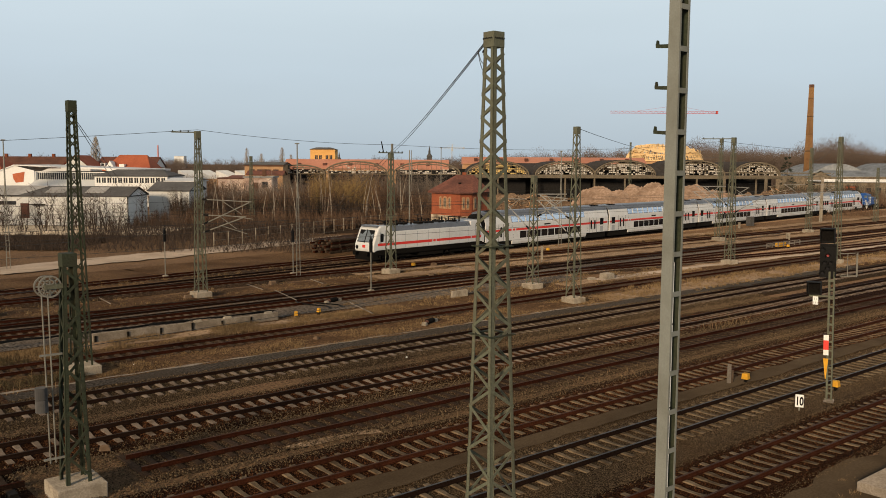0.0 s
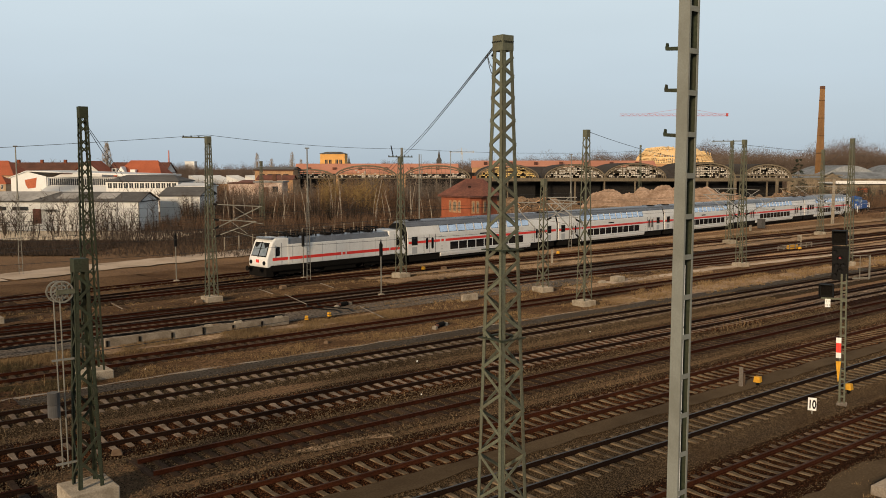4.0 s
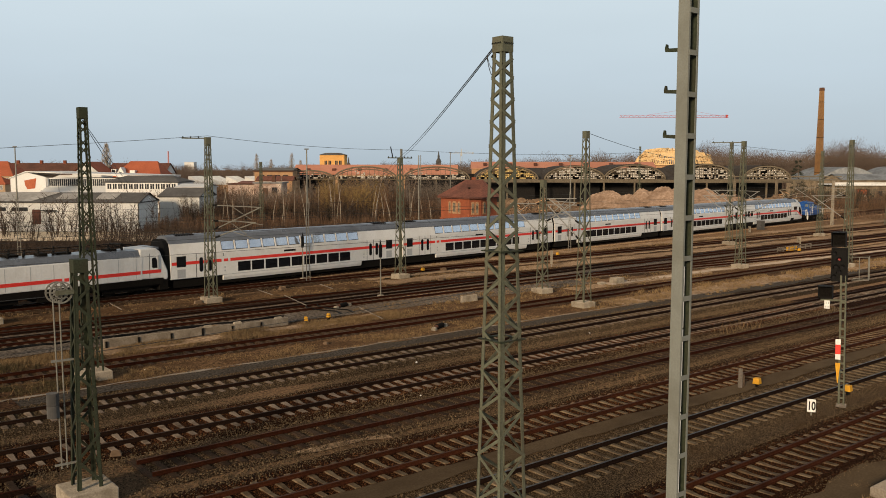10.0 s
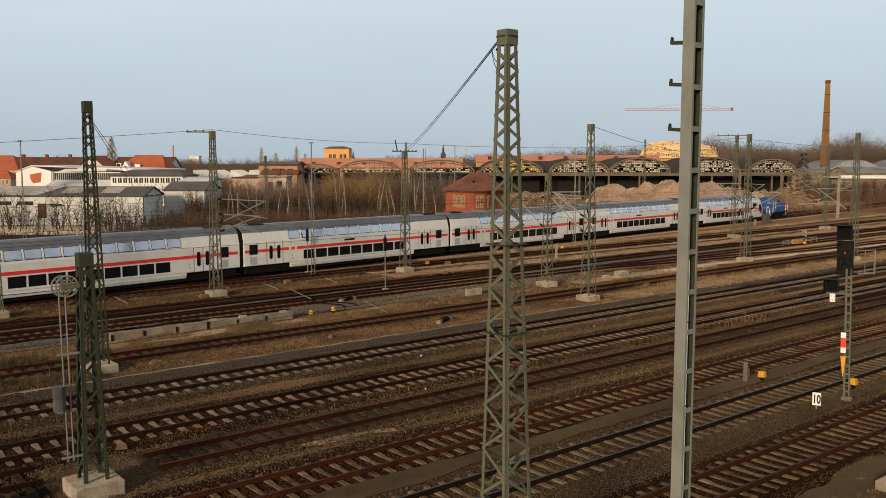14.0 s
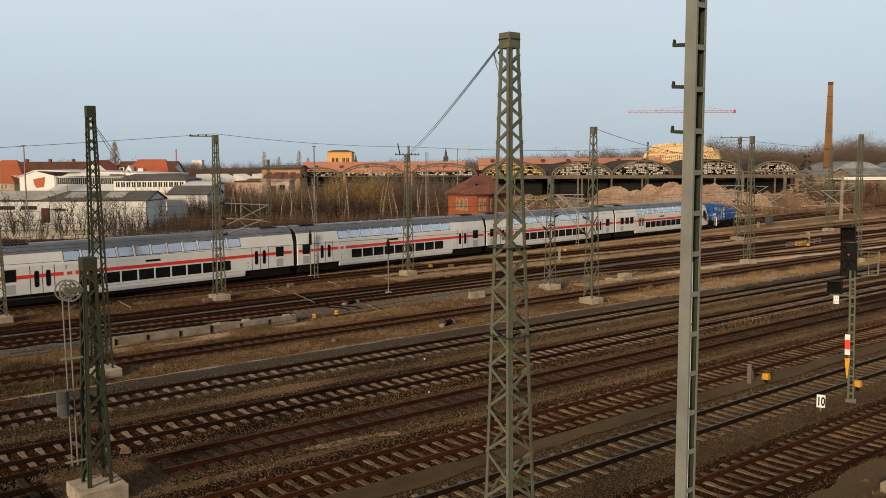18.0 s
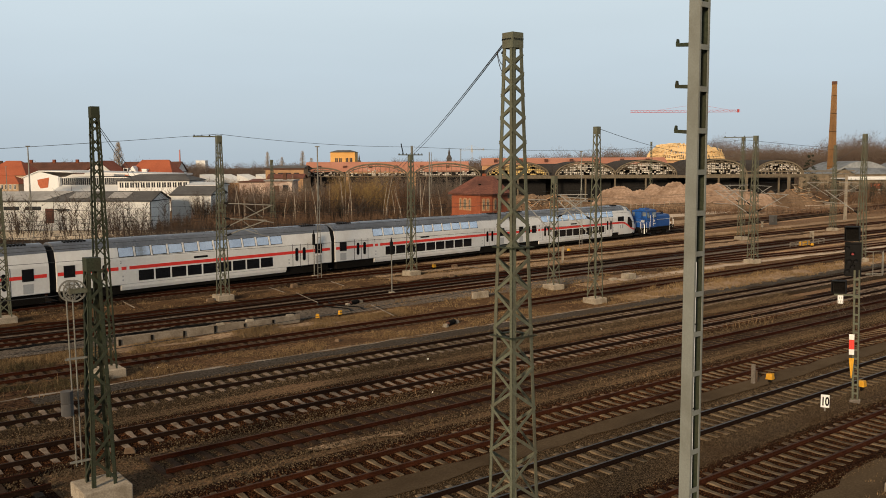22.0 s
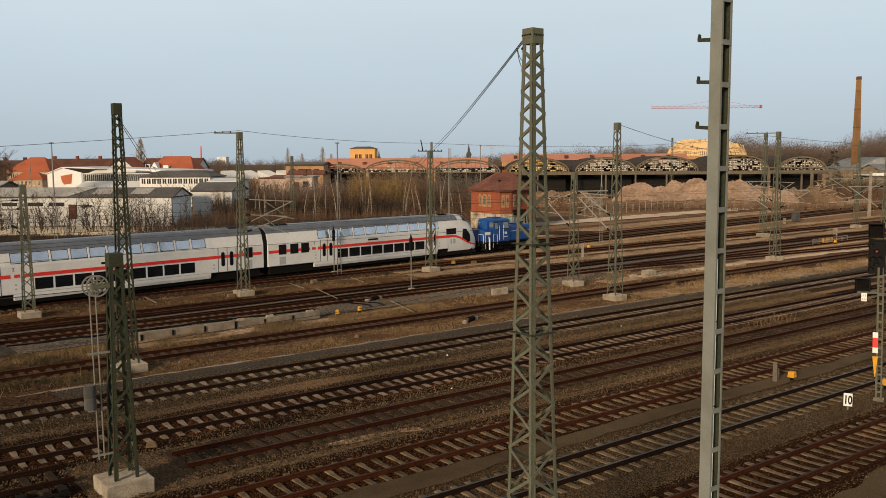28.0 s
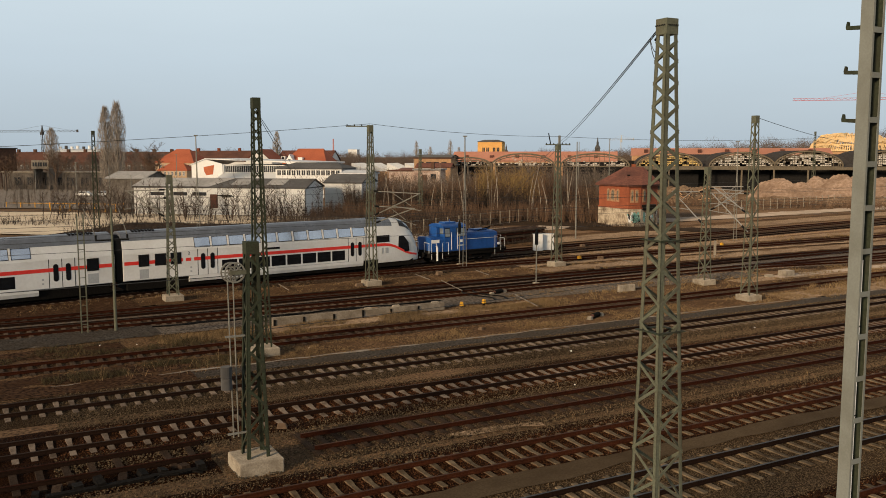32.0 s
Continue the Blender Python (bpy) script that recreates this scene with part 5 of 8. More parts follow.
for k in range(3):
    part("chimney", Geo().box(5 + 9 * k, 6 + 9 * k, 5.5, 6.5, 11, 13.2), BRICK_WALL, lr)
building("house", far(290, -128), 10, 12, 8.0, 12.3, PLASTER, TILE_ORANGE, "house with a pale gable end and tiled roof", "house", along=False, group="tiled houses")
br = building("house", far(300, -120), 20, 12, 8.4, 11.9, PLASTER, TILE_BROWN, "house with a brown tiled roof and dormers", "house", group="tiled houses")
for k in range(5):
    d = part("dormer", Geo().box(1.5 + 3.2 * k, 3.1 + 3.2 * k, -0.2, 2.5, 8.7, 9.9), WHITE, br)
    part("dormer_pane", Geo().box(1.8 + 3.2 * k, 2.8 + 3.2 * k, -0.25, -0.18, 8.9, 9.7), GLASS_DARK, d)
orh = building("house", far(278, -109), 15, 13, 7.4, 12.4, PLASTER, TILE_ORANGE, "house with a bright orange tiled roof and a white dormer gable", "house", hip=3.0, group="tiled houses")
dg = part("dormer_gable", Geo().prism_y([(1.0, 7.4), (1.0, 8.6), (2.3, 10.6), (3.6, 8.6), (3.6, 7.4)], -0.5, 3.0), WHITE, orh)
part("pane", Geo().box(1.9, 2.7, -0.56, -0.5, 8.0, 9.0), GLASS_DARK, dg)
part("dormer", Geo().box(5.0, 6.6, 0.3, 3.0, 8.4, 9.6), WHITE, orh)
rl = building("terrace", far(350, -290), 105, 12, 7.0, 11.6, BRICK_DARK, TILE_DARK, "long terrace with weathered red-brown roofs", "house", group="tiled houses")
for k in range(12):
    part("chimney", Geo().box(4 + 8.5 * k, 5.2 + 8.5 * k, 5.5, 6.7, 11, 13), BRICK_DARK, rl)
window_row(rl, 2, 103, 34, 4.2, 5.8, 0.0, 1.6)
window_row(rl, 2, 103, 34, 1.4, 3.0, 0.0, 1.6)
building("brick_block", far(248, -205), 8, 12, 12.4, 12.8, BRICK_DARK, FELT, "tall narrow brick building at the yard's edge")
sl = building("depot_shed", far(236, -184), 47, 10, 5.0, 5.4, CONCRETE_DARK, CONCRETE, "low grey depot shed beside the yard")
window_row(sl, 3, 44, 9, 1.2, 3.6, 0.0, 1.8, CONCRETE_DARK)
rb = thing("roof_cabin", far(232, -171), "small pale cabin on posts in the yard", "cabin")
part("cabin_body", Geo().box(0, 6, 0, 5, 6.2, 8.8), CONCRETE, rb, bevel=0.05)
window_row(rb, 0.4, 5.6, 3, 7.0, 8.2, 0.0, 0.35, CONCRETE)
for x in (0.4, 5.6):
    part("post", Geo().box(x - 0.2, x + 0.2, 0.3, 4.7, 0, 6.2), CONCRETE_DARK, rb)
building("grey_shed", far(165, -104), 8.6, 10, 5.4, 6.8, CONCRETE_DARK, FELT_PALE, "grey shed behind the warehouse")
for r, c in ((-132, WHITE), (-127, GREY_PAINT), (-122.5, WHITE)):
    v = thing("parked_car", far(195, r), "pale car parked on the yard", "car", "parked cars")
    part("body", Geo().prism_y([(0, 0.35), (0.1, 0.75), (0.9, 0.9), (1.4, 1.4), (2.9, 1.42), (3.6, 0.95), (4.2, 0.85), (4.3, 0.35)], 0, 1.75), c, v, bevel=0.06)
    part("side_glass", Geo().prism_y([(1.1, 0.95), (1.5, 1.34), (2.8, 1.35), (3.3, 0.98)], -0.01, 1.76), GLASS_DARK, v)
    for x in (0.85, 3.4):
        for y in (0.0, 1.6):
            part("wheel", Geo().tube((x, y, 0.32), (x, y + 0.15, 0.32), 0.32, n=14), BLACK, v)
# sawtooth sheds
for k in range(5):
    t = thing("sawtooth_bay", far(330, -101 + 7.2 * k), "white sawtooth roof bay of a workshop", "building", "sawtooth bays")
    part("bay_wall", Geo().box(0, 7.2, 0, 18, 0, 4.0), BRICK_PALE, t)
    part("bay_roof", Geo().prism_y([(0, 4.0), (0, 7.2), (7.2, 4.2), (7.2, 4.0)], 0, 18), PLASTER, t)
building("brick_hall", far(290, -72), 26, 14, 5.2, 5.8, BRICK_PALE, TILE_BROWN, "low buff brick hall with a brown eaves line")
bp = building("brick_office", far(262, -60), 11.6, 12, 9.6, 10.3, BRICK_PALE, FELT, "buff brick building with a dark flat roof")
window_row(bp, 1, 10.6, 4, 6.8, 8.2, 0.0, 0.9, BRICK_DARK)
window_row(bp, 1, 10.6, 4, 3.4, 5.0, 0.0, 0.9, BRICK_DARK)
part("cornice", Geo().box(-0.3, 11.9, -0.3, 0.0, 9.2, 9.6), BRICK_DARK, bp, "dark moulded cornice")
building("brick_annexe", far(256, -58), 10.5, 6, 6.6, 7.8, BRICK_PALE, TILE_BROWN, "buff brick annexe with a tiled roof")

building("workshop", far(225, -58.5), 8.2, 9, 6.1, 6.4, PINK_WALL, TILE_DARK, "low workshop with a flat brown roof edge")
pw2 = building("workshop", far(223, -51.2), 7.0, 8, 6.4, 6.8, PINK_WALL, FELT_PALE, "low workshop with patchy pale pink walls")
part("door", Geo().box(2.2, 3.6, -0.05, 0.05, 2.0, 5.2), BRICK_DARK, pw2)
part("window", Geo().box(4.6, 6.0, -0.05, 0.05, 4.0, 5.4), GLASS_DARK, pw2)
part("chimney", Geo().box(4.4, 5.3, 1, 1.9, 6.6, 8.6), BRICK_DARK, pw2)
tank_hall = building("storage_hall", far(480, -338), 29, 20, 12.2, 14.0, PLASTER_COOL, PLASTER_COOL, "long white flat-roofed hall on the horizon")
for k in range(7):
    part("roof_tank", Geo().tube((3 + 4 * k, 3, 14.0), (3 + 4 * k, 3, 15.6 + 0.5 * (k % 2)), 0.9, n=10), (PLASTER_COOL, FELT)[k % 3 == 1], tank_hall)
# ochre tower house and the long salmon roofs
tw = thing("ochre_tower", far(330, -50.6), "ochre-yellow rendered tower with a flat dark roof", "building")
part("wall", Geo().box(0, 9.4, 0, 9, 0, 15.4), OCHRE, tw)
part("roof", Geo().frustum(-0.4, 9.8, -0.4, 9.4, 15.4, 16.2, 2.5, 2.5), FELT, tw)
window_row(tw, 1.6, 4.6, 2, 11.6, 13.2, 0.0, 0.5, OCHRE)
window_row(tw, 5.6, 8.6, 2, 11.6, 13.2, 0.0, 0.5, OCHRE)
for d, r0, r1, e, z in ((300, -55, 1.5, 8.4, 11.6), (308, 7, 72, 10.4, 12.75)):
    t = thing("long_hall", far(d, r0), "long hall under a salmon-pink tiled roof", "building", "long halls")
    part("wall", Geo().box(0, r1 - r0, 0, 12, 0, e), BRICK_PALE, t)
    part("roof", Geo().prism([(-0.4, e - 0.3), (6, z), (12.4, e - 0.3)], -0.4, r1 - r0 + 0.4), PINK_ROOF, t)
    for k in range(int((r1 - r0) / 9)):
        part("roof_vent", Geo().box(4 + 9 * k, 5.2 + 9 * k, 2.0, 3.4, e, e + 1.9), TILE_BROWN, t)

# derelict engine shed: a row of arched gables
PALE_PANE = material("broken pale panes", (0.41, 0.3655, 0.306), (0.6232, 0.5865, 0.522), 0.7, fine=1.2, coarse=0.5, stain=(0.0984, 0.085, 0.072), amount=0.5, island=0.3)
# sunlight on the fourth gable is put into these panes' yellow
GOLD_PANE = material("yellow panes with sunlight in their colour", (0.55, 0.37, 0.12), (0.72, 0.52, 0.20), 0.7, fine=1.2, coarse=0.5, stain=(0.05, 0.04, 0.03), amount=0.7, island=0.3)
SHED_FRAME = material("weathered concrete arch", (0.12, 0.095, 0.065), (0.20, 0.165, 0.115), 0.95, fine=3, coarse=0.4, stain=(0.10, 0.08, 0.055), amount=0.6)
shed = thing("engine_shed", far(270, 0), "derelict engine shed with a row of arched glazed gables", "building")
part("lintel", Geo().box(6, 108, -0.5, 0.3, 6.0, 6.9), SHED_FRAME, shed, "long concrete lintel")
# back wall and floor carry the interior's shade in their colour
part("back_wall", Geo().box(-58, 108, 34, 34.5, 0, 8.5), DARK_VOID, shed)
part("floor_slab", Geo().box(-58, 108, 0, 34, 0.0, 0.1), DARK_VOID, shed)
random.seed(11)
for i, (c, hw, crown) in enumerate(((-44.5, 7.5, 9.6), (-27.2, 9.8, 10.8), (-5.1, 10.4, 10.8), (17, 9.6, 11.0), (38, 9.3, 11.0), (56.6, 9.5, 11.4), (79, 8.6, 11.6), (97.5, 7.4, 11.1))):
    spring = 7.0

    def rise(x, k=1.0):
        return spring + (crown - spring) * k * math.sqrt(max(0, 1 - ((x - c) / (hw * (0.3 + 0.7 * k))) ** 2))
    pts = [(c + hw * math.cos(math.pi * k / 20), spring + (crown - spring) * math.sin(math.pi * k / 20)) for k in range(21)]
    arch = part("arch", Geo().line([(x, 0, z) for x, z in pts], 0.24, 6), SHED_FRAME, shed, "curved gable arch of weathered timber")
    low = [(c + 0.93 * hw * math.cos(math.pi * k / 20), spring + (crown - spring - 0.75) * math.sin(math.pi * k / 20)) for k in range(21)]
    part("inner_arch", Geo().line([(x, 0, z) for x, z in low], 0.14, 6), SHED_FRAME, arch)
    for k in range(2, 19):
        part("web_strut", Geo().beam((*low[k][:1], 0, low[k][1]), (pts[k + (-1, 1)[k % 2]][0], 0, pts[k + (-1, 1)[k % 2]][1]), 0.10), SHED_FRAME, arch)
    for k in range(1, 14):
        x = c - hw + 2 * hw * k / 14 + rnd(-0.1, 0.1)
        if random.random() < 0.85:
            part("mullion", Geo().box(x - 0.055, x + 0.055, -0.1, 0.1, spring - 0.1, rise(x)), SHED_FRAME, arch)
    part("transom", Geo().box(c - hw, c + hw, -0.15, 0.15, spring - 0.2, spring + 0.06), SHED_FRAME, arch)
    part("rail", Geo().box(c - hw * 0.85, c + hw * 0.85, -0.1, 0.1, spring + 1.55, spring + 1.65), SHED_FRAME, arch)
    cols, rows = 30, 7
    for k in range(cols):
        for j in range(rows):
            x0, x1 = c - hw + 2 * hw * k / cols + 0.03, c - hw + 2 * hw * (k + 1) / cols - rnd(0.02, 0.05)
            z0 = spring + 0.09 + 0.5 * j + rnd(0, 0.05)
            z1 = z0 + rnd(0.40, 0.47)
            low_side = min(rise(x0), rise(x1)) - 0.3
            if z0 > low_side - 0.15:
                continue
            z1 = min(z1, low_side)
            kept = 0.72 + 0.85 * noise.noise((k * 0.42, j * 0.6, i * 3.3))
            if random.random() > kept * ((0.75, 0.95, 1.1, 1.15, 1.1, 1.0, 1.0)[j] if i > 2 else (0.9, 0.6, 0.25, 0.1, 0.05, 0.0, 0.0)[j]):
                continue
            b = rnd(0, 0.12) if rnd(0, 1) < 0.7 else rnd(0.1, 0.3)
            part("broken_pane", Geo().add([(x0, 0.02, z0 + rnd(0, 0.1)), (x1, 0.02, z0 + b), (x1 - b * 0.6, 0.02, z1), (x0, 0.02, z1 - rnd(0, 0.1))], [(0, 1, 2, 3)]),
                 GOLD_PANE if i == 3 else PALE_PANE, arch)
    # barrel roof that runs back from the arch
    roof, n = Geo(), len(pts)
    for y in (0.3, 34):
        roof.v += [(x, y, z + 0.35) for x, z in pts]
        roof.v += [(x, y, z + 0.1) for x, z in pts]
    for k in range(n - 1):
        roof.f += [(k, k + 1, 2 * n + k + 1, 2 * n + k), (n + k + 1, n + k, 3 * n + k, 3 * n + k + 1)]
    if i >= 3:
        part("barrel_roof", roof, FELT_BLACK, shed, "dark felted barrel roof")
    for x in (c - hw, c):
        part("pillar", Geo().box(x - 0.2, x + 0.2, -0.3, 0.3, 0, 6.9), SHED_FRAME, shed)
    # added near-black sheet for the shade within the bay
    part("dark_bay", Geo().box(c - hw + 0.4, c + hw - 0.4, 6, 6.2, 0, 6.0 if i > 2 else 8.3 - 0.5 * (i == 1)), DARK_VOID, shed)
for x in (27.5, 47.4, 67.8, 88.5):
    part("valley_roof", Geo().hexa([(x - 5.5, 0.6, 6.9), (x + 5.5, 0.6, 6.9), (x + 5.5, 30, 8.5), (x - 5.5, 30, 8.5), (x - 5.5, 0.6, 7.0), (x + 5.5, 0.6, 7.0), (x + 5.5, 30, 10.6), (x - 5.5, 30, 10.6)]), FELT_BLACK, shed)

# timber dome under construction
dome = thing("timber_dome", far(335, 88), "unfinished flat-topped dome of pale timber rafters", "building")
part("ring_wall", Geo().tube((0, 12, 0), (0, 12, 11.6), 14.6, n=28), BRICK_PALE, dome)
random.seed(5)
N = 120
for k in range(N):
    a = 2 * math.pi * (k + rnd(-0.3, 0.3)) / N
    low = 1.3 if math.cos(a) > 0.25 else 0.0          # the far wing is lower
    prof = ((15.3, 11.7), (14.0 + rnd(-0.3, 0.3), 14.2 + rnd(-0.2, 0.2)), (10.6 + rnd(-0.6, 0.8), 17.5 - low + rnd(-0.3, 0.4)), (rnd(4, 6.5), 18.3 - low + rnd(-0.3, 0.2)))
    if random.random() < 0.3:
        prof = prof[:3]
    p = [(r * math.cos(a), 12 + r * math.sin(a), z) for r, z in prof]
    g = Geo()
    for q, s in zip(p, p[1:]):
        g.beam(q, s, 0.28, 0.34)
    part("rafter", g, TIMBER, dome)
for r, z in ((15.1, 11.9), (14.0, 14.1)):
    part("purlin_ring", Geo().ring((0, 12, z), (0, 0, 1), r, 0.35, 30), TIMBER, dome)
for k in range(70):
    a, z = rnd(3.0, 6.5), rnd(12.4, 17.0)
    r = 15.0 - 0.68 * max(0, z - 13.4)
    b = a + rnd(0.08, 0.3)
    part("brace", Geo().beam((r * math.cos(a), 12 + r * math.sin(a), z), (r * math.cos(b), 12 + r * math.sin(b), z + rnd(-0.9, 0.9)), 0.22), TIMBER, dome)
for k in range(110):
    a, r = rnd(2.9, 5.4), rnd(11.4, 14.4)
    b = a + rnd(0.06, 0.12)
    z = 18.2 - 0.68 * (r - 9.4)
    part("roof_board", Geo().hexa([(r * math.cos(a), 12 + r * math.sin(a), z), (r * math.cos(b), 12 + r * math.sin(b), z), ((r - 1.8) * math.cos(b), 12 + (r - 1.8) * math.sin(b), z + 1.3), ((r - 1.8) * math.cos(a), 12 + (r - 1.8) * math.sin(a), z + 1.3),
         (r * math.cos(a), 12 + r * math.sin(a), z + 0.1), (r * math.cos(b), 12 + r * math.sin(b), z + 0.1), ((r - 1.8) * math.cos(b), 12 + (r - 1.8) * math.sin(b), z + 1.4), ((r - 1.8) * math.cos(a), 12 + (r - 1.8) * math.sin(a), z + 1.4)]), TIMBER, dome)

# chimney, cranes, spires
ch = thing("factory_chimney", far(300, 126), "tall tapering ochre brick factory chimney", "chimney")
part("shaft", Geo().tube((0, 0, 0), (0, 0, 37.0), 1.62, 0.80, 28), CHIMNEY, ch, smooth=True)
part("crown", Geo().tube((0, 0, 36.9), (0, 0, 37.9), 0.88, 0.85, 28), BRICK_DARK, ch, "darker brick crown")
for z in (9, 15, 21, 27, 33):
    r = 1.62 - (1.62 - 0.80) * z / 37
    part("iron_band", Geo().tube((0, 0, z), (0, 0, z + 0.12), r + 0.03, n=28), UNDER, ch)


def tower_crane(m, h, left, right, jib_z, paint, label, s=1.0):
    t = thing("tower_crane", m, label, "crane")
    for x, y in ((-0.8, -0.8), (0.8, -0.8), (0.8, 0.8), (-0.8, 0.8)):
        part("mast_leg", Geo().beam((x * s, y * s, 0), (x * s, y * s, h), 0.25 * s), paint, t)
    for k in range(int(h / 3)):
        z, sg = 3.0 * k, 1 if k % 2 else -1
        part("mast_brace", Geo().beam((-0.8 * s * sg, -0.8 * s, z), (0.8 * s * sg, -0.8 * s, z + 3), 0.15 * s), paint, t)
    for y, z in ((-0.7, jib_z), (0.7, jib_z), (0, jib_z + 1.3 * s)):
        part("jib_chord", Geo().beam((left, y * s, z), (right, y * s, z), 0.16 * s), paint, t)
    n = int((right - left) / (1.8 * s))
    for k in range(n):
        x0, x1 = left + (right - left) * k / n, left + (right - left) * (k + 1) / n
        za, zb = (jib_z, jib_z + 1.3 * s) if k % 2 else (jib_z + 1.3 * s, jib_z)
        part("jib_brace", Geo().beam((x0, -0.35 * s, za), (x1, -0.35 * s, zb), 0.14 * s), paint, t)
    part("counterweight", Geo().box(right - 1.6 * s, right - 0.5 * s, -0.5 * s, 0.5 * s, jib_z - 0.3 * s, jib_z + 1.7 * s), paint, t)
    part("cab", Geo().box(-1 * s, 1 * s, -1.6 * s, 0.6 * s, jib_z - 2.2 * s, jib_z), paint, t)
    part("head", Geo().frustum(-0.8 * s, 0.8 * s, -0.8 * s, 0.8 * s, jib_z, jib_z + 5 * s, 0.6 * s, 0.6 * s), paint, t)
    part("tie_rod", Geo().line([(left * 0.6, 0, jib_z + 1.3 * s), (0, 0, jib_z + 5 * s), (right * 0.9, 0, jib_z + 0.5 * s)], 0.08 * s), paint, t)
    return t


tower_crane(far(450, 119.6), 36.5, -33.7, 22, 36.6, RED_CRANE, "red tower crane on a distant building site", 0.8)
tower_crane(far(600, -431), 27.5, -37, 31, 28.0, FELT, "grey tower crane far beyond the roofs")
tower_crane(far(900, 9), 25, -13, 13, 25.4, GREY_PAINT, "small distant tower crane")
rw = thing("power_station_chimney", far(900, -295.6), "thin red and white chimney on the horizon", "chimney")
for k in range(4):
    part("chimney_band", Geo().tube((0, 0, 6.9 * k), (0, 0, 6.9 * (k + 1)), 0.95 - 0.07 * k, 0.88 - 0.07 * k, 14), PLASTER_COOL if k == 1 else FADED_RED, rw)
building("apartment_tower", far(1000, -310), 11, 11, 16.6, 17, PLASTER_COOL, PLASTER_COOL, "pale apartment block on the horizon")
for k, (d, r, z, w) in enumerate(((1200, -19.4, 34.7, 7), (1200, -144.3, 26.3, 5))):
    s = thing("church_spire", far(d, r), "dark slate church spire on the horizon", "church", "church spires")
    part("tower", Geo().box(-w / 2, w / 2, 0, w, 0, z * 0.55), FELT, s)
    part("dome_cap", Geo().tube((0, w / 2, z * 0.55), (0, w / 2, z * 0.68), w * 0.62, w * 0.3, 12), FELT, s)
    part("lantern", Geo().tube((0, w / 2, z * 0.68), (0, w / 2, z * 0.8), w * 0.22, w * 0.22, 10), FELT, s)
    part("needle", Geo().tube((0, w / 2, z * 0.8), (0, w / 2, z), w * 0.18, 0.1, 8), FELT, s)
# sheds at the far side
for k, (d, r, w, z) in enumerate(((292, 122, 22, 11.0), (292, 146, 22, 11.2), (300, 170, 24, 11.4))):
    t = thing("arched_shed", far(d, r), "shed with a low arched grey roof", "shed", "arched sheds")
    part("wall", Geo().box(0, w, 0, 26, 0, 6.6), BUFF_PLASTER, t)
    n = 10
    prof = [(w * k2 / n, 6.6 + (z - 6.6) * math.sin(math.pi * k2 / n)) for k2 in range(n + 1)]
    part("roof", Geo().prism_y([(0, 6.3)] + prof + [(w, 6.3)], -0.5, 26), SHED_ROOF, t)
building("low_shed", far(268, 120), 60, 14, 6.9, 8.6, BUFF_PLASTER, SHED_ROOF, "long shed with a silvery sheet roof")
bl = building("low_shed", far(250, 110.4), 26, 10, 5.7, 6.0, BUFF_PLASTER, PLASTER_COOL, "low buff building under a flat white roof", over=0.9)
part("fascia", Geo().box(-0.9, 26.9, -0.96, -0.9, 5.6, 6.5), PLASTER_COOL, bl, "deep white roof edge")
part("gate", Geo().box(5.6, 9.2, -0.05, 0.05, 0.2, 4.6), BRICK_DARK, bl, "open brown gateway")
part("poster", Geo().box(6.0, 8.6, -0.12, -0.055, 3.0, 4.4), TILE_ORANGE, bl)
part("tarpaulin", Geo().frustum(5.8, 8.9, -2.2, -0.7, 0.1, 2.9, 0.4, 0.3), PLASTER, bl, "pale sheeted load before the gate", bevel=0.15)
window_row(bl, 11, 25, 5, 2.4, 4.0, 0.0, 1.4, BUFF_PLASTER)
# pipe bridge that goes on from the engine shed
pbr = thing("pipe_bridge", far(262, 83), "long pale steel pipe bridge on posts before the sheds", "bridge")
for z in (7.0, 8.0):
    part("girder", Geo().box(0, 34, -0.2, 0.2, z - 0.16, z + 0.16), SHED_FRAME, pbr)
for k in range(12):
    x = 0.5 + 3.0 * k
    part("strut", Geo().beam((x, 0, 7.0), (x + (1.5 if k % 2 else -0.3), 0, 8.0), 0.12), SHED_FRAME, pbr)
for x in (2.0, 14.6, 20.0, 31.5):
    part("post", Geo().box(x - 0.35, x + 0.35, -0.3, 0.3, 0, 7.0), SHED_FRAME, pbr)

# brick signal house with hipped roof, on a chamfered plan
bh = thing("brick_house", far(128.5, 2.5), "orange brick railway house with a tiled hip roof and graffiti", "house")
PLAN = [(-4.3, 6.2), (0, 0), (1.75, 0.6), (4.3, 4.6), (4.0, 10.2), (-2.2, 11.6)]


def plan_prism(z0, z1, grow=0.0):
    c = Vector((0.6, 5.8))
    pts = []
    for x, y in PLAN:
        v = Vector((x, y))
        v += (v - c).normalized() * grow
        pts.append(v)
    n = len(pts)
    return Geo().add([(*p, z0) for p in pts] + [(*p, z1) for p in pts], [(i, (i + 1) % n, n + (i + 1) % n, n + i) for i in range(n)] + [tuple(range(n - 1, -1, -1)), tuple(range(n, 2 * n))])


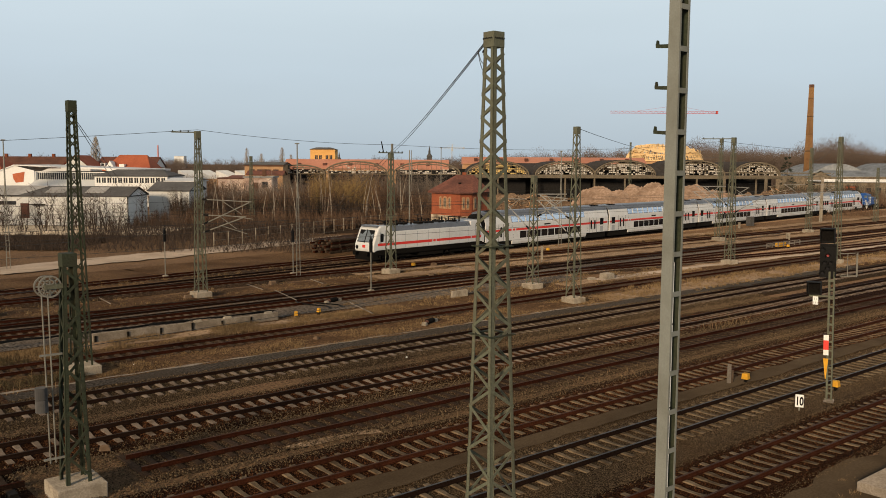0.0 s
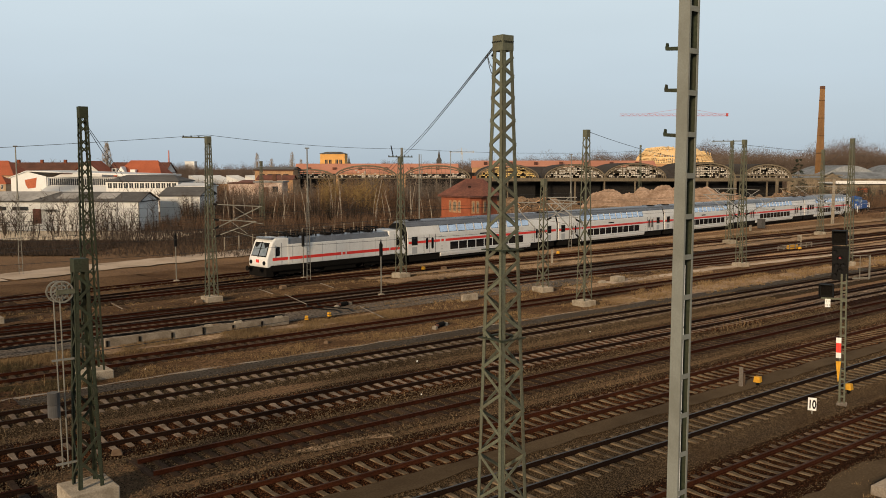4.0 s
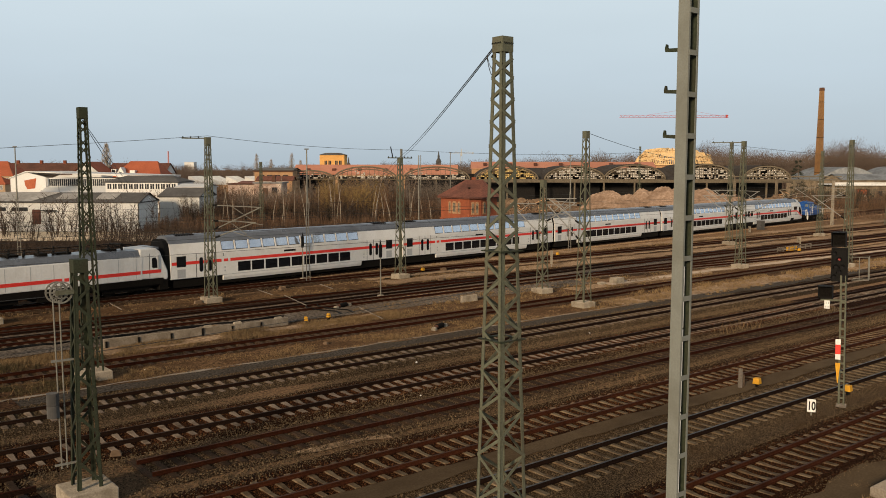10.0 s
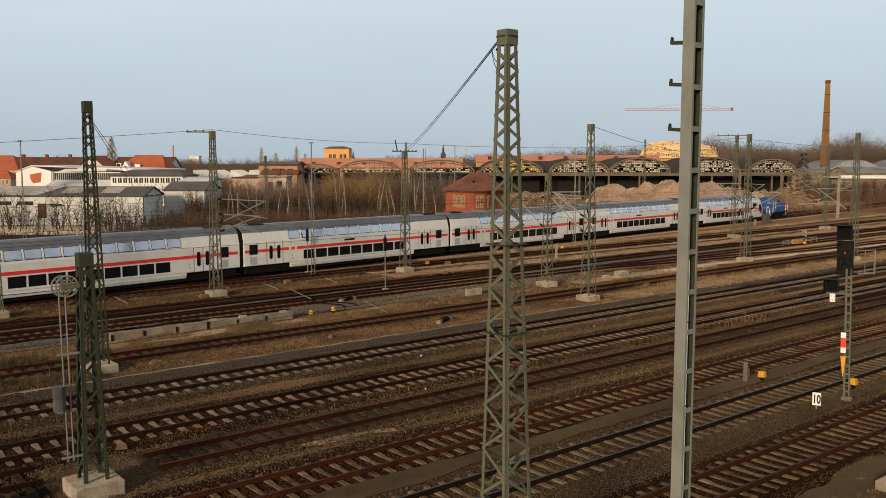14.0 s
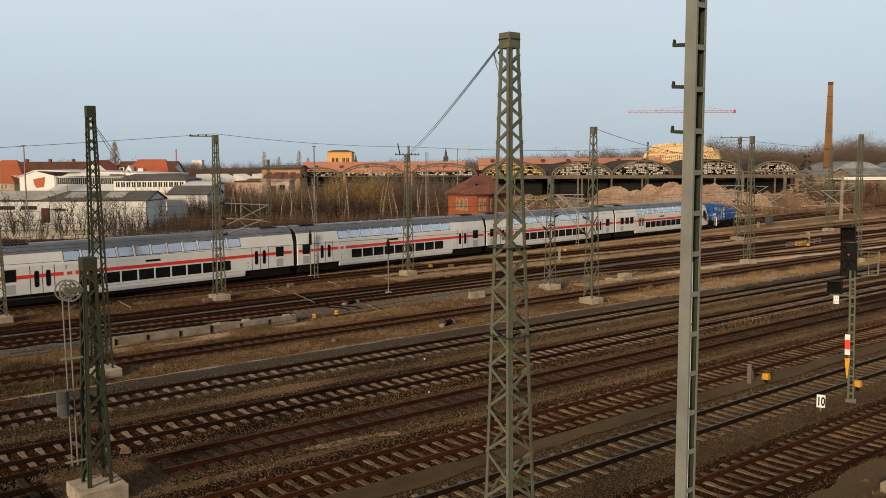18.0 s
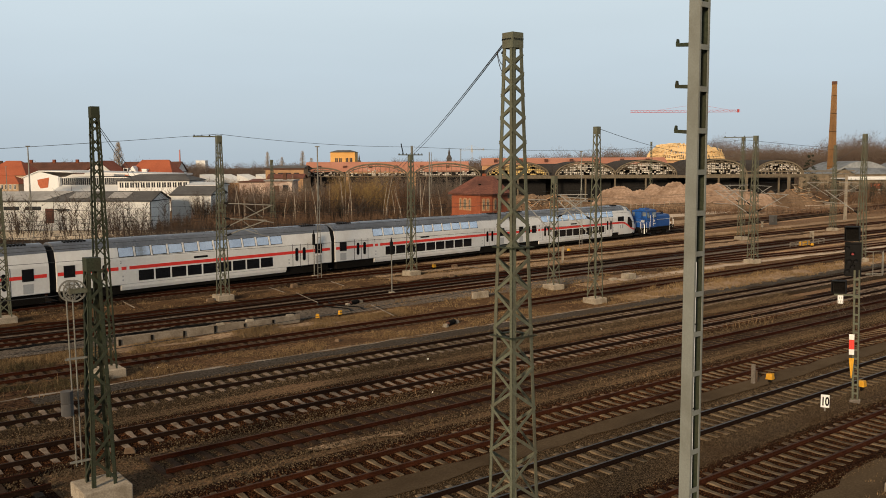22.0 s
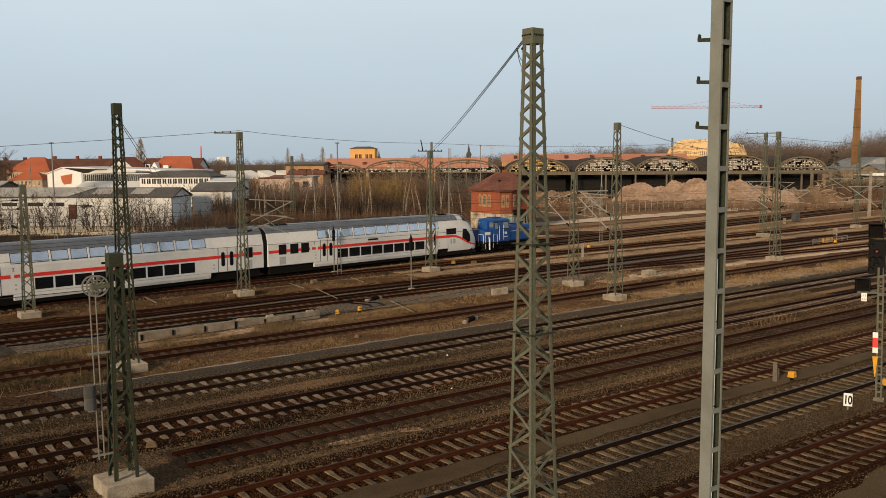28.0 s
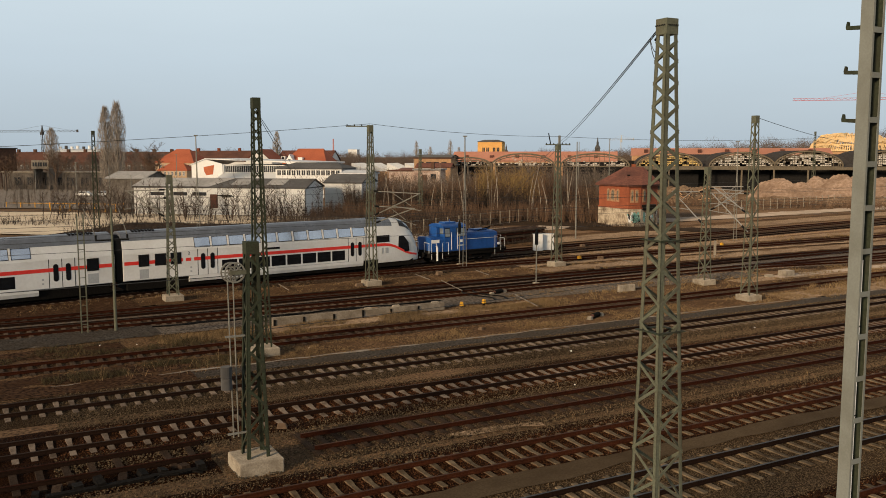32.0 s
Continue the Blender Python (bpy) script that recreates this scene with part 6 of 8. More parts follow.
part("base_storey", plan_prism(0, 2.6, 0.1), PLASTER_DIRTY, bh, "whitewashed lower storey")
part("upper_storey", plan_prism(2.6, 6.0), BRICK_WALL, bh, "orange-red brick upper storey")
part("string_course", plan_prism(2.55, 2.75, 0.16), BRICK_WALL, bh)
part("cornice", plan_prism(5.85, 6.05, 0.55), TILE_BROWN, bh)
g = Geo()
c = Vector((0.6, 5.8))
rim = []
for x, y in PLAN:
    v = Vector((x, y))
    v += (v - c).normalized() * 0.7
    rim.append((v.x, v.y, 6.05))
g.add(rim + [(-0.5, 5.9, 8.62), (2.2, 6.6, 8.62)], [(0, 1, 6), (1, 2, 7, 6), (2, 3, 7), (3, 4, 7), (4, 5, 6, 7), (5, 0, 6)])
part("roof", g, TILE_BROWN, bh, "hipped roof of weathered red-brown tiles")
part("chimney", Geo().box(0.5, 1.1, 7.0, 7.6, 7.8, 9.0), BRICK_WALL, bh)
part("roof_hatch", Geo().box(-0.2, 0.2, 2.6, 3.2, 7.0, 7.5), UNDER, bh)


def on_wall(a, b, s, z0, z1, w, name, mat, proud=0.05):
    a, b = Vector(a), Vector(b)
    d = (b - a).normalized()
    nrm = Vector((d.y, -d.x))
    p = a + (b - a) * s
    g = Geo()
    pts = []
    for off in (-0.05, proud):
        for e, z in ((-w / 2, z0), (w / 2, z0), (w / 2, z1 - w * 0.25), (w * 0.25, z1), (-w * 0.25, z1), (-w / 2, z1 - w * 0.25)):
            q = p + d * e + nrm * off
            pts.append((q.x, q.y, z))
    g.add(pts, [(5, 4, 3, 2, 1, 0), (6, 7, 8, 9, 10, 11)] + [(i, (i + 1) % 6, 6 + (i + 1) % 6, 6 + i) for i in range(6)])
    return part(name, g, mat, bh)


for k, s0, w in ((0, 0.33, 0.75), (0, 0.49, 1.35), (0, 0.65, 0.75), (1, 0.30, 0.55), (1, 0.66, 0.55), (2, 0.2, 0.9), (2, 0.5, 0.9)):
    on_wall(PLAN[k], PLAN[k + 1], s0, 3.5, 5.4, w, "window_surround", SURROUND, 0.04)
    on_wall(PLAN[k], PLAN[k + 1], s0, 3.65, 5.25, w * 0.75, "window", SURROUND, 0.06)
    on_wall(PLAN[k], PLAN[k + 1], s0, 3.75, 5.15, w * 0.5, "pane", BLIND, 0.08)
part("porch_hood", Geo().box(1.9, 4.0, 0.9, 3.0, 2.35, 3.15), UNDER, bh, "dark sagging porch hood")
part("porch_post", Geo().box(3.8, 3.95, 0.95, 1.1, 0, 2.35), TIE_TAR, bh)
random.seed(19)
for k in range(46):      # sprayed strokes on the whitewash
    on = (1, 2)[k % 3 == 0]
    a, b = Vector(PLAN[on]), Vector(PLAN[on + 1])
    d = (b - a).normalized()
    nrm = Vector((d.y, -d.x))
    c0 = a + (b - a) * rnd(0.06, 0.94) + nrm * 0.115
    z0, z1 = rnd(0.5, 1.2), rnd(1.4, 2.1)
    lean, w = rnd(-0.35, 0.35), rnd(0.07, 0.16)
    q = [c0 + d * e for e in (-w, w, lean + w, lean - w)]
    part("sprayed_stroke", Geo().add([(q[0].x, q[0].y, z0), (q[1].x, q[1].y, z0), (q[2].x, q[2].y, z1), (q[3].x, q[3].y, z1)], [(0, 1, 2, 3)]),
         (GRAFFITI, GRAFFITI, WHITE, UNDER)[k % 4], bh)

# ---- ground beyond the tracks ----
def patch(name, m, x0, x1, y0, y1, z, mat, label, n=14, wob=1.5):
    g = Geo()
    for j in range(n + 1):
        for i in range(n + 1):
            x, y = x0 + (x1 - x0) * i / n, y0 + (y1 - y0) * j / n
            e = 1 if i in (0, n) or j in (0, n) else 0
            g.v.append((x + e * wob * noise.noise((x, y, 1)), y + e * wob * noise.noise((x, y, 7)), z + 0.03 * noise.noise((x * 0.3, y * 0.3, 2))))
    g.f = [(j * (n + 1) + i, j * (n + 1) + i + 1, (j + 1) * (n + 1) + i + 1, (j + 1) * (n + 1) + i) for j in range(n) for i in range(n)]
    return single(name, g, mat, label, "ground", kind="structure", m=m)


patch("yard_paving", far(0, 0), -150, -72, 100, 140, 0.08, LOT, "pale paved yard beside the tracks")
patch("yard_strip", far(0, 0), -76, -40, 121, 138, 0.12, LOT, "pale strip of yard in front of the warehouse")
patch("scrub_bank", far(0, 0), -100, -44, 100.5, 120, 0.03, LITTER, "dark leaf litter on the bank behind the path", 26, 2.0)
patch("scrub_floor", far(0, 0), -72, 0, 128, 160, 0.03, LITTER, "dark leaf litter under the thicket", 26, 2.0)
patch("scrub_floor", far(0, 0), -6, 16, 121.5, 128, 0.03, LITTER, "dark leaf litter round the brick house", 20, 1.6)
patch("yard_far", far(0, 0), -190, -90, 150, 235, 0.08, CONCRETE_DARK, "dull asphalt of the far yard")


def heap(m, w, dep, h, label, seed, mat=SAND):
    g, n = Geo(), 48
    for j in range(n + 1):
        for i in range(n + 1):
            u, v = 2 * i / n - 1, 2 * j / n - 1
            k = max(0, 1 - (u * u + v * v)) ** 0.9
            z = 0.90 * h * min(k, 0.80) * (1.0 + 0.35 * noise.noise((u * 2.6 + seed, v * 1.8, seed))) + 0.55 * k * noise.noise((u * 7, v * 7, seed)) + 0.5 * k * noise.noise((u * 17, v * 17, seed)) + 0.3 * k * noise.noise((u * 34, v * 34, seed))
            g.v.append((u * w / 2, v * dep / 2, max(-0.1, z)))
    g.f = [(j * (n + 1) + i, j * (n + 1) + i + 1, (j + 1) * (n + 1) + i + 1, (j + 1) * (n + 1) + i) for j in range(n) for i in range(n)]
    return single("sand_mound", g, mat, label, "heap", "heaps of excavated sand", m=m, smooth=True)


heap(far(205, 38), 17, 18, 6.2, "rounded heap of pale excavated sand", 1.3)
heap(far(206, 49), 19, 20, 6.9, "large rounded heap of excavated sand", 4.1)
heap(far(209, 58), 23, 18, 6.3, "broad heap of excavated sand", 2.6)
heap(far(205, 66), 17, 14, 5.2, "heap of excavated sand beside the shed", 7.7)
heap(far(206, 75), 11, 12, 4.4, "small heap of sand and rubble", 8.4, RUBBLE)
heap(far(194, 44), 70, 9, 1.8, "low tongue of brown sand before the heaps", 3.7, RUBBLE)
heap(far(196, 18), 22, 14, 4.2, "heap of brown sandy rubble", 9.2, RUBBLE)
heap(far(222, 84), 15, 12, 3.4, "heap of sandy earth and broken timber", 12.5, RUBBLE)
random.seed(23)
for d, r, w, hh, n in ((190, 18, 9, 4.6, 46), (216, 83, 8, 6.6, 40)):
    t = thing("timber_pile", far(d, r), "heap of broken grey roof timbers on the rubble", "rubble", "piles of broken timber")
    for k in range(n):
        x, y, z, a, ln = rnd(-w, w), rnd(-2, 3), rnd(0.2, 1), rnd(0, 3.14), rnd(1.2, 3.6)
        z = 0.2 + (hh - 0.6) * z * max(0.15, 1 - abs(x) / w)
        dx, dz = ln * math.cos(a) * 0.5, ln * math.sin(a) * 0.22
        part("timber", Geo().beam((x - dx, y, z - dz), (x + dx, y + rnd(-1, 1), z + dz), 0.16, 0.12), (CONCRETE, TIE_WOOD, BRICK_PALE)[k % 3], t)

# ---- bare winter trees and thickets ----
def blade(g, p, d, ln, w):
    """One thin twig as a flat tapering sliver."""
    d = Vector(d).normalized()
    s = d.cross(Vector((rnd(-1, 1), rnd(-1, 1), 0.2))).normalized() * w / 2
    p = Vector(p)
    g.add([p - s, p + s, p + d * ln], [(0, 1, 2)])


def thicket(name, m, x0, x1, y0, y1, h0, h1, n, mat, label, w=0.09, seed=1, lean=0.18, twigs=8):
    random.seed(seed)
    g = Geo()
    for _ in range(n):
        x, y = rnd(x0, x1), rnd(y0, y1)
        hh = rnd(h0, h1) * (0.75 + 0.5 * (0.5 + 0.5 * noise.noise((x * 0.12, y * 0.12, seed))))
        d = Vector((rnd(-lean, lean), rnd(-lean, lean), 1)).normalized()
        blade(g, (x, y, 0), d, hh, w * rnd(0.8, 1.6))
        for _ in range(twigs):
            s = rnd(0.12, 0.92)
            a = rnd(0, 6.28)
            blade(g, Vector((x, y, 0)) + d * hh * s, (math.cos(a) * 0.75, math.sin(a) * 0.75, rnd(0.35, 1.3)), hh * rnd(0.15, 0.42) * (1.1 - 0.6 * s), w * rnd(0.4, 0.9))
    return single(name, g, mat, label, "bushes", kind="stuff", m=m)


def bushes(m, x0, x1, y0, y1, h0, h1, n, mat, label, seed, w=0.07, stems=6, twigs=13, fall=None):
    """Many-stemmed bare bushes: stems that fan out and bend, each with fine twigs on its upper part."""
    random.seed(seed)
    g = Geo()
    for _ in range(n):
        x, y = rnd(x0, x1), rnd(y0, y1)
        tall = rnd(h0, h1) * (1.0 + 0.55 * noise.noise((x * 0.09, y * 0.07, seed))) * (fall(x) if fall else 1.0)
        for _ in range(stems):
            a, ln = rnd(0, 6.28), tall * rnd(0.55, 1.0)
            out = ln * rnd(0.04, 0.30)
            p0 = Vector((x + rnd(-0.3, 0.3), y + rnd(-0.3, 0.3), -0.05))
            p1 = p0 + Vector((math.cos(a) * out * 0.65, math.sin(a) * out * 0.65, ln * 0.5))
            p2 = p0 + Vector((math.cos(a) * out, math.sin(a) * out, ln))
            sd = Vector((rnd(-1, 1), rnd(-1, 1), 0)).normalized() * w * rnd(0.5, 0.9)
            g.add([p0 - sd, p0 + sd, p1 + sd * 0.6, p1 - sd * 0.6, p2], [(0, 1, 2, 3), (3, 2, 4)])
            for _ in range(twigs):
                f, b = 0.2 + 0.8 * math.sqrt(random.random()), rnd(0, 6.28)
                q = p0 + (p1 - p0) * f * 2 if f < 0.5 else p1 + (p2 - p1) * (f - 0.5) * 2
                blade(g, q, (math.cos(b) * 0.8, math.sin(b) * 0.8, rnd(0.1, 1.3)), tall * rnd(0.07, 0.2) * (1.25 - 0.6 * f), w * rnd(0.35, 0.7))
    return single("bush_thicket", g, mat, label, "bushes", kind="stuff", m=m)


def lower_left(x):
    """The thicket falls away towards the warehouse."""
    return 0.62 + 0.38 * min(1.0, max(0.0, (x + 38) / 9))


bushes(far(0, 0), -47, 0, 160, 192, 6.2, 9.6, 520, TWIG_GREY, "tall bare grey bushes at the back of the thicket", 3, 0.085, fall=lower_left)
bushes(far(0, 0), -47, -2, 152, 176, 5.0, 8.2, 620, TWIG, "dense thicket of bare brown bushes", 4, 0.075, fall=lower_left)
bushes(far(0, 0), -24, -13, 153, 168, 6.6, 9.0, 130, TWIG_YELLOW, "yellowish bare willow bushes", 5, 0.06, 7, 18)
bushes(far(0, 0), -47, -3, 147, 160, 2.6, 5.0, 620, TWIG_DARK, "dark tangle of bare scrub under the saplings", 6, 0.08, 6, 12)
bushes(far(0, 0), -50, 0, 134, 152, 1.6, 3.4, 620, TWIG, "low tangle of brown scrub by the fence", 7, 0.06, 6, 12)
bushes(far(0, 0), -40, -14, 150, 158, 2.0, 4.0, 120, NEEDLES, "dull ivy-green undergrowth in the thicket", 8, 0.10, 5, 16)
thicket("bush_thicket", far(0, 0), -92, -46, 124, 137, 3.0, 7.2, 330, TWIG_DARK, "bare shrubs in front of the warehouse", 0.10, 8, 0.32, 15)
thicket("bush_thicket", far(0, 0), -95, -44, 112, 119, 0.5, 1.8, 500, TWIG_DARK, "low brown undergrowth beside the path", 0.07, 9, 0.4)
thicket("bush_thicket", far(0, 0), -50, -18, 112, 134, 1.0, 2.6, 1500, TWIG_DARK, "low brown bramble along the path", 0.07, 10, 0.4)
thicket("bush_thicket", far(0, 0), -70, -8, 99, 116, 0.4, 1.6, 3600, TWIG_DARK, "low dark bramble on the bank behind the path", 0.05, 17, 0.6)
thicket("bush_thicket", far(0, 0), -130, -86, 150, 180, 3.0, 6.0, 220, TWIG_GREY, "bare shrubs round the yard", 0.12, 12)
thicket("bush_thicket", far(0, 0), -200, -130, 225, 240, 3.0, 7.0, 420, TWIG_GREY, "bare hedge before the terrace", 0.15, 13)
thicket("bush_thicket", far(0, 0), 8, 92, 178, 190, 0.6, 1.9, 1500, TWIG, "low brown scrub before the sand heaps", 0.09, 18, 0.4)
thicket("bush_thicket", far(0, 0), 92, 120, 215, 246, 2.0, 5.0, 900, TWIG, "scrub before the far sheds", 0.08, 14, 0.4, 14)
bushes(far(0, 0), -3.5, 7.5, 126.2, 128.0, 0.5, 1.3, 46, TWIG_DARK, "low dark brambles at the foot of the brick house", 27, 0.05, 5, 10)
bushes(far(0, 0), 96, 118, 228, 256, 3.0, 6.5, 160, NEEDLES, "dull green brambles and scrub by the far sheds", 19, 0.10, 6, 16)
thicket("bush_thicket", far(0, 0), -75, -46, 185, 250, 4.0, 7.0, 900, TWIG, "brown scrub before the brick office", 0.13, 15)


def bare_tree(m, h, spread, label, mat=TWIG_GREY, bark=BARK, seed=1, n=420, w=0.1, trunk=0.3, name="bare_tree", group="bare trees"):
    random.seed(seed)
    t = thing(name, m, label, "tree", group)
    part("trunk", Geo().tube((0, 0, 0), (0, 0, h * 0.45), trunk, trunk * 0.6, 8).tube((0, 0, h * 0.45), (0, 0, h * 0.85), trunk * 0.6, trunk * 0.15, 6), bark, t)
    g, ends = Geo(), []
    for k in range(16):
        f, a = rnd(0.22, 0.6), rnd(0, 6.28)
        p = Vector((0, 0, h * f))
        q = p + Vector((math.cos(a) * spread * rnd(0.5, 0.95), math.sin(a) * spread * rnd(0.5, 0.95), (h - h * f) * rnd(0.45, 0.9)))
        mid = p + (q - p) * 0.5 + Vector((0, 0, -0.04 * h))
        g.tube(p, mid, trunk * 0.3, trunk * 0.18, 4, False).tube(mid, q, trunk * 0.18, trunk * 0.05, 4, False)
        for _ in range(7):
            e = rnd(0.3, 1.0)
            c = mid + (q - mid) * (e - 0.5) * 2 if e > 0.5 else p + (mid - p) * e * 2
            b = rnd(0, 6.28)
            d = c + Vector((math.cos(b), math.sin(b), rnd(0.2, 1.1))) * spread * rnd(0.15, 0.38)
            g.tube(c, d, trunk * 0.09, trunk * 0.03, 3, False)
            ends.append((c, d))
    for _ in range(n):
        c, d = random.choice(ends)
        e, b = rnd(0.2, 1.05), rnd(0, 6.28)
        blade(g, c + (d - c) * e, (d - c).normalized() * 0.7 + Vector((math.cos(b), math.sin(b), rnd(-0.2, 0.9))) * 0.7, h * rnd(0.03, 0.085), w)
    part("crown", g, mat, t, "bare twigs")
    return t


def poplar(m, h, wide, n, label, seed, w=0.075):
    """A bare column poplar: a trunk with a dense sheaf of upswept twigs."""
    random.seed(seed)
    t = thing("bare_poplar", m, label, "tree", "bare poplars")
    part("trunk", Geo().tube((0, 0, 0), (0, 0, h * 0.5), 0.42, 0.25, 8).tube((0, 0, h * 0.5), (0, 0, h * 0.94), 0.25, 0.03, 6), BARK, t)
    g, limbs = Geo(), []
    for k in range(90):
        z, a = h * rnd(0.1, 0.72), rnd(0, 6.28)
        o = wide * rnd(0.25, 1.0) * math.sin(math.pi * min(1, (z / h + 0.34) / 1.22))
        p, q = Vector((0, 0, z)), Vector((math.cos(a) * o, math.sin(a) * o, min(h, z + h * rnd(0.16, 0.30))))
        g.tube(p, q, 0.06, 0.02, 4, False)
        limbs.append((p, q))
    for _ in range(n):
        z = h * (0.1 + 0.88 * random.random() ** 0.9)
        a, o = rnd(0, 6.28), wide * math.sqrt(random.random()) * np.interp(z / h, (0.08, 0.25, 0.5, 0.75, 0.9, 1.0), (0.3, 0.75, 1.0, 0.88, 0.5, 0.1))
        o *= 0.85 + 0.35 * noise.noise((math.cos(a) * 2.2, math.sin(a) * 2.2, z * 0.25 + seed))
        blade(g, (math.cos(a) * o, math.sin(a) * o, z), (math.cos(a) * 0.22 + rnd(-0.1, 0.1), math.sin(a) * 0.22 + rnd(-0.1, 0.1), 1), h * rnd(0.03, 0.07), w)
    part("crown", g, POPLAR, t, "sheaf of bare upswept twigs")
    return t


poplar(far(190, -119.5), 21.8, 2.3, 4600, "tall bare poplar with a dense sheaf of twigs", 21, 0.06)
poplar(far(191, -117.1), 22.9, 2.4, 4900, "taller bare poplar close beside another one", 22, 0.06)
poplar(far(330, -233), 21.5, 3.8, 2600, "bare poplar above the terrace roofs", 23, 0.14)
poplar(far(350, -140), 20.2, 2.4, 1300, "thin bare poplar behind the tiled houses", 24, 0.14)
for k, (d, r, h) in enumerate(((420, -95, 17.0), (420, -78, 17.5), (420, -60, 16.0), (415, -87, 14.5), (410, -72, 14))):
    poplar(far(d, r), h, 1.9, 700, "distant slim bare poplar", 30 + k, 0.11)
for k, (d, r, h, s) in enumerate(((330, -195, 13.5, 6), (325, -180, 12, 5), (310, -213, 11, 5), (360, -165, 14, 5), (365, -150, 13.6, 5), (420, 60, 17, 8), (420, 42, 14, 7), (430, 25, 13.6, 7), (380, 120, 18, 6), (350, -225, 12, 6))):
    bare_tree(far(d, r), h, s, "spreading bare broadleaf tree", seed=50 + k, n=1100, w=0.09, trunk=0.35)
for k in range(34):      # pale birch stems at the thicket's edge
    random.seed(200 + k)
    x, y, h = rnd(-40, -2), rnd(146, 153), rnd(5.0, 9.4)
    lx, ly = rnd(-1.5, 1.5), rnd(-0.5, 0.5)
    t = thing("birch_sapling", far(y, x), "thin pale birch sapling at the thicket's edge", "tree", "birch saplings")
    part("trunk", Geo().tube((0, 0, 0), (lx * 0.3, ly * 0.5, h * 0.5), 0.085, 0.06, 5).tube((lx * 0.3, ly * 0.5, h * 0.5), (lx, ly, h), 0.06, 0.02, 5), BIRCH, t)
    g = Geo()
    for _ in range(26):
        s, a = rnd(0.3, 0.95), rnd(0, 6.28)
        blade(g, (lx * s, ly * s, h * s), (math.cos(a) * 0.6, math.sin(a) * 0.6, 0.9), rnd(0.6, 1.8), 0.06)
    part("crown", g, TWIG, t)
bare_tree(far(235, -134.6), 13.9, 5.4, "broad bare tree before the tiled house", mat=TWIG_GREY, seed=91, n=2600, w=0.055, trunk=0.32)
bare_tree(far(225, -127), 11.0, 4.2, "broad bare tree at the yard's edge", mat=TWIG, seed=92, n=1500, w=0.07, trunk=0.26)
bare_tree(far(228, -160), 12.0, 5.0, "broad bare tree before the terrace", mat=TWIG, seed=93, n=2200, w=0.06, trunk=0.3)
bare_tree(far(222, -172), 11.0, 5.0, "broad bare tree beside the depot shed", mat=TWIG, seed=94, n=2200, w=0.06, trunk=0.3)
cf = thing("conifer", far(290, 115), "dark conifer standing alone by the chimney", "tree")
part("trunk", Geo().tube((0, 0, 0), (0.2, 0, 13.6), 0.22, 0.03, 6), BARK, cf)
random.seed(77)
g = Geo()
for k in range(34):          # uneven whorls of boughs, some broken off
    z, a = 1.6 + 11.6 * k / 34 + rnd(-0.3, 0.3), rnd(0, 6.28)
    reach = (0.5 + (13.9 - z) * 0.27) * rnd(0.45, 1.15)
    for _ in range(46):
        f, b = math.sqrt(random.random()), a + rnd(-0.5, 0.5)
        p = Vector((math.cos(b) * reach * f, math.sin(b) * reach * f, z - 0.25 * reach * f + rnd(-0.15, 0.3)))
        blade(g, p, (math.cos(b) + rnd(-0.6, 0.6), math.sin(b) + rnd(-0.6, 0.6), rnd(-0.5, 0.7)), rnd(0.35, 0.8), 0.13)
part("crown", g, NEEDLES, cf, "dark drooping needle boughs")


# distance haze is put into the far twigs' colours
HAZE_WOOD = material("brown-grey twigs with haze in the colour", (0.0984, 0.0697, 0.05412), (0.1558, 0.1148, 0.09184), 0.95, fine=0.4, coarse=0.03, stain=(0.123, 0.1025, 0.08856), amount=0.6, island=0.3, spec=0.05)


def woods(m, x0, x1, y0, y1, h0, h1, n, twigs, mat, label, seed, w=0.1):
    """A far leafless wood: trunks under rounded crowns of short fine twigs, in one mass."""
    random.seed(seed)
    g = Geo()
    for _ in range(n):
        x, y = rnd(x0, x1), rnd(y0, y1)
        h = rnd(h0, h1) * (0.9 + 0.3 * noise.noise((x * 0.03, y * 0.02, seed)))
        rr, rz = h * rnd(0.16, 0.27), h * rnd(0.30, 0.42)
        c = Vector((x, y, h - rz))
        blade(g, (x, y, 0), (rnd(-0.04, 0.04), 0, 1), h * 0.9, w * 2.2)
        for _ in range(twigs):
            a, u = rnd(0, 6.28), rnd(-0.75, 1.0)
            f = rnd(0.35, 1.0)
            k = math.sqrt(1 - u * u) * f
            d = Vector((math.cos(a) * k, math.sin(a) * k, u * f))
            p = c + Vector((d.x * rr, d.y * rr, d.z * rz))
            blade(g, p, (d.x + rnd(-0.5, 0.5), d.y, d.z + 0.4 + rnd(-0.4, 0.3)), rnd(0.03, 0.075) * h, w * rnd(0.6, 1.3))
        for _ in range(twigs // 4):        # saplings and scrub below the crowns
            blade(g, (x + rnd(-4, 4), y + rnd(-3, 3), rnd(0, h * 0.35)), (rnd(-0.3, 0.3), 0, 1), h * rnd(0.15, 0.3), w * 1.6)
    return single("far_woods", g, mat, label, "woods", kind="stuff", m=m)


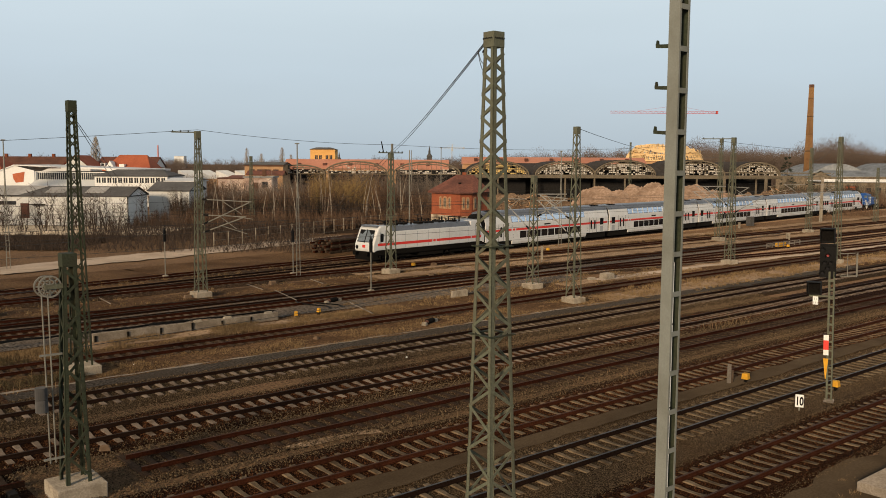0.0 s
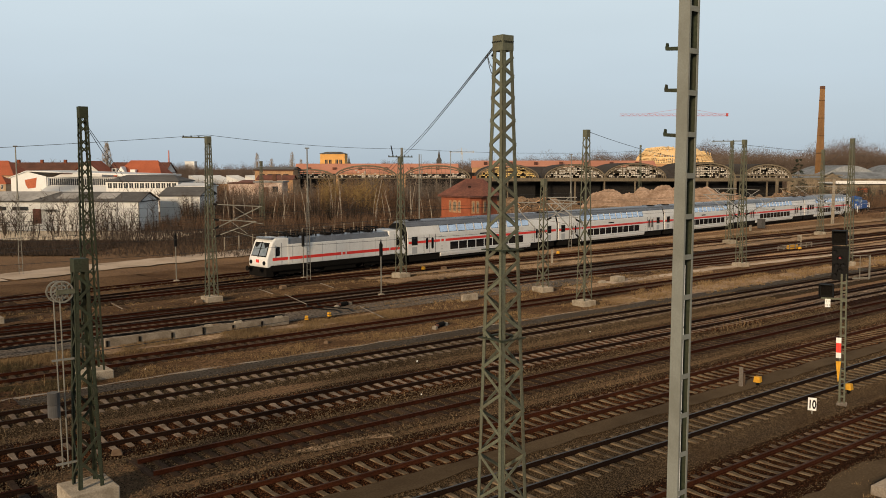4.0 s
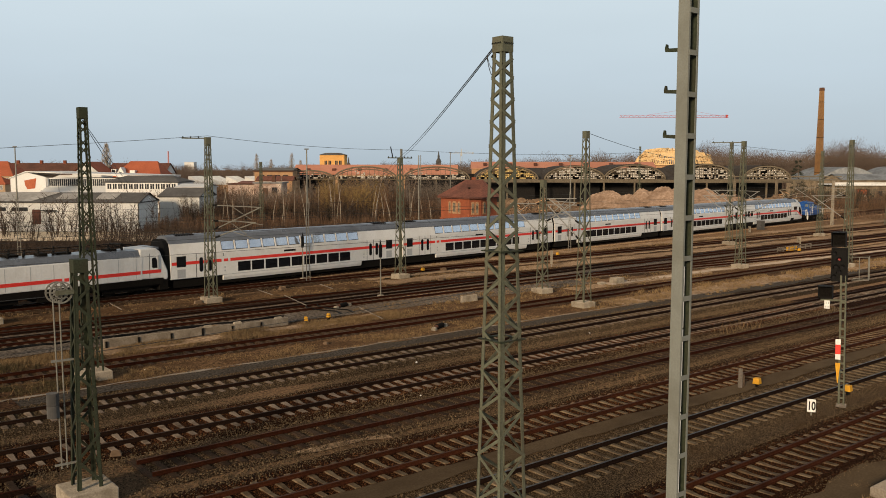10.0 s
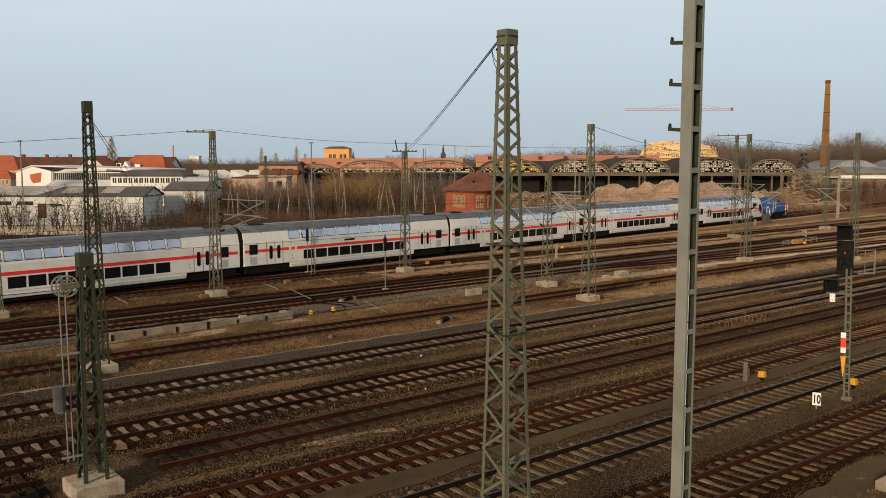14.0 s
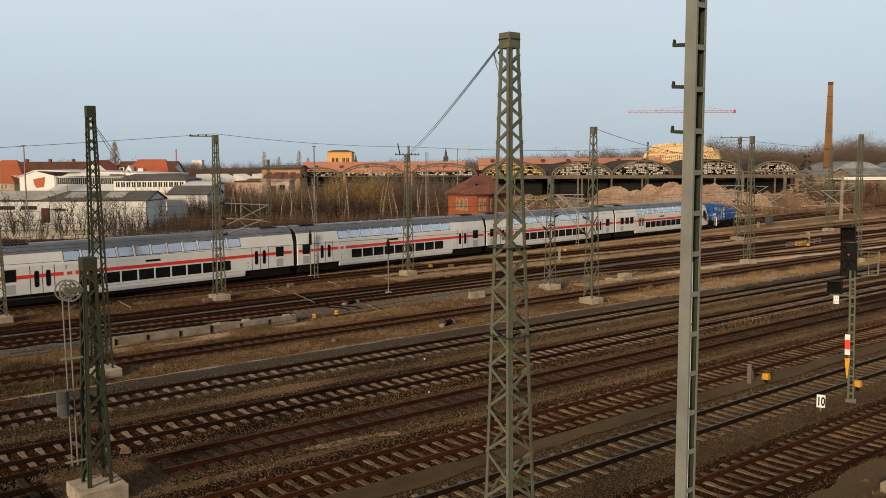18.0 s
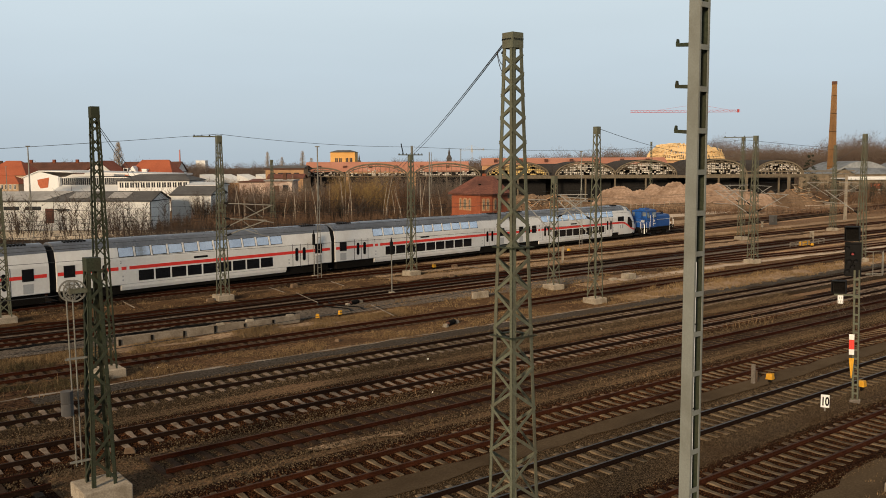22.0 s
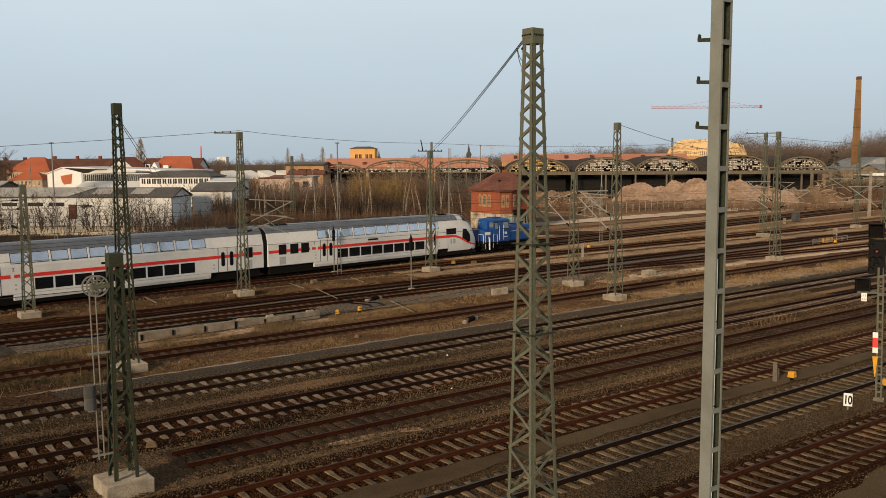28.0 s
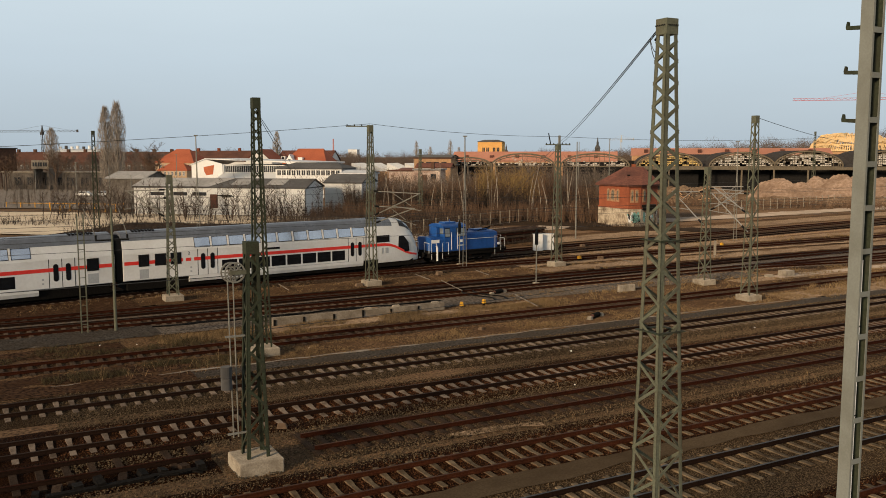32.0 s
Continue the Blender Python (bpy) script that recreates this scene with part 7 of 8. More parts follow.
thicket("bush_thicket", far(0, 0), -290, -170, 296, 330, 5.0, 9.5, 1500, TWIG_GREY, "bare trees before the terrace", 0.16, 16)
woods(far(0, 0), 112, 250, 395, 450, 15.5, 21.5, 860, 330, HAZE_WOOD, "brown leafless woods behind the chimney", 61, 0.085)
woods(far(0, 0), 135, 380, 455, 540, 20.0, 25.5, 760, 260, HAZE_WOOD, "leafless woods on the horizon", 62, 0.10)
woods(far(0, 0), -40, 40, 455, 560, 12.5, 16.5, 300, 240, HAZE_WOOD, "brown leafless woods beyond the long roofs", 63, 0.11)
woods(far(0, 0), 40, 150, 455, 560, 16.5, 20.5, 400, 260, HAZE_WOOD, "taller brown woods beyond the long roofs", 67, 0.11)
woods(far(0, 0), -165, -40, 430, 540, 10.5, 13.6, 460, 180, HAZE_WOOD, "low leafless woods beyond the workshops", 66, 0.11)
woods(far(0, 0), -420, -165, 480, 560, 11, 15.5, 420, 120, HAZE_WOOD, "far leafless woods beyond the terrace", 64, 0.13)
woods(far(0, 0), -700, 700, 900, 1000, 12, 17, 700, 60, HAZE_WOOD, "distant belt of woods on the horizon", 65, 0.3)
# ---- channel-section mast beside the bridge ----
cm = thing("channel_mast", pose(12.742, 9.009, 0), "pale grey steel mast of two channels joined by batten plates", "mast")
for sx in (-1, 1):
    prof = [(0.145, -0.112), (0.145, 0.112), (0.093, 0.112), (0.093, 0.102), (0.133, 0.102), (0.133, -0.102), (0.093, -0.102), (0.093, -0.112)]
    part("channel", Geo().prism_z([(x * sx, y * sx) for x, y in prof], 0, 15), MAST_GREY, cm, "weathered pale steel channel", bevel=0.004)
    # added dark sheet: the shade inside the slot put into colour
    part("inner_web", Geo().box(min(0.1325 * sx, 0.127 * sx), max(0.1325 * sx, 0.127 * sx), -0.1015, 0.1015, 0.02, 14.98), MAST_DARK, cm, "dark sheet in the channel, standing in for the slot's shade")
bat = [Geo().box(-0.125, 0.125, min(0.1125 * s, 0.120 * s), max(0.1125 * s, 0.120 * s), -0.045, 0.045).mesh("batten", MAST_GREY) for s in (-1, 1)]
for k in range(21):
    for b in bat:
        part("batten", b, MAST_GREY, cm, at=pose(0, 0, 0.396 + 0.704 * k))
for z in (10.95, 11.72, 12.43):
    part("hook", Geo().prism([(0.105, z - 0.04), (0.105, z + 0.025), (0.345, z + 0.04), (0.352, z + 0.105), (0.372, z + 0.115), (0.392, z + 0.035), (0.385, z - 0.015)], -0.12, -0.07), MAST_DARK, cm, "dark steel cable hook")
part("conduit", Geo().tube((-0.068, -0.085, 0.3), (-0.068, -0.085, 8.7), 0.018, n=8), WHITE, cm, "pale cable conduit")
for z in (1.6, 3.1, 4.6, 6.1, 7.6):
    part("clip", Geo().box(-0.09, -0.045, -0.108, -0.06, z, z + 0.025), BLACK, cm)
part("foundation", Geo().box(-0.8, 0.8, -0.8, 0.8, -0.3, 0.4), CONCRETE, cm, "concrete foundation", bevel=0.04)

# ---- platforms, wheels and arms on the lattice masts ----
for z, e in ((8.6, 0.34), (6.65, 0.36)):
    h = 0.92 / 2 - (0.92 - 0.285) / 2 * z / 13.2 + 0.02
    part("collar_plate", Geo().box(-h - 0.06, h + 0.06, -h - 0.05, -h + 0.05, z, z + 0.025).box(-h - 0.06, h + 0.06, h - 0.05, h + 0.05, z, z + 0.025)
         .box(-h - 0.05, -h + 0.05, -h, h, z, z + 0.025).box(h - 0.05, h + 0.05, -h, h, z, z + 0.025), MAST_DARK, M_MID, "dark flat collar")
for i in range(6):
    for y, sy in ((-0.187, -1), (0.187, 1)):
        part("bolt", Geo().tube((-0.13 + 0.05 * i, y, 13.05), (-0.13 + 0.05 * i, y + 0.012 * sy, 13.05), 0.014, n=6), BLACK, M_MID)
    part("bolt", Geo().tube((-0.187, -0.13 + 0.05 * i, 13.05), (-0.199, -0.13 + 0.05 * i, 13.05), 0.014, n=6), BLACK, M_MID)
tw = part("tension_arm", Geo().box(-0.75, -0.2, -0.22, -0.17, 6.55, 6.69).box(-0.75, -0.2, -0.02, 0.03, 6.55, 6.69), MAST_GREEN, M_LEFT, "steel arm of the tensioning gear")
for y, r, dx in ((-0.14, 0.32, 0.0), (0.04, 0.31, -0.09)):
    c = (-0.58 + dx, y, 6.62)
    w = part("tension_wheel", Geo().ring(c, (0, 1, 0), r, 0.045, 24).ring(c, (0, 1, 0), r * 0.6, 0.03, 18).tube((c[0], y - 0.06, 6.62), (c[0], y + 0.06, 6.62), 0.09, n=12), GALV, M_LEFT, "spoked tensioning wheel")
    for k in range(8):
        a = math.pi * k / 4
        part("spoke", Geo().beam(c, (c[0] + r * math.cos(a), y, 6.62 + r * math.sin(a)), 0.03), GALV, w)
for x, top in ((-0.76, -0.83), (-0.60, -0.65)):
    part("guide_rod", Geo().tube((x, -0.14, 1.15), (top, -0.14, 6.4), 0.022, n=6), GALV, M_LEFT, "vertical guide rod")
for k in range(2):
    part("weight", Geo().tube((-0.95, -0.14, 2.8 + 0.39 * k), (-0.95, -0.14, 3.17 + 0.39 * k), 0.18, n=18), FELT, M_LEFT, "round tensioning weight")
for z in (1.25, 4.5):
    part("guide_bracket", Geo().box(-0.95, -0.3, -0.17, -0.11, z, z + 0.06), GALV, M_LEFT)


def cantilever(mast, ang, reach, z0, z1, paint=TUBE_PALE):
    """Tubular arm that holds the contact wire out from a mast; ang in degrees from +x."""
    c, s = math.cos(radians(ang)), math.sin(radians(ang))

    def P(r, z):
        return (r * c, r * s, z)
    a = part("cantilever", Geo().tube(P(0.3, z0), P(reach, z1), 0.045, n=6), paint, mast, "pale tubular bracket arm")
    part("top_tube", Geo().tube(P(0.25, z1 + 0.15), P(reach + 0.2, z1 + 0.05), 0.038, n=6), paint, a)
    part("strut", Geo().tube(P(reach * 0.45, z1 + 0.1), P(reach * 0.85, z1 - 0.9), 0.025, n=6), paint, a)
    part("register_arm", Geo().tube(P(reach * 0.5, z0 + (z1 - z0) * 0.45), P(reach + 0.3, z1 - 1.25), 0.025, n=6), paint, a)
    part("insulator", Geo().tube(P(0.45, z0 + (z1 - z0) * 0.04), P(0.85, z0 + (z1 - z0) * 0.15), 0.075, n=8), BLACK, a, "dark ribbed insulator")
    part("insulator", Geo().tube(P(0.35, z1 + 0.15), P(0.75, z1 + 0.14), 0.07, n=8), BLACK, a)
    return a


MASTS = sorted((o for o in bpy.data.objects if o.name.startswith("lattice_mast")), key=lambda o: o.matrix_basis.translation.x)


def mast_at(x, y):
    return min(MASTS, key=lambda o: (o.matrix_basis.translation.xy - Vector((x, y))).length)


for x, y, arms in ((28.1, 63.05, ((-62, 4.6, 5.6, 7.4), (-50, 3.6, 5.0, 6.2))), (49.0, 43.35, ((90, 3.8, 4.9, 7.5), (95, 3.4, 6.2, 8.0))), (51.9, 50.5, ((88, 3.9, 4.8, 7.3), (-88, 3.4, 6.0, 7.6))),
                   (81.3, 50.3, ((90, 4.6, 5.0, 7.4), (84, 3.6, 6.0, 8.0), (-90, 3.6, 5.4, 7.2))), (91.0, 43.7, ((90, 4.0, 5.0, 7.4),)), (105.6, 67.2, ((-90, 4.2, 5.0, 7.3), (90, 3.6, 5.0, 7.3))),
                   (130.0, 66.9, ((-90, 4.2, 5.0, 7.3), (90, 4.2, 5.0, 7.3))), (12.6, 63.3, ((150, 3.0, 6.0, 7.8), (110, 3.0, 5.6, 7.2)))):
    for ang, reach, z0, z1 in arms:
        cantilever(mast_at(x, y), ang, reach, z0, z1, GALV if x < 30 else TUBE_PALE)
for x, y, ang, ln, z in ((28.1, 63.05, 155, 1.9, 12.65), (81.3, 50.3, 125, 3.2, 13.1), (48.4, 65.8, 0, 1.4, 11.35), (48.4, 65.8, 180, 1.4, 11.35)):
    c, s = math.cos(radians(ang)), math.sin(radians(ang))
    arm = part("cross_arm", Geo().beam((0, 0, z), (ln * c, ln * s, z), 0.09), MAST_GREEN, mast_at(x, y))
    for k in (0.35, 0.65, 0.95):
        part("insulator", Geo().tube((ln * c * k, ln * s * k, z + 0.03), (ln * c * k, ln * s * k, z + 0.14), 0.05, n=8), BLACK, arm)
part("horn", Geo().beam((-0.7, 0.2, 11.4), (-0.95, 0.2, 12.4), 0.07), BLACK, mast_at(48.4, 65.8))
part("horn", Geo().beam((0.15, 0, 11.4), (0.15, 0, 12.2), 0.16), GALV, mast_at(48.4, 65.8))
lattice_mast(pose(15.5, 127.9, 0), 13.7, 0.8, 0.4, MAST_DARK, "dark green lattice mast at the edge of the yard", 15, True, foundation=0)
lattice_mast(pose(165, 72, 0), 10.0, 0.8, 0.36, MAST_GREEN, "distant lattice mast beside the running line", 12, True, foundation=0)


# ---- poles and lamps ----
def ladder_pole(m, h, label, rungs=True, lamp=False, w=0.34, paint=GALV):
    t = thing("ladder_pole" if rungs else "steel_pole", m, label, "pole", "slender yard poles")
    if rungs:
        top = h * 0.62 if h > 9 else h
        for s in (-1, 1):
            part("upright", Geo().beam((s * w / 2, 0, 0), (s * w / 2 * (0.4 if h > 9 else 1), 0, top), 0.06), paint, t)
        n = int(top / 0.55)
        for k in range(1, n):
            f = 1 - 0.6 * k / n if h > 9 else 1
            part("rung", Geo().beam((-w / 2 * f, 0, 0.55 * k), (w / 2 * f, 0, 0.55 * k), 0.035), paint, t)
        if h > 9:
            part("pole_top", Geo().tube((0, 0, top - 0.3), (0, 0, h), 0.08, 0.05, 8), paint, t)
    else:
        part("shaft", Geo().tube((0, 0, 0), (0, 0, h), 0.10, 0.06, 10), paint, t)
    if lamp:
        part("lamp_head", Geo().box(-0.2, 0.2, -0.1, 0.1, h - 0.05, h + 0.05), paint, t, "flat yard lamp head", bevel=0.03)
    return t


ladder_pole(pose(40.0, 68.6, 0, 0, 0, -20), 12.1, "slender grey lamp mast with ladder rungs", lamp=True)
ladder_pole(pose(20.9, 90.9, 0, 0, 0, -10), 12.4, "slender lamp mast with ladder rungs behind the tracks", lamp=True)
ladder_pole(pose(5.6, 53.7, 0, 0, 0, 5), 7.0, "narrow ladder mast beside the ballast shoulder", paint=MAST_GREEN)
pw = ladder_pole(pose(7.3, 53.6, 0), 7.4, "plain grey pole with a cross-arm", rungs=False, paint=MAST_GREEN)
part("cross_arm", Geo().box(-0.95, 0.95, -0.04, 0.04, 5.4, 5.48), BLACK, pw)
for x in (-0.9, 0.85):
    part("insulator", Geo().tube((x, 0, 5.48), (x, 0, 5.75), 0.06, n=8), BLACK, pw)
    part("stay", Geo().tube((x, 0, 5.7), (x * 1.1 - 0.5, 0.2, 7.3), 0.025, n=6), GALV, pw)
ladder_pole(pose(66.3, 86.2, 0), 12.0, "thin grey pole beside the service path", rungs=False)
ladder_pole(pose(103.7, 134.2, 0), 12.9, "distant grey pole behind the bushes", rungs=False)
ladder_pole(pose(91.9, 110.9, 0), 13.0, "distant grey lamp pole by the brick house", rungs=False, lamp=True)
ladder_pole(pose(81.2, 74.3, 0, 0, 0, -30), 12.0, "slender ladder lamp mast beyond the tracks", lamp=True)
for d, r, h in ((150, -101, 9.0), (150, -94, 8.0), (165, -88, 10.5), (135, -80.5, 7.0), (205, -150, 9.0)):
    m = far(d, r)
    ladder_pole(m, h, "thin yard lamp pole on the paving", rungs=False, lamp=h > 8.5)
wp = thing("concrete_post", pose(156, 78.0, 0), "plain white concrete post beside the tracks", "post")
part("shaft", Geo().frustum(-0.22, 0.22, -0.22, 0.22, 0, 8.2, 0.04, 0.04), CONCRETE, wp)


# ---- signals ----
def shunt_signal(x, y, h, label):
    t = thing("shunting_signal", pose(x, y, 0), label, "signal", "shunting signals")
    part("post", Geo().tube((0, 0, 0), (0, 0, h - 1.4), 0.05, 0.045, 8), GALV, t)
    hd = part("signal_head", Geo().box(-0.11, 0.11, -0.11, 0.11, h - 1.4, h - 0.35), BLACK, t, "tall narrow black lamp case", bevel=0.03)
    part("finial", Geo().tube((0, 0, h - 0.35), (0, 0, h), 0.09, 0.02, 8), BLACK, hd)
    part("base", Geo().box(-0.2, 0.2, -0.2, 0.2, -0.1, 0.15), CONCRETE, t)


shunt_signal(40.0, 57.1, 4.6, "slim shunting signal on a pale post")
shunt_signal(30.5, 76.0, 4.6, "slim shunting signal beside the service track")
shunt_signal(40.6, 70.6, 4.4, "slim shunting signal behind the running line")

sg = thing("main_signal", pose(37.03, 17.75, 0, -1.2, -0.72, 20), "tall railway signal with black lamp board showing red", "signal")
for y in (-0.1, 0.1):
    part("post_channel", Geo().box(-0.07, 0.07, y - (0.03 if y < 0 else 0.05), y + 0.03, 0.1, 5.8), MAST_GREEN, sg)
for k in range(14):
    part("post_batten", Geo().box(-0.080, -0.071, -0.13, 0.13, 0.35 + 0.385 * k, 0.44 + 0.385 * k), MAST_GREEN, sg)
hd = part("lamp_board", Geo().box(-0.04, 0.10, -0.16, 0.50, 5.52, 7.00), BLACK, sg, "black signal lamp board", bevel=0.03)
part("rim", Geo().box(-0.10, -0.041, -0.15, -0.11, 5.56, 6.96).box(-0.10, -0.041, 0.45, 0.49, 5.56, 6.96).box(-0.10, -0.041, -0.11, 0.45, 6.92, 6.96), BLACK, hd)
uc = part("upper_case", Geo().box(0.0, 0.14, -0.10, 0.48, 7.04, 7.70), BLACK, sg, "black number indicator case", bevel=0.02)
part("hood", Geo().box(-0.36, -0.001, -0.10, 0.48, 7.66, 7.69).box(-0.36, -0.001, -0.10, -0.07, 7.10, 7.66).box(-0.36, -0.001, 0.45, 0.48, 7.10, 7.66), BLACK, uc, "deep black hood round the display")
part("display", Geo().box(-0.012, -0.001, -0.05, 0.43, 7.12, 7.62), UNDER, uc, "dull grey unlit display")


def lamp_hood(y, z, r=0.10, ln=0.26):
    """An open half-round hood over one lamp."""
    g, n = Geo(), 9
    for x, k in ((-0.041, 1.0), (-0.041 - ln, 1.08)):
        g.v += [(x, y + r * k * math.cos(math.pi * (i / n * 1.3 - 0.15)), z + r * k * math.sin(math.pi * (i / n * 1.3 - 0.15))) for i in range(n + 1)]
        g.v += [(x, y + (r - 0.012) * k * math.cos(math.pi * (i / n * 1.3 - 0.15)), z + (r - 0.012) * k * math.sin(math.pi * (i / n * 1.3 - 0.15))) for i in range(n + 1)]
    m = n + 1
    for i in range(n):
        g.f += [(i, i + 1, 2 * m + i + 1, 2 * m + i), (m + i + 1, m + i, 3 * m + i, 3 * m + i + 1), (2 * m + i, 2 * m + i + 1, 3 * m + i + 1, 3 * m + i)]
    return g


LENS = material("unlit dark signal lens", (0.012, 0.012, 0.014), (0.02, 0.02, 0.022), 0.15, fine=6)
for y, z in ((0.38, 6.76), (0.17, 6.50), (0.05, 6.18), (0.30, 6.18), (0.17, 5.95), (0.38, 5.74)):
    part("lamp_hood", lamp_hood(y, z), BLACK, hd)
    if (y, z) != (0.17, 6.50):
        part("lens", Geo().tube((-0.041, y, z), (-0.056, y, z), 0.085, n=14), LENS, hd)
GLOW = bpy.data.materials.new("red signal lens")
GLOW.use_nodes = True
GLOW.node_tree.nodes["Principled BSDF"].inputs["Base Color"].default_value = (0.22, 0.01, 0.01, 1)
GLOW.node_tree.nodes["Principled BSDF"].inputs["Emission Color"].default_value = (1, 0.03, 0.05, 1)
GLOW.node_tree.nodes["Principled BSDF"].inputs["Emission Strength"].default_value = 0.03
part("red_lens", Geo().tube((-0.041, 0.17, 6.50), (-0.07, 0.17, 6.50), 0.055, n=14), GLOW, hd, "dimly glowing red lamp")
part("service_basket", Geo().line([(0.12, -0.3, 5.6), (0.12, -0.95, 5.6), (0.12, -0.95, 6.6), (0.12, -0.3, 6.6)], 0.02, 6).line([(0.6, -0.95, 5.6), (0.6, -0.95, 6.6)], 0.02, 6).line([(0.12, -0.95, 5.6), (0.6, -0.95, 5.6), (0.6, -0.3, 5.6)], 0.02, 6).line([(0.12, -0.6, 5.6), (0.12, -0.6, 6.6)], 0.015, 6), GALV, sg, "galvanised service railing")
lc = part("lower_case", Geo().box(0.0, 0.12, 0.40, 0.98, 4.74, 5.34), BLACK, sg, "lower black indicator case", bevel=0.02)
part("hood", Geo().box(-0.30, -0.001, 0.40, 0.98, 5.30, 5.33).box(-0.30, -0.001, 0.40, 0.43, 4.80, 5.30).box(-0.30, -0.001, 0.95, 0.98, 4.80, 5.30), BLACK, lc)
part("display", Geo().box(-0.012, -0.001, 0.46, 0.92, 4.82, 5.26), UNDER, lc)
part("case_bracket", Geo().box(-0.05, 0.05, -0.1, 0.9, 4.66, 4.73), MAST_GREEN, sg)
pl = part("number_plate", Geo().box(-0.08, -0.06, 0.52, 0.74, 4.32, 4.68), WHITE, sg)
for z, y in ((4.53, 0.56), (4.53, 0.65), (4.36, 0.54), (4.36, 0.61), (4.36, 0.68)):
    part("plate_bar", Geo().box(-0.086, -0.079, y, y + 0.03, z, z + 0.09), GREY_PAINT, pl)
part("mast_plate_white", Geo().box(-0.10, -0.08, 0.05, 0.26, 2.1, 3.0), WHITE, sg, "white mast plate")
part("mast_plate_red", Geo().box(-0.106, -0.099, 0.05, 0.26, 2.34, 2.76), RED, sg, "red field of the mast plate")
part("yellow_pennant", Geo().hexa([(-0.1, 0.14, 1.05), (-0.1, 0.17, 1.05), (-0.08, 0.17, 1.05), (-0.08, 0.14, 1.05), (-0.1, 0.05, 1.95), (-0.1, 0.26, 1.95), (-0.08, 0.26, 1.95), (-0.08, 0.05, 1.95)]), YELLOW, sg, "yellow pointed plate")
part("footing", Geo().box(-0.2, 0.2, -0.2, 0.2, -0.15, 0.10), CONCRETE_DARK, sg, "dirty concrete foot", bevel=0.02)


def cable_box(x, y, label="yellow trackside cable box on a stub post", w=0.33, group="yellow cable boxes"):
    t = thing("cable_box", pose(x, y, 0, 0, 0, rnd(-15, 15)), label, "box", group)
    part("stub", Geo().box(-0.09, -0.03, -0.05, 0.05, -0.05, 0.20).box(0.03, 0.09, -0.05, 0.05, -0.05, 0.20), UNDER, t)
    part("box_case", Geo().frustum(-w / 2, w / 2, -w / 2, w / 2, 0.18, 0.46, 0.03, 0.03), YELLOW, t, bevel=0.02)
    part("cable", Geo().line([(0.1, 0, 0.2), (0.35, 0.1, 0.05), (0.9, 0.2, 0.03)], 0.02, 5), BLACK, t)


random.seed(5)
for x, y in ((39.2, 18.5), (37.2, 21.9), (52.8, 68.0), (75.0, 70.5), (102.6, 55.3)):
    cable_box(x, y)
for x, y in ((31.0, 50.5), (29.1, 50.3)):
    cable_box(x, y, "small yellow cable box by the edging wall", 0.24)
for x, y in ((55.3, 67.8), (35.7, 65.6), (61.0, 78.0)):
    t = thing("point_motor", pose(x, y, 0, 0, 0, rnd(-10, 10)), "grey trackside point machine", "box", "point machines")
    part("motor_case", Geo().frustum(-0.32, 0.32, -0.2, 0.2, 0, 0.3, 0.06, 0.05), RUBBLE, t, bevel=0.03)
    part("rod", Geo().tube((0.4, 0, 0.15), (1.6, 0.3, 0.12), 0.03, n=6), UNDER, t)
pm = thing("marker_post", pose(36.4, 22.3, 0), "short weathered concrete marker post", "post")
part("shaft", Geo().frustum(-0.075, 0.075, -0.075, 0.075, -0.1, 0.95, 0.01, 0.01), CONCRETE_DARK, pm)
part("shaft", Geo().frustum(0.16, 0.30, -0.06, 0.06, -0.1, 0.62, 0.01, 0.01), TIE_WOOD, pm)

st = thing("speed_sign", pose(34.67, 17.87, 0, 0, 0, -62), "white speed board with a black number ten", "sign")
part("stake", Geo().box(-0.03, 0.03, 0.02, 0.06, -0.1, 0.3), GALV, st)
part("board", Geo().box(-0.17, 0.17, -0.015, 0.015, 0.15, 0.70), WHITE, st, "white enamelled board", bevel=0.01)
part("border", Geo().box(-0.18, 0.18, 0.0, 0.012, 0.14, 0.71), BLACK, st)
c = bpy.data.curves.new("digit", "FONT")
c.body, c.size, c.extrude, c.align_x, c.offset = "10", 0.50, 0.003, "CENTER", 0.016
c.materials.append(BLACK)
tx = new("digit", c)
tx.parent = st
tx.matrix_basis = pose(0, -0.019, 0.25, 90, 0, 0) @ Matrix.Diagonal((0.64, 1, 1, 1))


# ---- cabinets, blocks, stacks ----
def cabinet(m, w, dep, h, mat, label):
    t = thing("trackside_cabinet", m, label, "cabinet", "trackside cabinets")
    part("case", Geo().box(-w / 2, w / 2, -dep / 2, dep / 2, 0.0, h), mat, t, bevel=0.02)
    part("lid", Geo().box(-w / 2 - 0.04, w / 2 + 0.04, -dep / 2 - 0.04, dep / 2 + 0.04, h, h + 0.07), mat, t)
    for s in (-1, 1):
        d = part("door", Geo().box(s * w / 4 - w / 4 + 0.03, s * w / 4 + w / 4 - 0.03, -dep / 2 - 0.015, -dep / 2, 0.12, h - 0.08), mat, t)
        part("handle", Geo().box(s * 0.06 - 0.015, s * 0.06 + 0.015, -dep / 2 - 0.04, -dep / 2 - 0.014, h * 0.45, h * 0.6), BLACK, d)


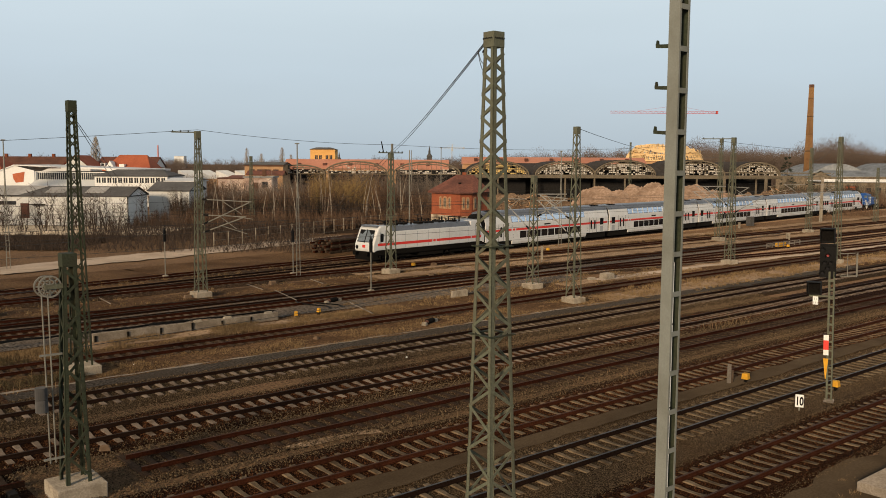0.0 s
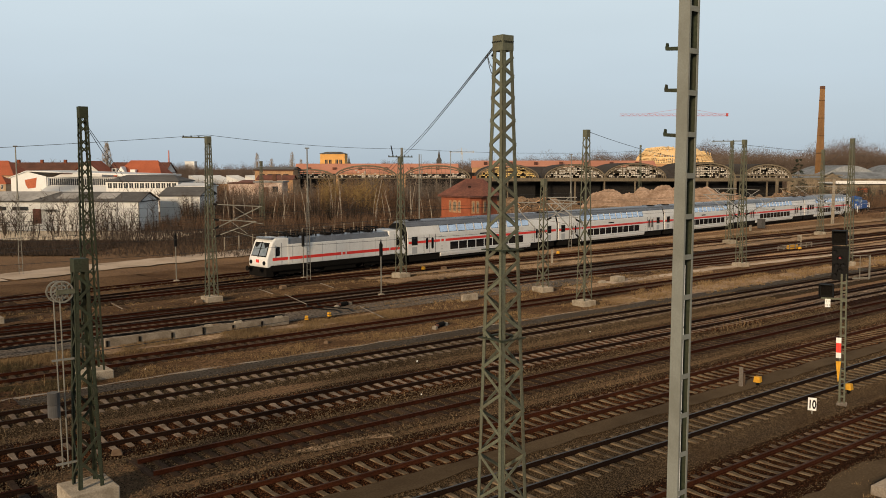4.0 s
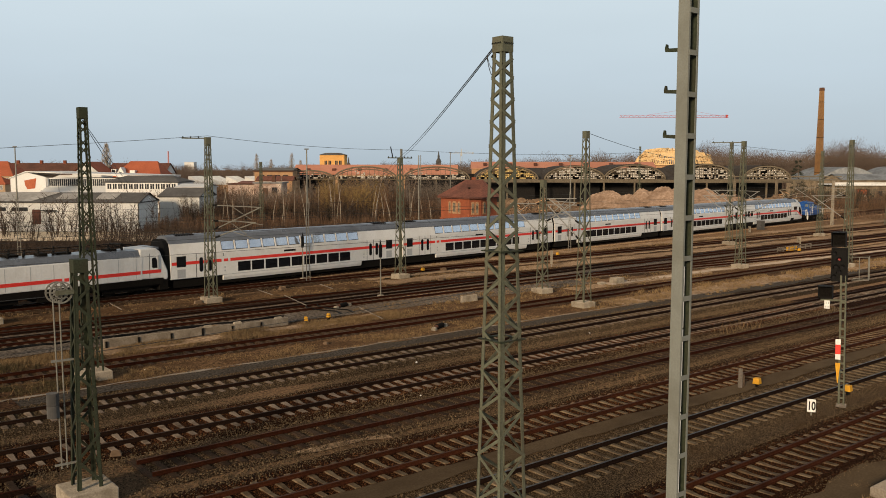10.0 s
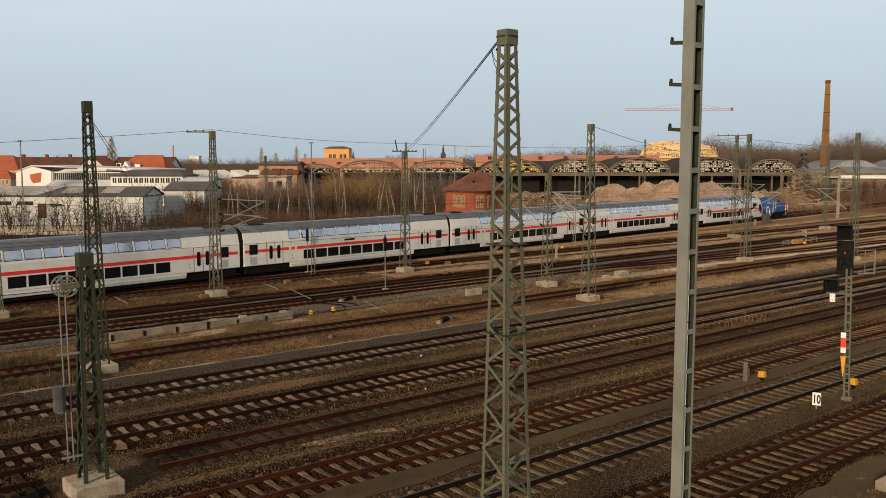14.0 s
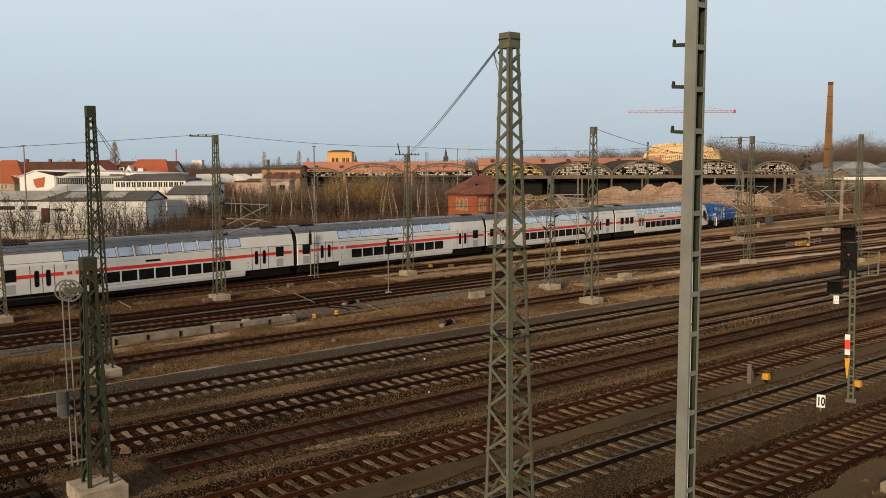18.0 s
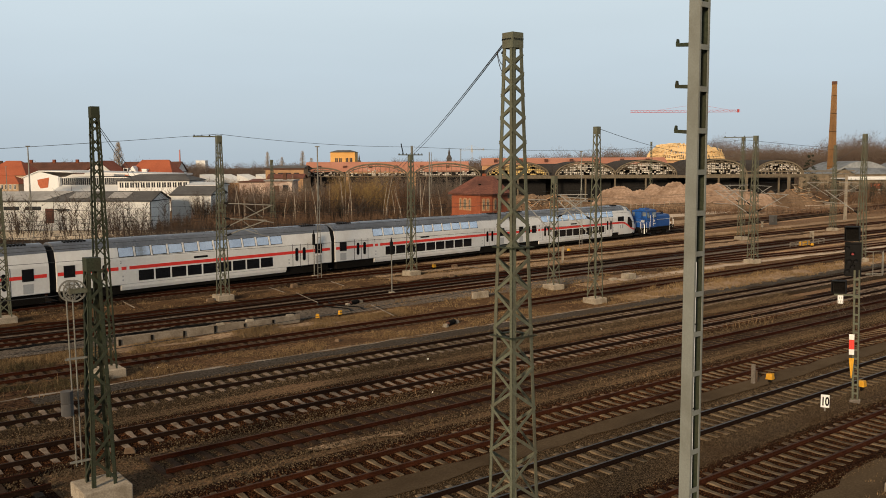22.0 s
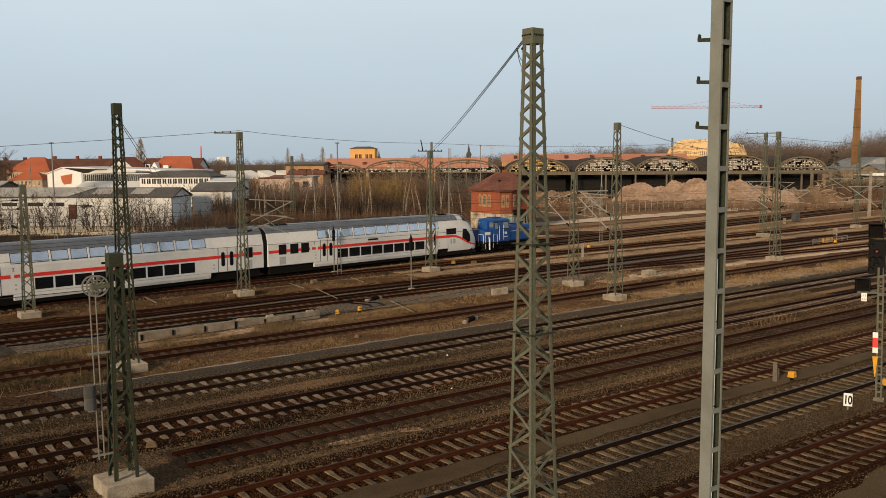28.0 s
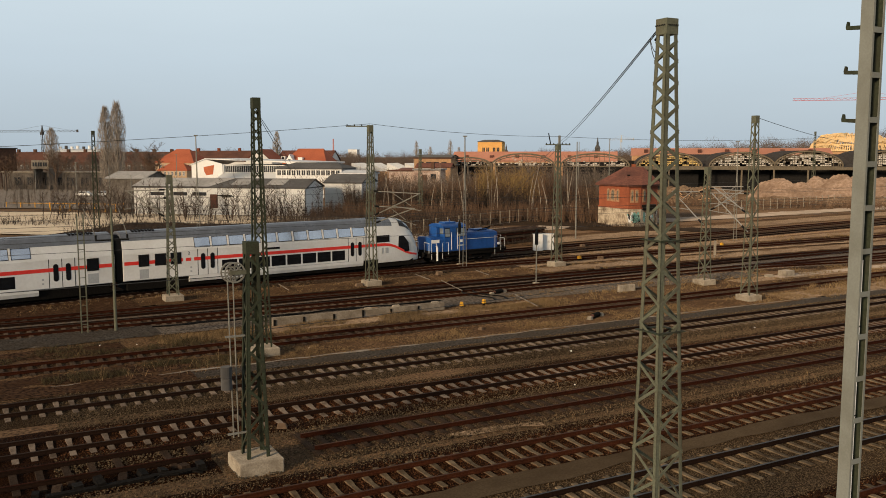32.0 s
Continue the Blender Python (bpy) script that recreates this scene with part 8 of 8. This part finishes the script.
cabinet(pose(54.4, 77.4, 0, 0, 0, -25), 1.0, 0.6, 1.75, WHITE, "white electrical cabinet beside the running line")
cabinet(pose(55.9, 77.6, 0, 0, 0, -25), 1.2, 0.6, 1.7, WHITE, "white electrical cabinet with scuffed doors")
cabinet(pose(135.4, 80.1, 0, 0, 0, -50), 1.2, 0.7, 1.5, FELT, "grey relay cabinet among the far tracks")
cabinet(pose(128.1, 77.7, 0, 0, 0, -50), 0.35, 0.3, 0.9, CONCRETE, "small white cabinet among the far tracks")
cabinet(pose(114.1, 61.6, 0, 0, 0, -50), 0.5, 0.4, 0.9, CONCRETE, "small white box beside the far tracks")
nb = thing("notice_board", pose(66.3, 63.2, 0, 0, 0, -45), "tall narrow white notice board", "sign")
part("board", Geo().box(-0.13, 0.13, -0.02, 0.02, 0.3, 1.75), CONCRETE, nb)
part("stake", Geo().box(-0.03, 0.03, 0.02, 0.07, -0.1, 1.6), GALV, nb)
for x, y, w, dd, h, rot in ((61.7, 50.6, 1.2, 0.9, 0.5, 4), (43.95, 50.7, 1.7, 0.25, 0.5, 2), (59.9, 50.9, 0.8, 0.5, 0.2, 8)):
    single("concrete_block", Geo().frustum(-w / 2, w / 2, -dd / 2, dd / 2, -0.08, h, 0.03, 0.03), CONCRETE, "weathered concrete cable-pit block in dry grass", "block", "concrete blocks", m=pose(x, y, 0, 0, 0, rot), bevel=0.04)

lw = thing("retaining_edge", Matrix(), "low concrete edging wall with dark posts beside the sidings", "wall")
slab = Geo().frustum(-0.995, 0.995, -0.08, 0.08, -0.1, 0.5, 0.0, 0.015).mesh("slab", CONCRETE_WORN)
post = Geo().box(-0.06, 0.06, -0.13, -0.085, -0.1, 0.5).mesh("post", UNDER)
random.seed(6)
for k in range(6):
    x = 15.9 + 2.0 * k
    part("slab", slab, CONCRETE_WORN, lw, at=pose(x + 1.0, 50.6, rnd(-0.03, 0.02), rnd(-1.5, 1.5), rnd(-0.5, 0.5), rnd(-0.5, 0.5)))
    part("post", post, UNDER, lw, at=pose(x + (0.12 if k == 0 else 0), 50.6, rnd(-0.12, 0.0), 0, rnd(-3, 3), 0))
for x in (22.3, 24.3, 27.2):
    part("cap_stone", Geo().frustum(x - 0.28, x + 0.28, 50.5, 50.75, 0.46, 0.6, 0.05, 0.05), CONCRETE, lw, "loose pale slab lying on the wall")
random.seed(8)
cr = thing("cable_run", Matrix(), "dark cables laid along the edging wall and between the tracks", "cable")
for o, z in ((0.25, 0.10), (0.45, 0.06), (0.7, 0.05)):
    part("cable", Geo().line([(9 + 0.9 * k, 50.75 + o + rnd(-0.12, 0.12), z + 0.4 + rnd(0, 0.1)) for k in range(22)], 0.04, 5), BLACK, cr)
for x in (32.6, 33.6):
    part("cable", Geo().line([(x, 56.4, 0.08), (x - 0.5, 55.2, 0.1), (x - 0.1, 54.0, 0.08), (x + 0.5, 52.8, 0.08), (x + 0.2, 51.8, 0.06)], 0.045, 5), BLACK, cr)
for x, y in ((23.5, 52.4), (50.5, 62.4), (27.0, 63.0)):
    part("junction_case", Geo().frustum(x - 0.3, x + 0.3, y - 0.18, y + 0.18, -0.05, 0.22, 0.05, 0.05), RUBBLE, cr, "brown cast-iron junction case")
for x, y, turn in ((35.0, 43.3, 25), (34.7, 54.5, 20)):
    jc = thing("joint_case", pose(x, y, 0, 0, 0, turn), "dark round cable joint case between two pale stones", "case", "cable joint cases")
    part("case_body", Geo().tube((-0.42, 0, 0.16), (0.42, 0, 0.16), 0.17, n=12), UNDER, jc)
    for e in (-1, 1):
        part("end_cap", Geo().tube((e * 0.42, 0, 0.16), (e * 0.56, 0, 0.16), 0.13, 0.10, n=10), TILE_DARK, jc)
        part("stone", Geo().frustum(e * 0.78 - 0.2, e * 0.78 + 0.2, -0.18, 0.18, -0.06, 0.2, 0.06, 0.05), CONCRETE, jc, bevel=0.05)
random.seed(9)
sk = thing("sleeper_stack", pose(53.0, 83.6, 0, 0, 0, 18), "dark stack of old rails and sleepers on the ground", "stack")
for lay in range(5):
    for k in range(7):
        w = 0.24
        part("stacked_beam", Geo().box(rnd(-0.5, 0.3), 9.5 + rnd(-0.7, 0.8), 0.42 * k + rnd(-0.04, 0.04), 0.42 * k + w, 0.34 * lay + 0.06, 0.34 * lay + 0.27), (TIE_WOOD, RAIL_RUST)[(lay + k) % 2], sk)
    for x in (1.5, 5.0, 8.2):
        part("spacer", Geo().box(x, x + 0.15, -0.1, 3.0, 0.34 * lay - 0.04, 0.34 * lay + 0.06), TIE_WOOD, sk)

track_line("d2", [(-40, 29.4), (6.9, 30.0)], BALLAST_RUST, RAIL_DARK, RAIL_RUST, TIE_TAR, "cut-off end of a rusty disused track", 0.8, (-2, 8), missing=0.15)
bs = thing("scrap_heap", pose(0, 28.42, 0, 0, 0, 0.7), "dark broken sleeper ends heaped beside the cut-off rails", "scrap")
random.seed(31)
for k in range(9):
    w, d, h = rnd(0.12, 0.17), rnd(0.22, 0.34), rnd(0.10, 0.2)
    part("sleeper_end", Geo().frustum(-w, w, -d, d, -0.08, h, 0.02, 0.03), (UNDER, TIE_TAR, UNDER)[k % 3], bs, at=pose(1.3 + 0.64 * k + rnd(-0.08, 0.08), rnd(-0.12, 0.12), rnd(-0.02, 0.02), rnd(-7, 7), rnd(-7, 7), rnd(-12, 12)))
part("broken_beam", Geo().box(-1.6, 1.6, -0.1, 0.1, -0.05, 0.09), UNDER, bs, at=pose(3.2, -0.36, 0.0, 4, 0, 2))
part("broken_beam", Geo().box(-0.9, 0.9, -0.09, 0.09, -0.05, 0.1), UNDER, bs, at=pose(5.6, -0.30, 0.0, 6, 0, -4))
part("bent_cable", Geo().line([(4.6, -0.75, 0.0), (5.0, -0.5, 0.12), (5.5, -0.62, 0.1), (6.0, -0.4, 0.05), (6.3, -0.6, 0.0)], 0.035, 5), UNDER, bs)
ab = thing("anchor_base", pose(28.5, 11.0, 0), "pale concrete base with a steel anchor bracket", "foundation")
part("concrete_pad", Geo().box(-1.0, 2.6, -1.3, 1.15, -0.2, 0.28), CONCRETE_WORN, ab, bevel=0.05)
part("bracket", Geo().beam((-0.9, -1.1, 0.45), (0.6, 0.1, 1.35), 0.22, 0.12), MAST_GREY, ab)
part("bracket", Geo().beam((0.6, 0.1, 1.35), (1.3, -0.9, 0.45), 0.2, 0.12), MAST_GREY, ab)
part("pulley", Geo().tube((0.55, -0.05, 1.5), (0.55, 0.2, 1.5), 0.22, n=16), GALV, ab)
part("chain", Geo().line([(0.6, 0.0, 1.3), (0.75, -0.3, 0.9), (0.7, -0.35, 0.5)], 0.05, 6), BLACK, ab)

# ---- fences ----
def fence(pts, h, step, label):
    t = thing("wire_fence", Matrix(), label, "fence", "fences")
    for (xa, ya), (xb, yb) in zip(pts, pts[1:]):
        ln = math.hypot(xb - xa, yb - ya)
        n = int(ln / step)
        for k in range(n):
            x, y = xa + (xb - xa) * k / n, ya + (yb - ya) * k / n
            part("post", Geo().box(x - 0.05, x + 0.05, y - 0.05, y + 0.05, 0, h), CONCRETE, t)
        for z in (0.15, h * 0.5, h - 0.1):
            part("strand", Geo().tube((xa, ya, z), (xb, yb, z), 0.02, n=4), GALV, t)
    return t


fence([(45, 97), (75, 112), (92, 119)], 2.0, 2.6, "wire fence with pale posts before the thicket")
fence([(118, 112), (150, 118), (200, 126)], 2.1, 2.4, "pale mesh fence behind the service path")
yb = thing("yellow_barrier", far(152, -118), "low yellow barrier rail at the yard entrance", "barrier")
for k in range(9):
    part("post", Geo().box(3.2 * k - 0.05, 3.2 * k + 0.05, -0.05, 0.05, 0, 1.1), YELLOW, yb)
part("rail", Geo().box(0, 25.6, -0.03, 0.03, 0.9, 0.98), YELLOW, yb)
for k in range(7):
    single("yellow_bollard", Geo().box(-0.06, 0.06, -0.06, 0.06, 0, 1.5), YELLOW, "thin yellow post on the pale yard", "bollard", "yellow posts", m=far(146 - 1.5 * (k % 3), -104 + 3.1 * k))

# ---- overhead wires ----
def sag(p, q, drop, n=14):
    p, q = Vector(p), Vector(q)
    return [p + (q - p) * k / n - Vector((0, 0, drop * 4 * (k / n) * (1 - k / n))) for k in range(n + 1)]


def wire(p, q, drop, r, label="thin dark overhead wire"):
    return single("overhead_wire", Geo().line(sag(p, q, drop), r), WIRE, label, "wire", "overhead wires")


wire((12.68, 13.85, 12.98), (48.4, 65.8, 11.5), 0.25, 0.0125, "taut span wire from the tall mast")
wire((12.68, 13.9, 12.90), (48.4, 65.8, 11.25), 0.25, 0.0125, "taut span wire from the tall mast")
wire((48.4, 65.8, 11.5), (69.6, 109.8, 3.3), 0.3, 0.016)
wire((48.6, 65.8, 11.3), (70.2, 109.5, 3.0), 0.3, 0.016)
for a, b in (((12.76, 13.86, 12.45), (13.02, 14.45, 12.86)), ((12.77, 13.86, 12.7), (12.98, 14.4, 12.88))):
    wire(a, b, 0.22, 0.009, "slack loop of cable at the mast head")
ins = thing("span_insulator", pose(13.0, 14.16, 12.93), "dark insulators on the span wires", "insulator")
part("insulator_body", Geo().tube((0, 0, 0.02), (0.14, 0.20, 0.01), 0.028, n=8), BLACK, ins)
part("insulator_body", Geo().tube((0.0, 0.05, -0.06), (0.14, 0.25, -0.07), 0.028, n=8), BLACK, ins)
wire((-40, 65.0, 9.6), (28.1, 63.05, 12.84), 0.7, 0.022, "long line wire along the masts")
wire((28.1, 63.05, 12.84), (48.4, 65.8, 12.1), 0.25, 0.02, "long line wire along the masts")
wire((48.4, 65.8, 12.1), (105.6, 67.2, 13.6), 0.8, 0.02, "long line wire along the masts")
wire((105.6, 67.2, 13.6), (240, 75, 13.0), 1.2, 0.03, "long line wire along the masts")
wire((49.0, 43.35, 13.06), (105.6, 67.2, 11.5), 0.9, 0.02)
wire((13.05, 43.65, 12.75), (33.4, 94.3, 7.95), 0.1, 0.017)
wire((13.1, 43.65, 12.6), (32.9, 94.3, 7.6), 0.1, 0.017)
wire((91.0, 43.7, 13.2), (130, 66.9, 11.0), 0.6, 0.02)
wire((13.1, 43.6, 6.5), (-40, 44.0, 6.8), 0.3, 0.014)
for yy, z in ((46.0, 5.6), (46.0, 6.9), (55.4, 5.6), (55.4, 6.9), (59.8, 5.6), (59.8, 6.9)):
    wire((-60, yy - 0.5, z), (300, yy + 3.0, z), 0.0, 0.014, "thin contact wire over a track")
for z in (5.65, 7.0):
    wire((-60, run_y(0) - 2.2, z), (38, run_y(38), z), 0.0, 0.014, "thin contact wire over the running line")
    wire((38, run_y(38), z), (380, run_y(380), z), 0.0, 0.014, "thin contact wire over the running line")
wire((7.7, 27.7, 6.5), (-60, 28.0, 6.6), 0.2, 0.014)
wire((7.7, 27.7, 4.6), (60, 33.0, 5.4), 0.15, 0.012)

# ---- dry grass, stones and litter ----
def tufts(name, area, n, h, label, seed, mat=STRAW, w=0.022, edge=None):
    random.seed(seed)
    g = Geo()
    x0, x1, y0, y1 = area
    for _ in range(n):
        x, y = rnd(x0, x1), rnd(y0, y1)
        k = noise.noise((x * 0.35, y * 0.6, seed))
        if k < -0.12:
            continue
        for _ in range(11):
            a = rnd(0, 6.28)
            blade(g, (x + rnd(-0.16, 0.16), y + rnd(-0.12, 0.12), -0.04), (math.cos(a) * 0.5, math.sin(a) * 0.5, rnd(0.6, 1.4)), h * rnd(0.5, 1.2) * (0.7 + k), w)
    return single(name, g, mat, label, "grass", kind="stuff")


tufts("dry_grass", (9, 36, 47.9, 50.5), 3600, 0.32, "straw-coloured dry grass along the edging wall", 1, w=0.019)
tufts("dry_grass", (2.5, 13, 42.2, 44.2), 500, 0.4, "tall dull olive grass beside the siding", 2, OLIVE_STRAW, 0.019)
tufts("dry_grass", (12, 60, 41.6, 44.6), 2600, 0.24, "short dry grass between two sidings", 3, w=0.019)
tufts("dry_grass", (55, 120, 41.0, 45.6), 2000, 0.38, "dry grass between the far sidings", 4, w=0.028)
tufts("dry_grass", (34, 75, 47.8, 53.5), 1400, 0.3, "dry grass round the concrete blocks", 5, w=0.025)
tufts("dry_grass", (-5, 70, 61.8, 66.5), 1000, 0.22, "thin dry grass between the running tracks", 6, w=0.028)
tufts("dry_grass", (-4, 15, 47.2, 50.4), 800, 0.4, "dull dead grass round the poles", 7, OLIVE_STRAW, 0.022)
tufts("dry_grass", (20, 130, 71.5, 76), 1200, 0.25, "thin dry grass behind the branch track", 8, w=0.031)
tufts("dry_grass", (18, 44, 10.5, 13.0), 170, 0.14, "thin dry grass by the nearest track", 12, w=0.012)


TRACK_YS = np.array([38.4, 33.0, 28.8, 24.25, 19.96, 15.4])


def crushed_stone(n, rusty, mat, label, seed):
    """Loose crushed stones strewn over the beds, as three-sided chips."""
    r = np.random.default_rng(seed)
    y = 12.6 + 39.0 * r.random(n * 6)
    x = -3 + 78 * r.random(n * 6)
    off = np.abs(y[:, None] - TRACK_YS)
    own, gap = off.argmin(1), off.min(1)
    red = np.isin(own, (1, 3, 5)) & (gap < 1.25 + 0.5 * r.random(n * 6))
    ok = (red == rusty) & (x > 0.10 * y - 1) & (x < 2.35 * y + 3) & (np.abs(y - 22.25) > 0.5 + 0.25 * r.random(n * 6)) & ((y < 40.4) | (r.random(n * 6) < 0.55)) & (x < 64)
    x, y, gap, own = x[ok][:n], y[ok][:n], gap[ok][:n], own[ok][:n]
    k = len(x)
    s = (0.038 + 0.050 * r.random(k)) * np.where(y > 40, 1.25, np.clip(0.62 + 0.38 * (y - 14) / 16, 0.62, 1.0))
    inside = gap < 1.35
    base = np.where(inside, -0.034 + 0.03 * np.clip((gap - 0.5) / 1.3, 0, 1), -0.012) + np.where(gap < np.where(own == 4, 2.4, 1.8), 0.0, - 0.06 * np.clip((gap - 1.8) / 0.5, 0, 1))
    turn = r.random(k) * 6.283
    v = np.zeros((k, 4, 3))
    for i in range(3):
        a = turn + 2.094 * i + 0.6 * (r.random(k) - 0.5)
        v[:, i, 0], v[:, i, 1], v[:, i, 2] = x + s * 0.62 * np.cos(a), y + s * 0.62 * np.sin(a), base
    v[:, 3, 0], v[:, 3, 1], v[:, 3, 2] = x + s * 0.3 * (r.random(k) - 0.5), y + s * 0.3 * (r.random(k) - 0.5), base + np.where(inside, 0.018 + 0.02 * r.random(k), s * (0.45 + 0.35 * r.random(k)))
    f = (4 * np.arange(k)[:, None] + np.array([0, 1, 3, 1, 2, 3, 2, 0, 3])).ravel()
    me = bpy.data.meshes.new("loose_ballast")
    me.vertices.add(4 * k)
    me.vertices.foreach_set("co", v.ravel())
    me.loops.add(9 * k)
    me.loops.foreach_set("vertex_index", f)
    me.polygons.add(3 * k)
    me.polygons.foreach_set("loop_start", 3 * np.arange(3 * k))
    me.materials.append(mat)
    me.update(calc_edges=True)
    single("loose_ballast", me, mat, label, "gravel", kind="stuff")


crushed_stone(190000, False, STONE, "loose crushed grey-brown stones between the sidings", 41)
crushed_stone(95000, True, STONE_RUST, "loose rust-dusted stones in the track beds", 42)
thicket("dry_weeds", Matrix(), 56.5, 61.5, 28.2, 30.6, 0.5, 1.3, 14, TWIG_GREY, "pale dead weeds among the rails behind the signal", 0.02, 71, 0.7, 8)
thicket("dry_weeds", Matrix(), 47.5, 51.5, 29.6, 31.2, 0.4, 1.0, 34, STRAW, "dry brown weeds beside the siding", 0.02, 72, 0.6, 9)
thicket("dry_weeds", Matrix(), 4.0, 12.0, 40.9, 43.6, 0.3, 0.7, 60, STRAW, "dead weeds beside the siding", 0.018, 73, 0.5, 8)
thicket("dry_weeds", Matrix(), 20.0, 40.0, 25.9, 27.4, 0.15, 0.4, 70, STRAW, "short dead weeds between two sidings", 0.014, 74, 0.6, 8)
thicket("dry_weeds", Matrix(), 13.0, 30.0, 30.4, 31.5, 0.15, 0.45, 50, STRAW, "short dead weeds beside the disused track", 0.014, 75, 0.6, 8)
lf = thing("lever_frame", pose(98.5, 55.9, 0, 0, 0, 3), "low pale steel railing round a yellow point machine", "railing")
for k in range(7):
    part("post", Geo().box(1.5 * k - 0.05, 1.5 * k + 0.05, -0.05, 0.05, 0, 0.75), CONCRETE_DARK, lf)
for z in (0.35, 0.7):
    part("rail", Geo().box(0, 9, -0.03, 0.03, z, z + 0.06), CONCRETE_DARK, lf)
part("machine_case", Geo().box(3.6, 5.4, 0.1, 0.7, 0.1, 0.65), YELLOW, lf, "yellow machine case", bevel=0.05)
random.seed(44)
for k in range(7):
    x, y = rnd(2, 55), random.choice((26.4, 31.0, 27.2, 43.2, 49.5, 36.0, 30.8, 24.2)) + rnd(-0.6, 0.6)
    s = rnd(0.025, 0.045)
    single("litter_scrap", Geo().hexa([(-s, -s, 0), (s, -s * 0.6, 0.01), (s * 1.2, s, 0.02), (-s, s * 0.8, 0.03), (-s, -s, 0.03), (s, -s * 0.6, 0.05), (s * 1.2, s, 0.06), (-s, s * 0.8, 0.05)]), WHITE, "pale scrap of litter on the ballast", "litter", "scraps of litter", m=pose(x, y, 0.03, rnd(-15, 15), rnd(-15, 15), rnd(0, 360)))
for x, y, s in ((10.1, 31.2, 0.22), (12.6, 42.8, 0.2), (26.5, 43.5, 0.18)):
    single("field_stone", Geo().frustum(-s, s, -s * 0.7, s * 0.7, -0.05, s * 0.8, s * 0.3, s * 0.25), RUBBLE, "brown rounded stone beside the track", "stone", "pale stones", m=pose(x, y, 0, 4, 3, rnd(0, 180)), bevel=s * 0.25)
for x0, y0, x1, y1 in ((21.3, 65.9, 21.0, 62.5), (33.4, 65.7, 33.0, 62.3), (33.6, 61.4, 32.4, 55.9), (34.9, 52.5, 33.5, 47.6), (39.3, 65.4, 38.7, 62.3), (56, 66.8, 55.5, 63.2)):
    single("point_rod", Geo().beam((x0, y0, 0.20), (x1, y1, 0.20), 0.045), CONCRETE_DARK, "pale rod cover laid across the tracks", "rod", "point rods")


# ---- motion of the train ----
def motions():
    for t, mid, half in MOVERS:
        rows = []
        for k in range(33):
            s = front_at(k) + mid
            a, b = line_point(s - half), line_point(s + half)
            c = (a + b) / 2
            rows.append((float(k), pose(c.x, c.y, c.z, 0, 0, math.degrees(math.atan2(b.y - a.y, b.x - a.x)))))
        walk(t, rows)


motions()
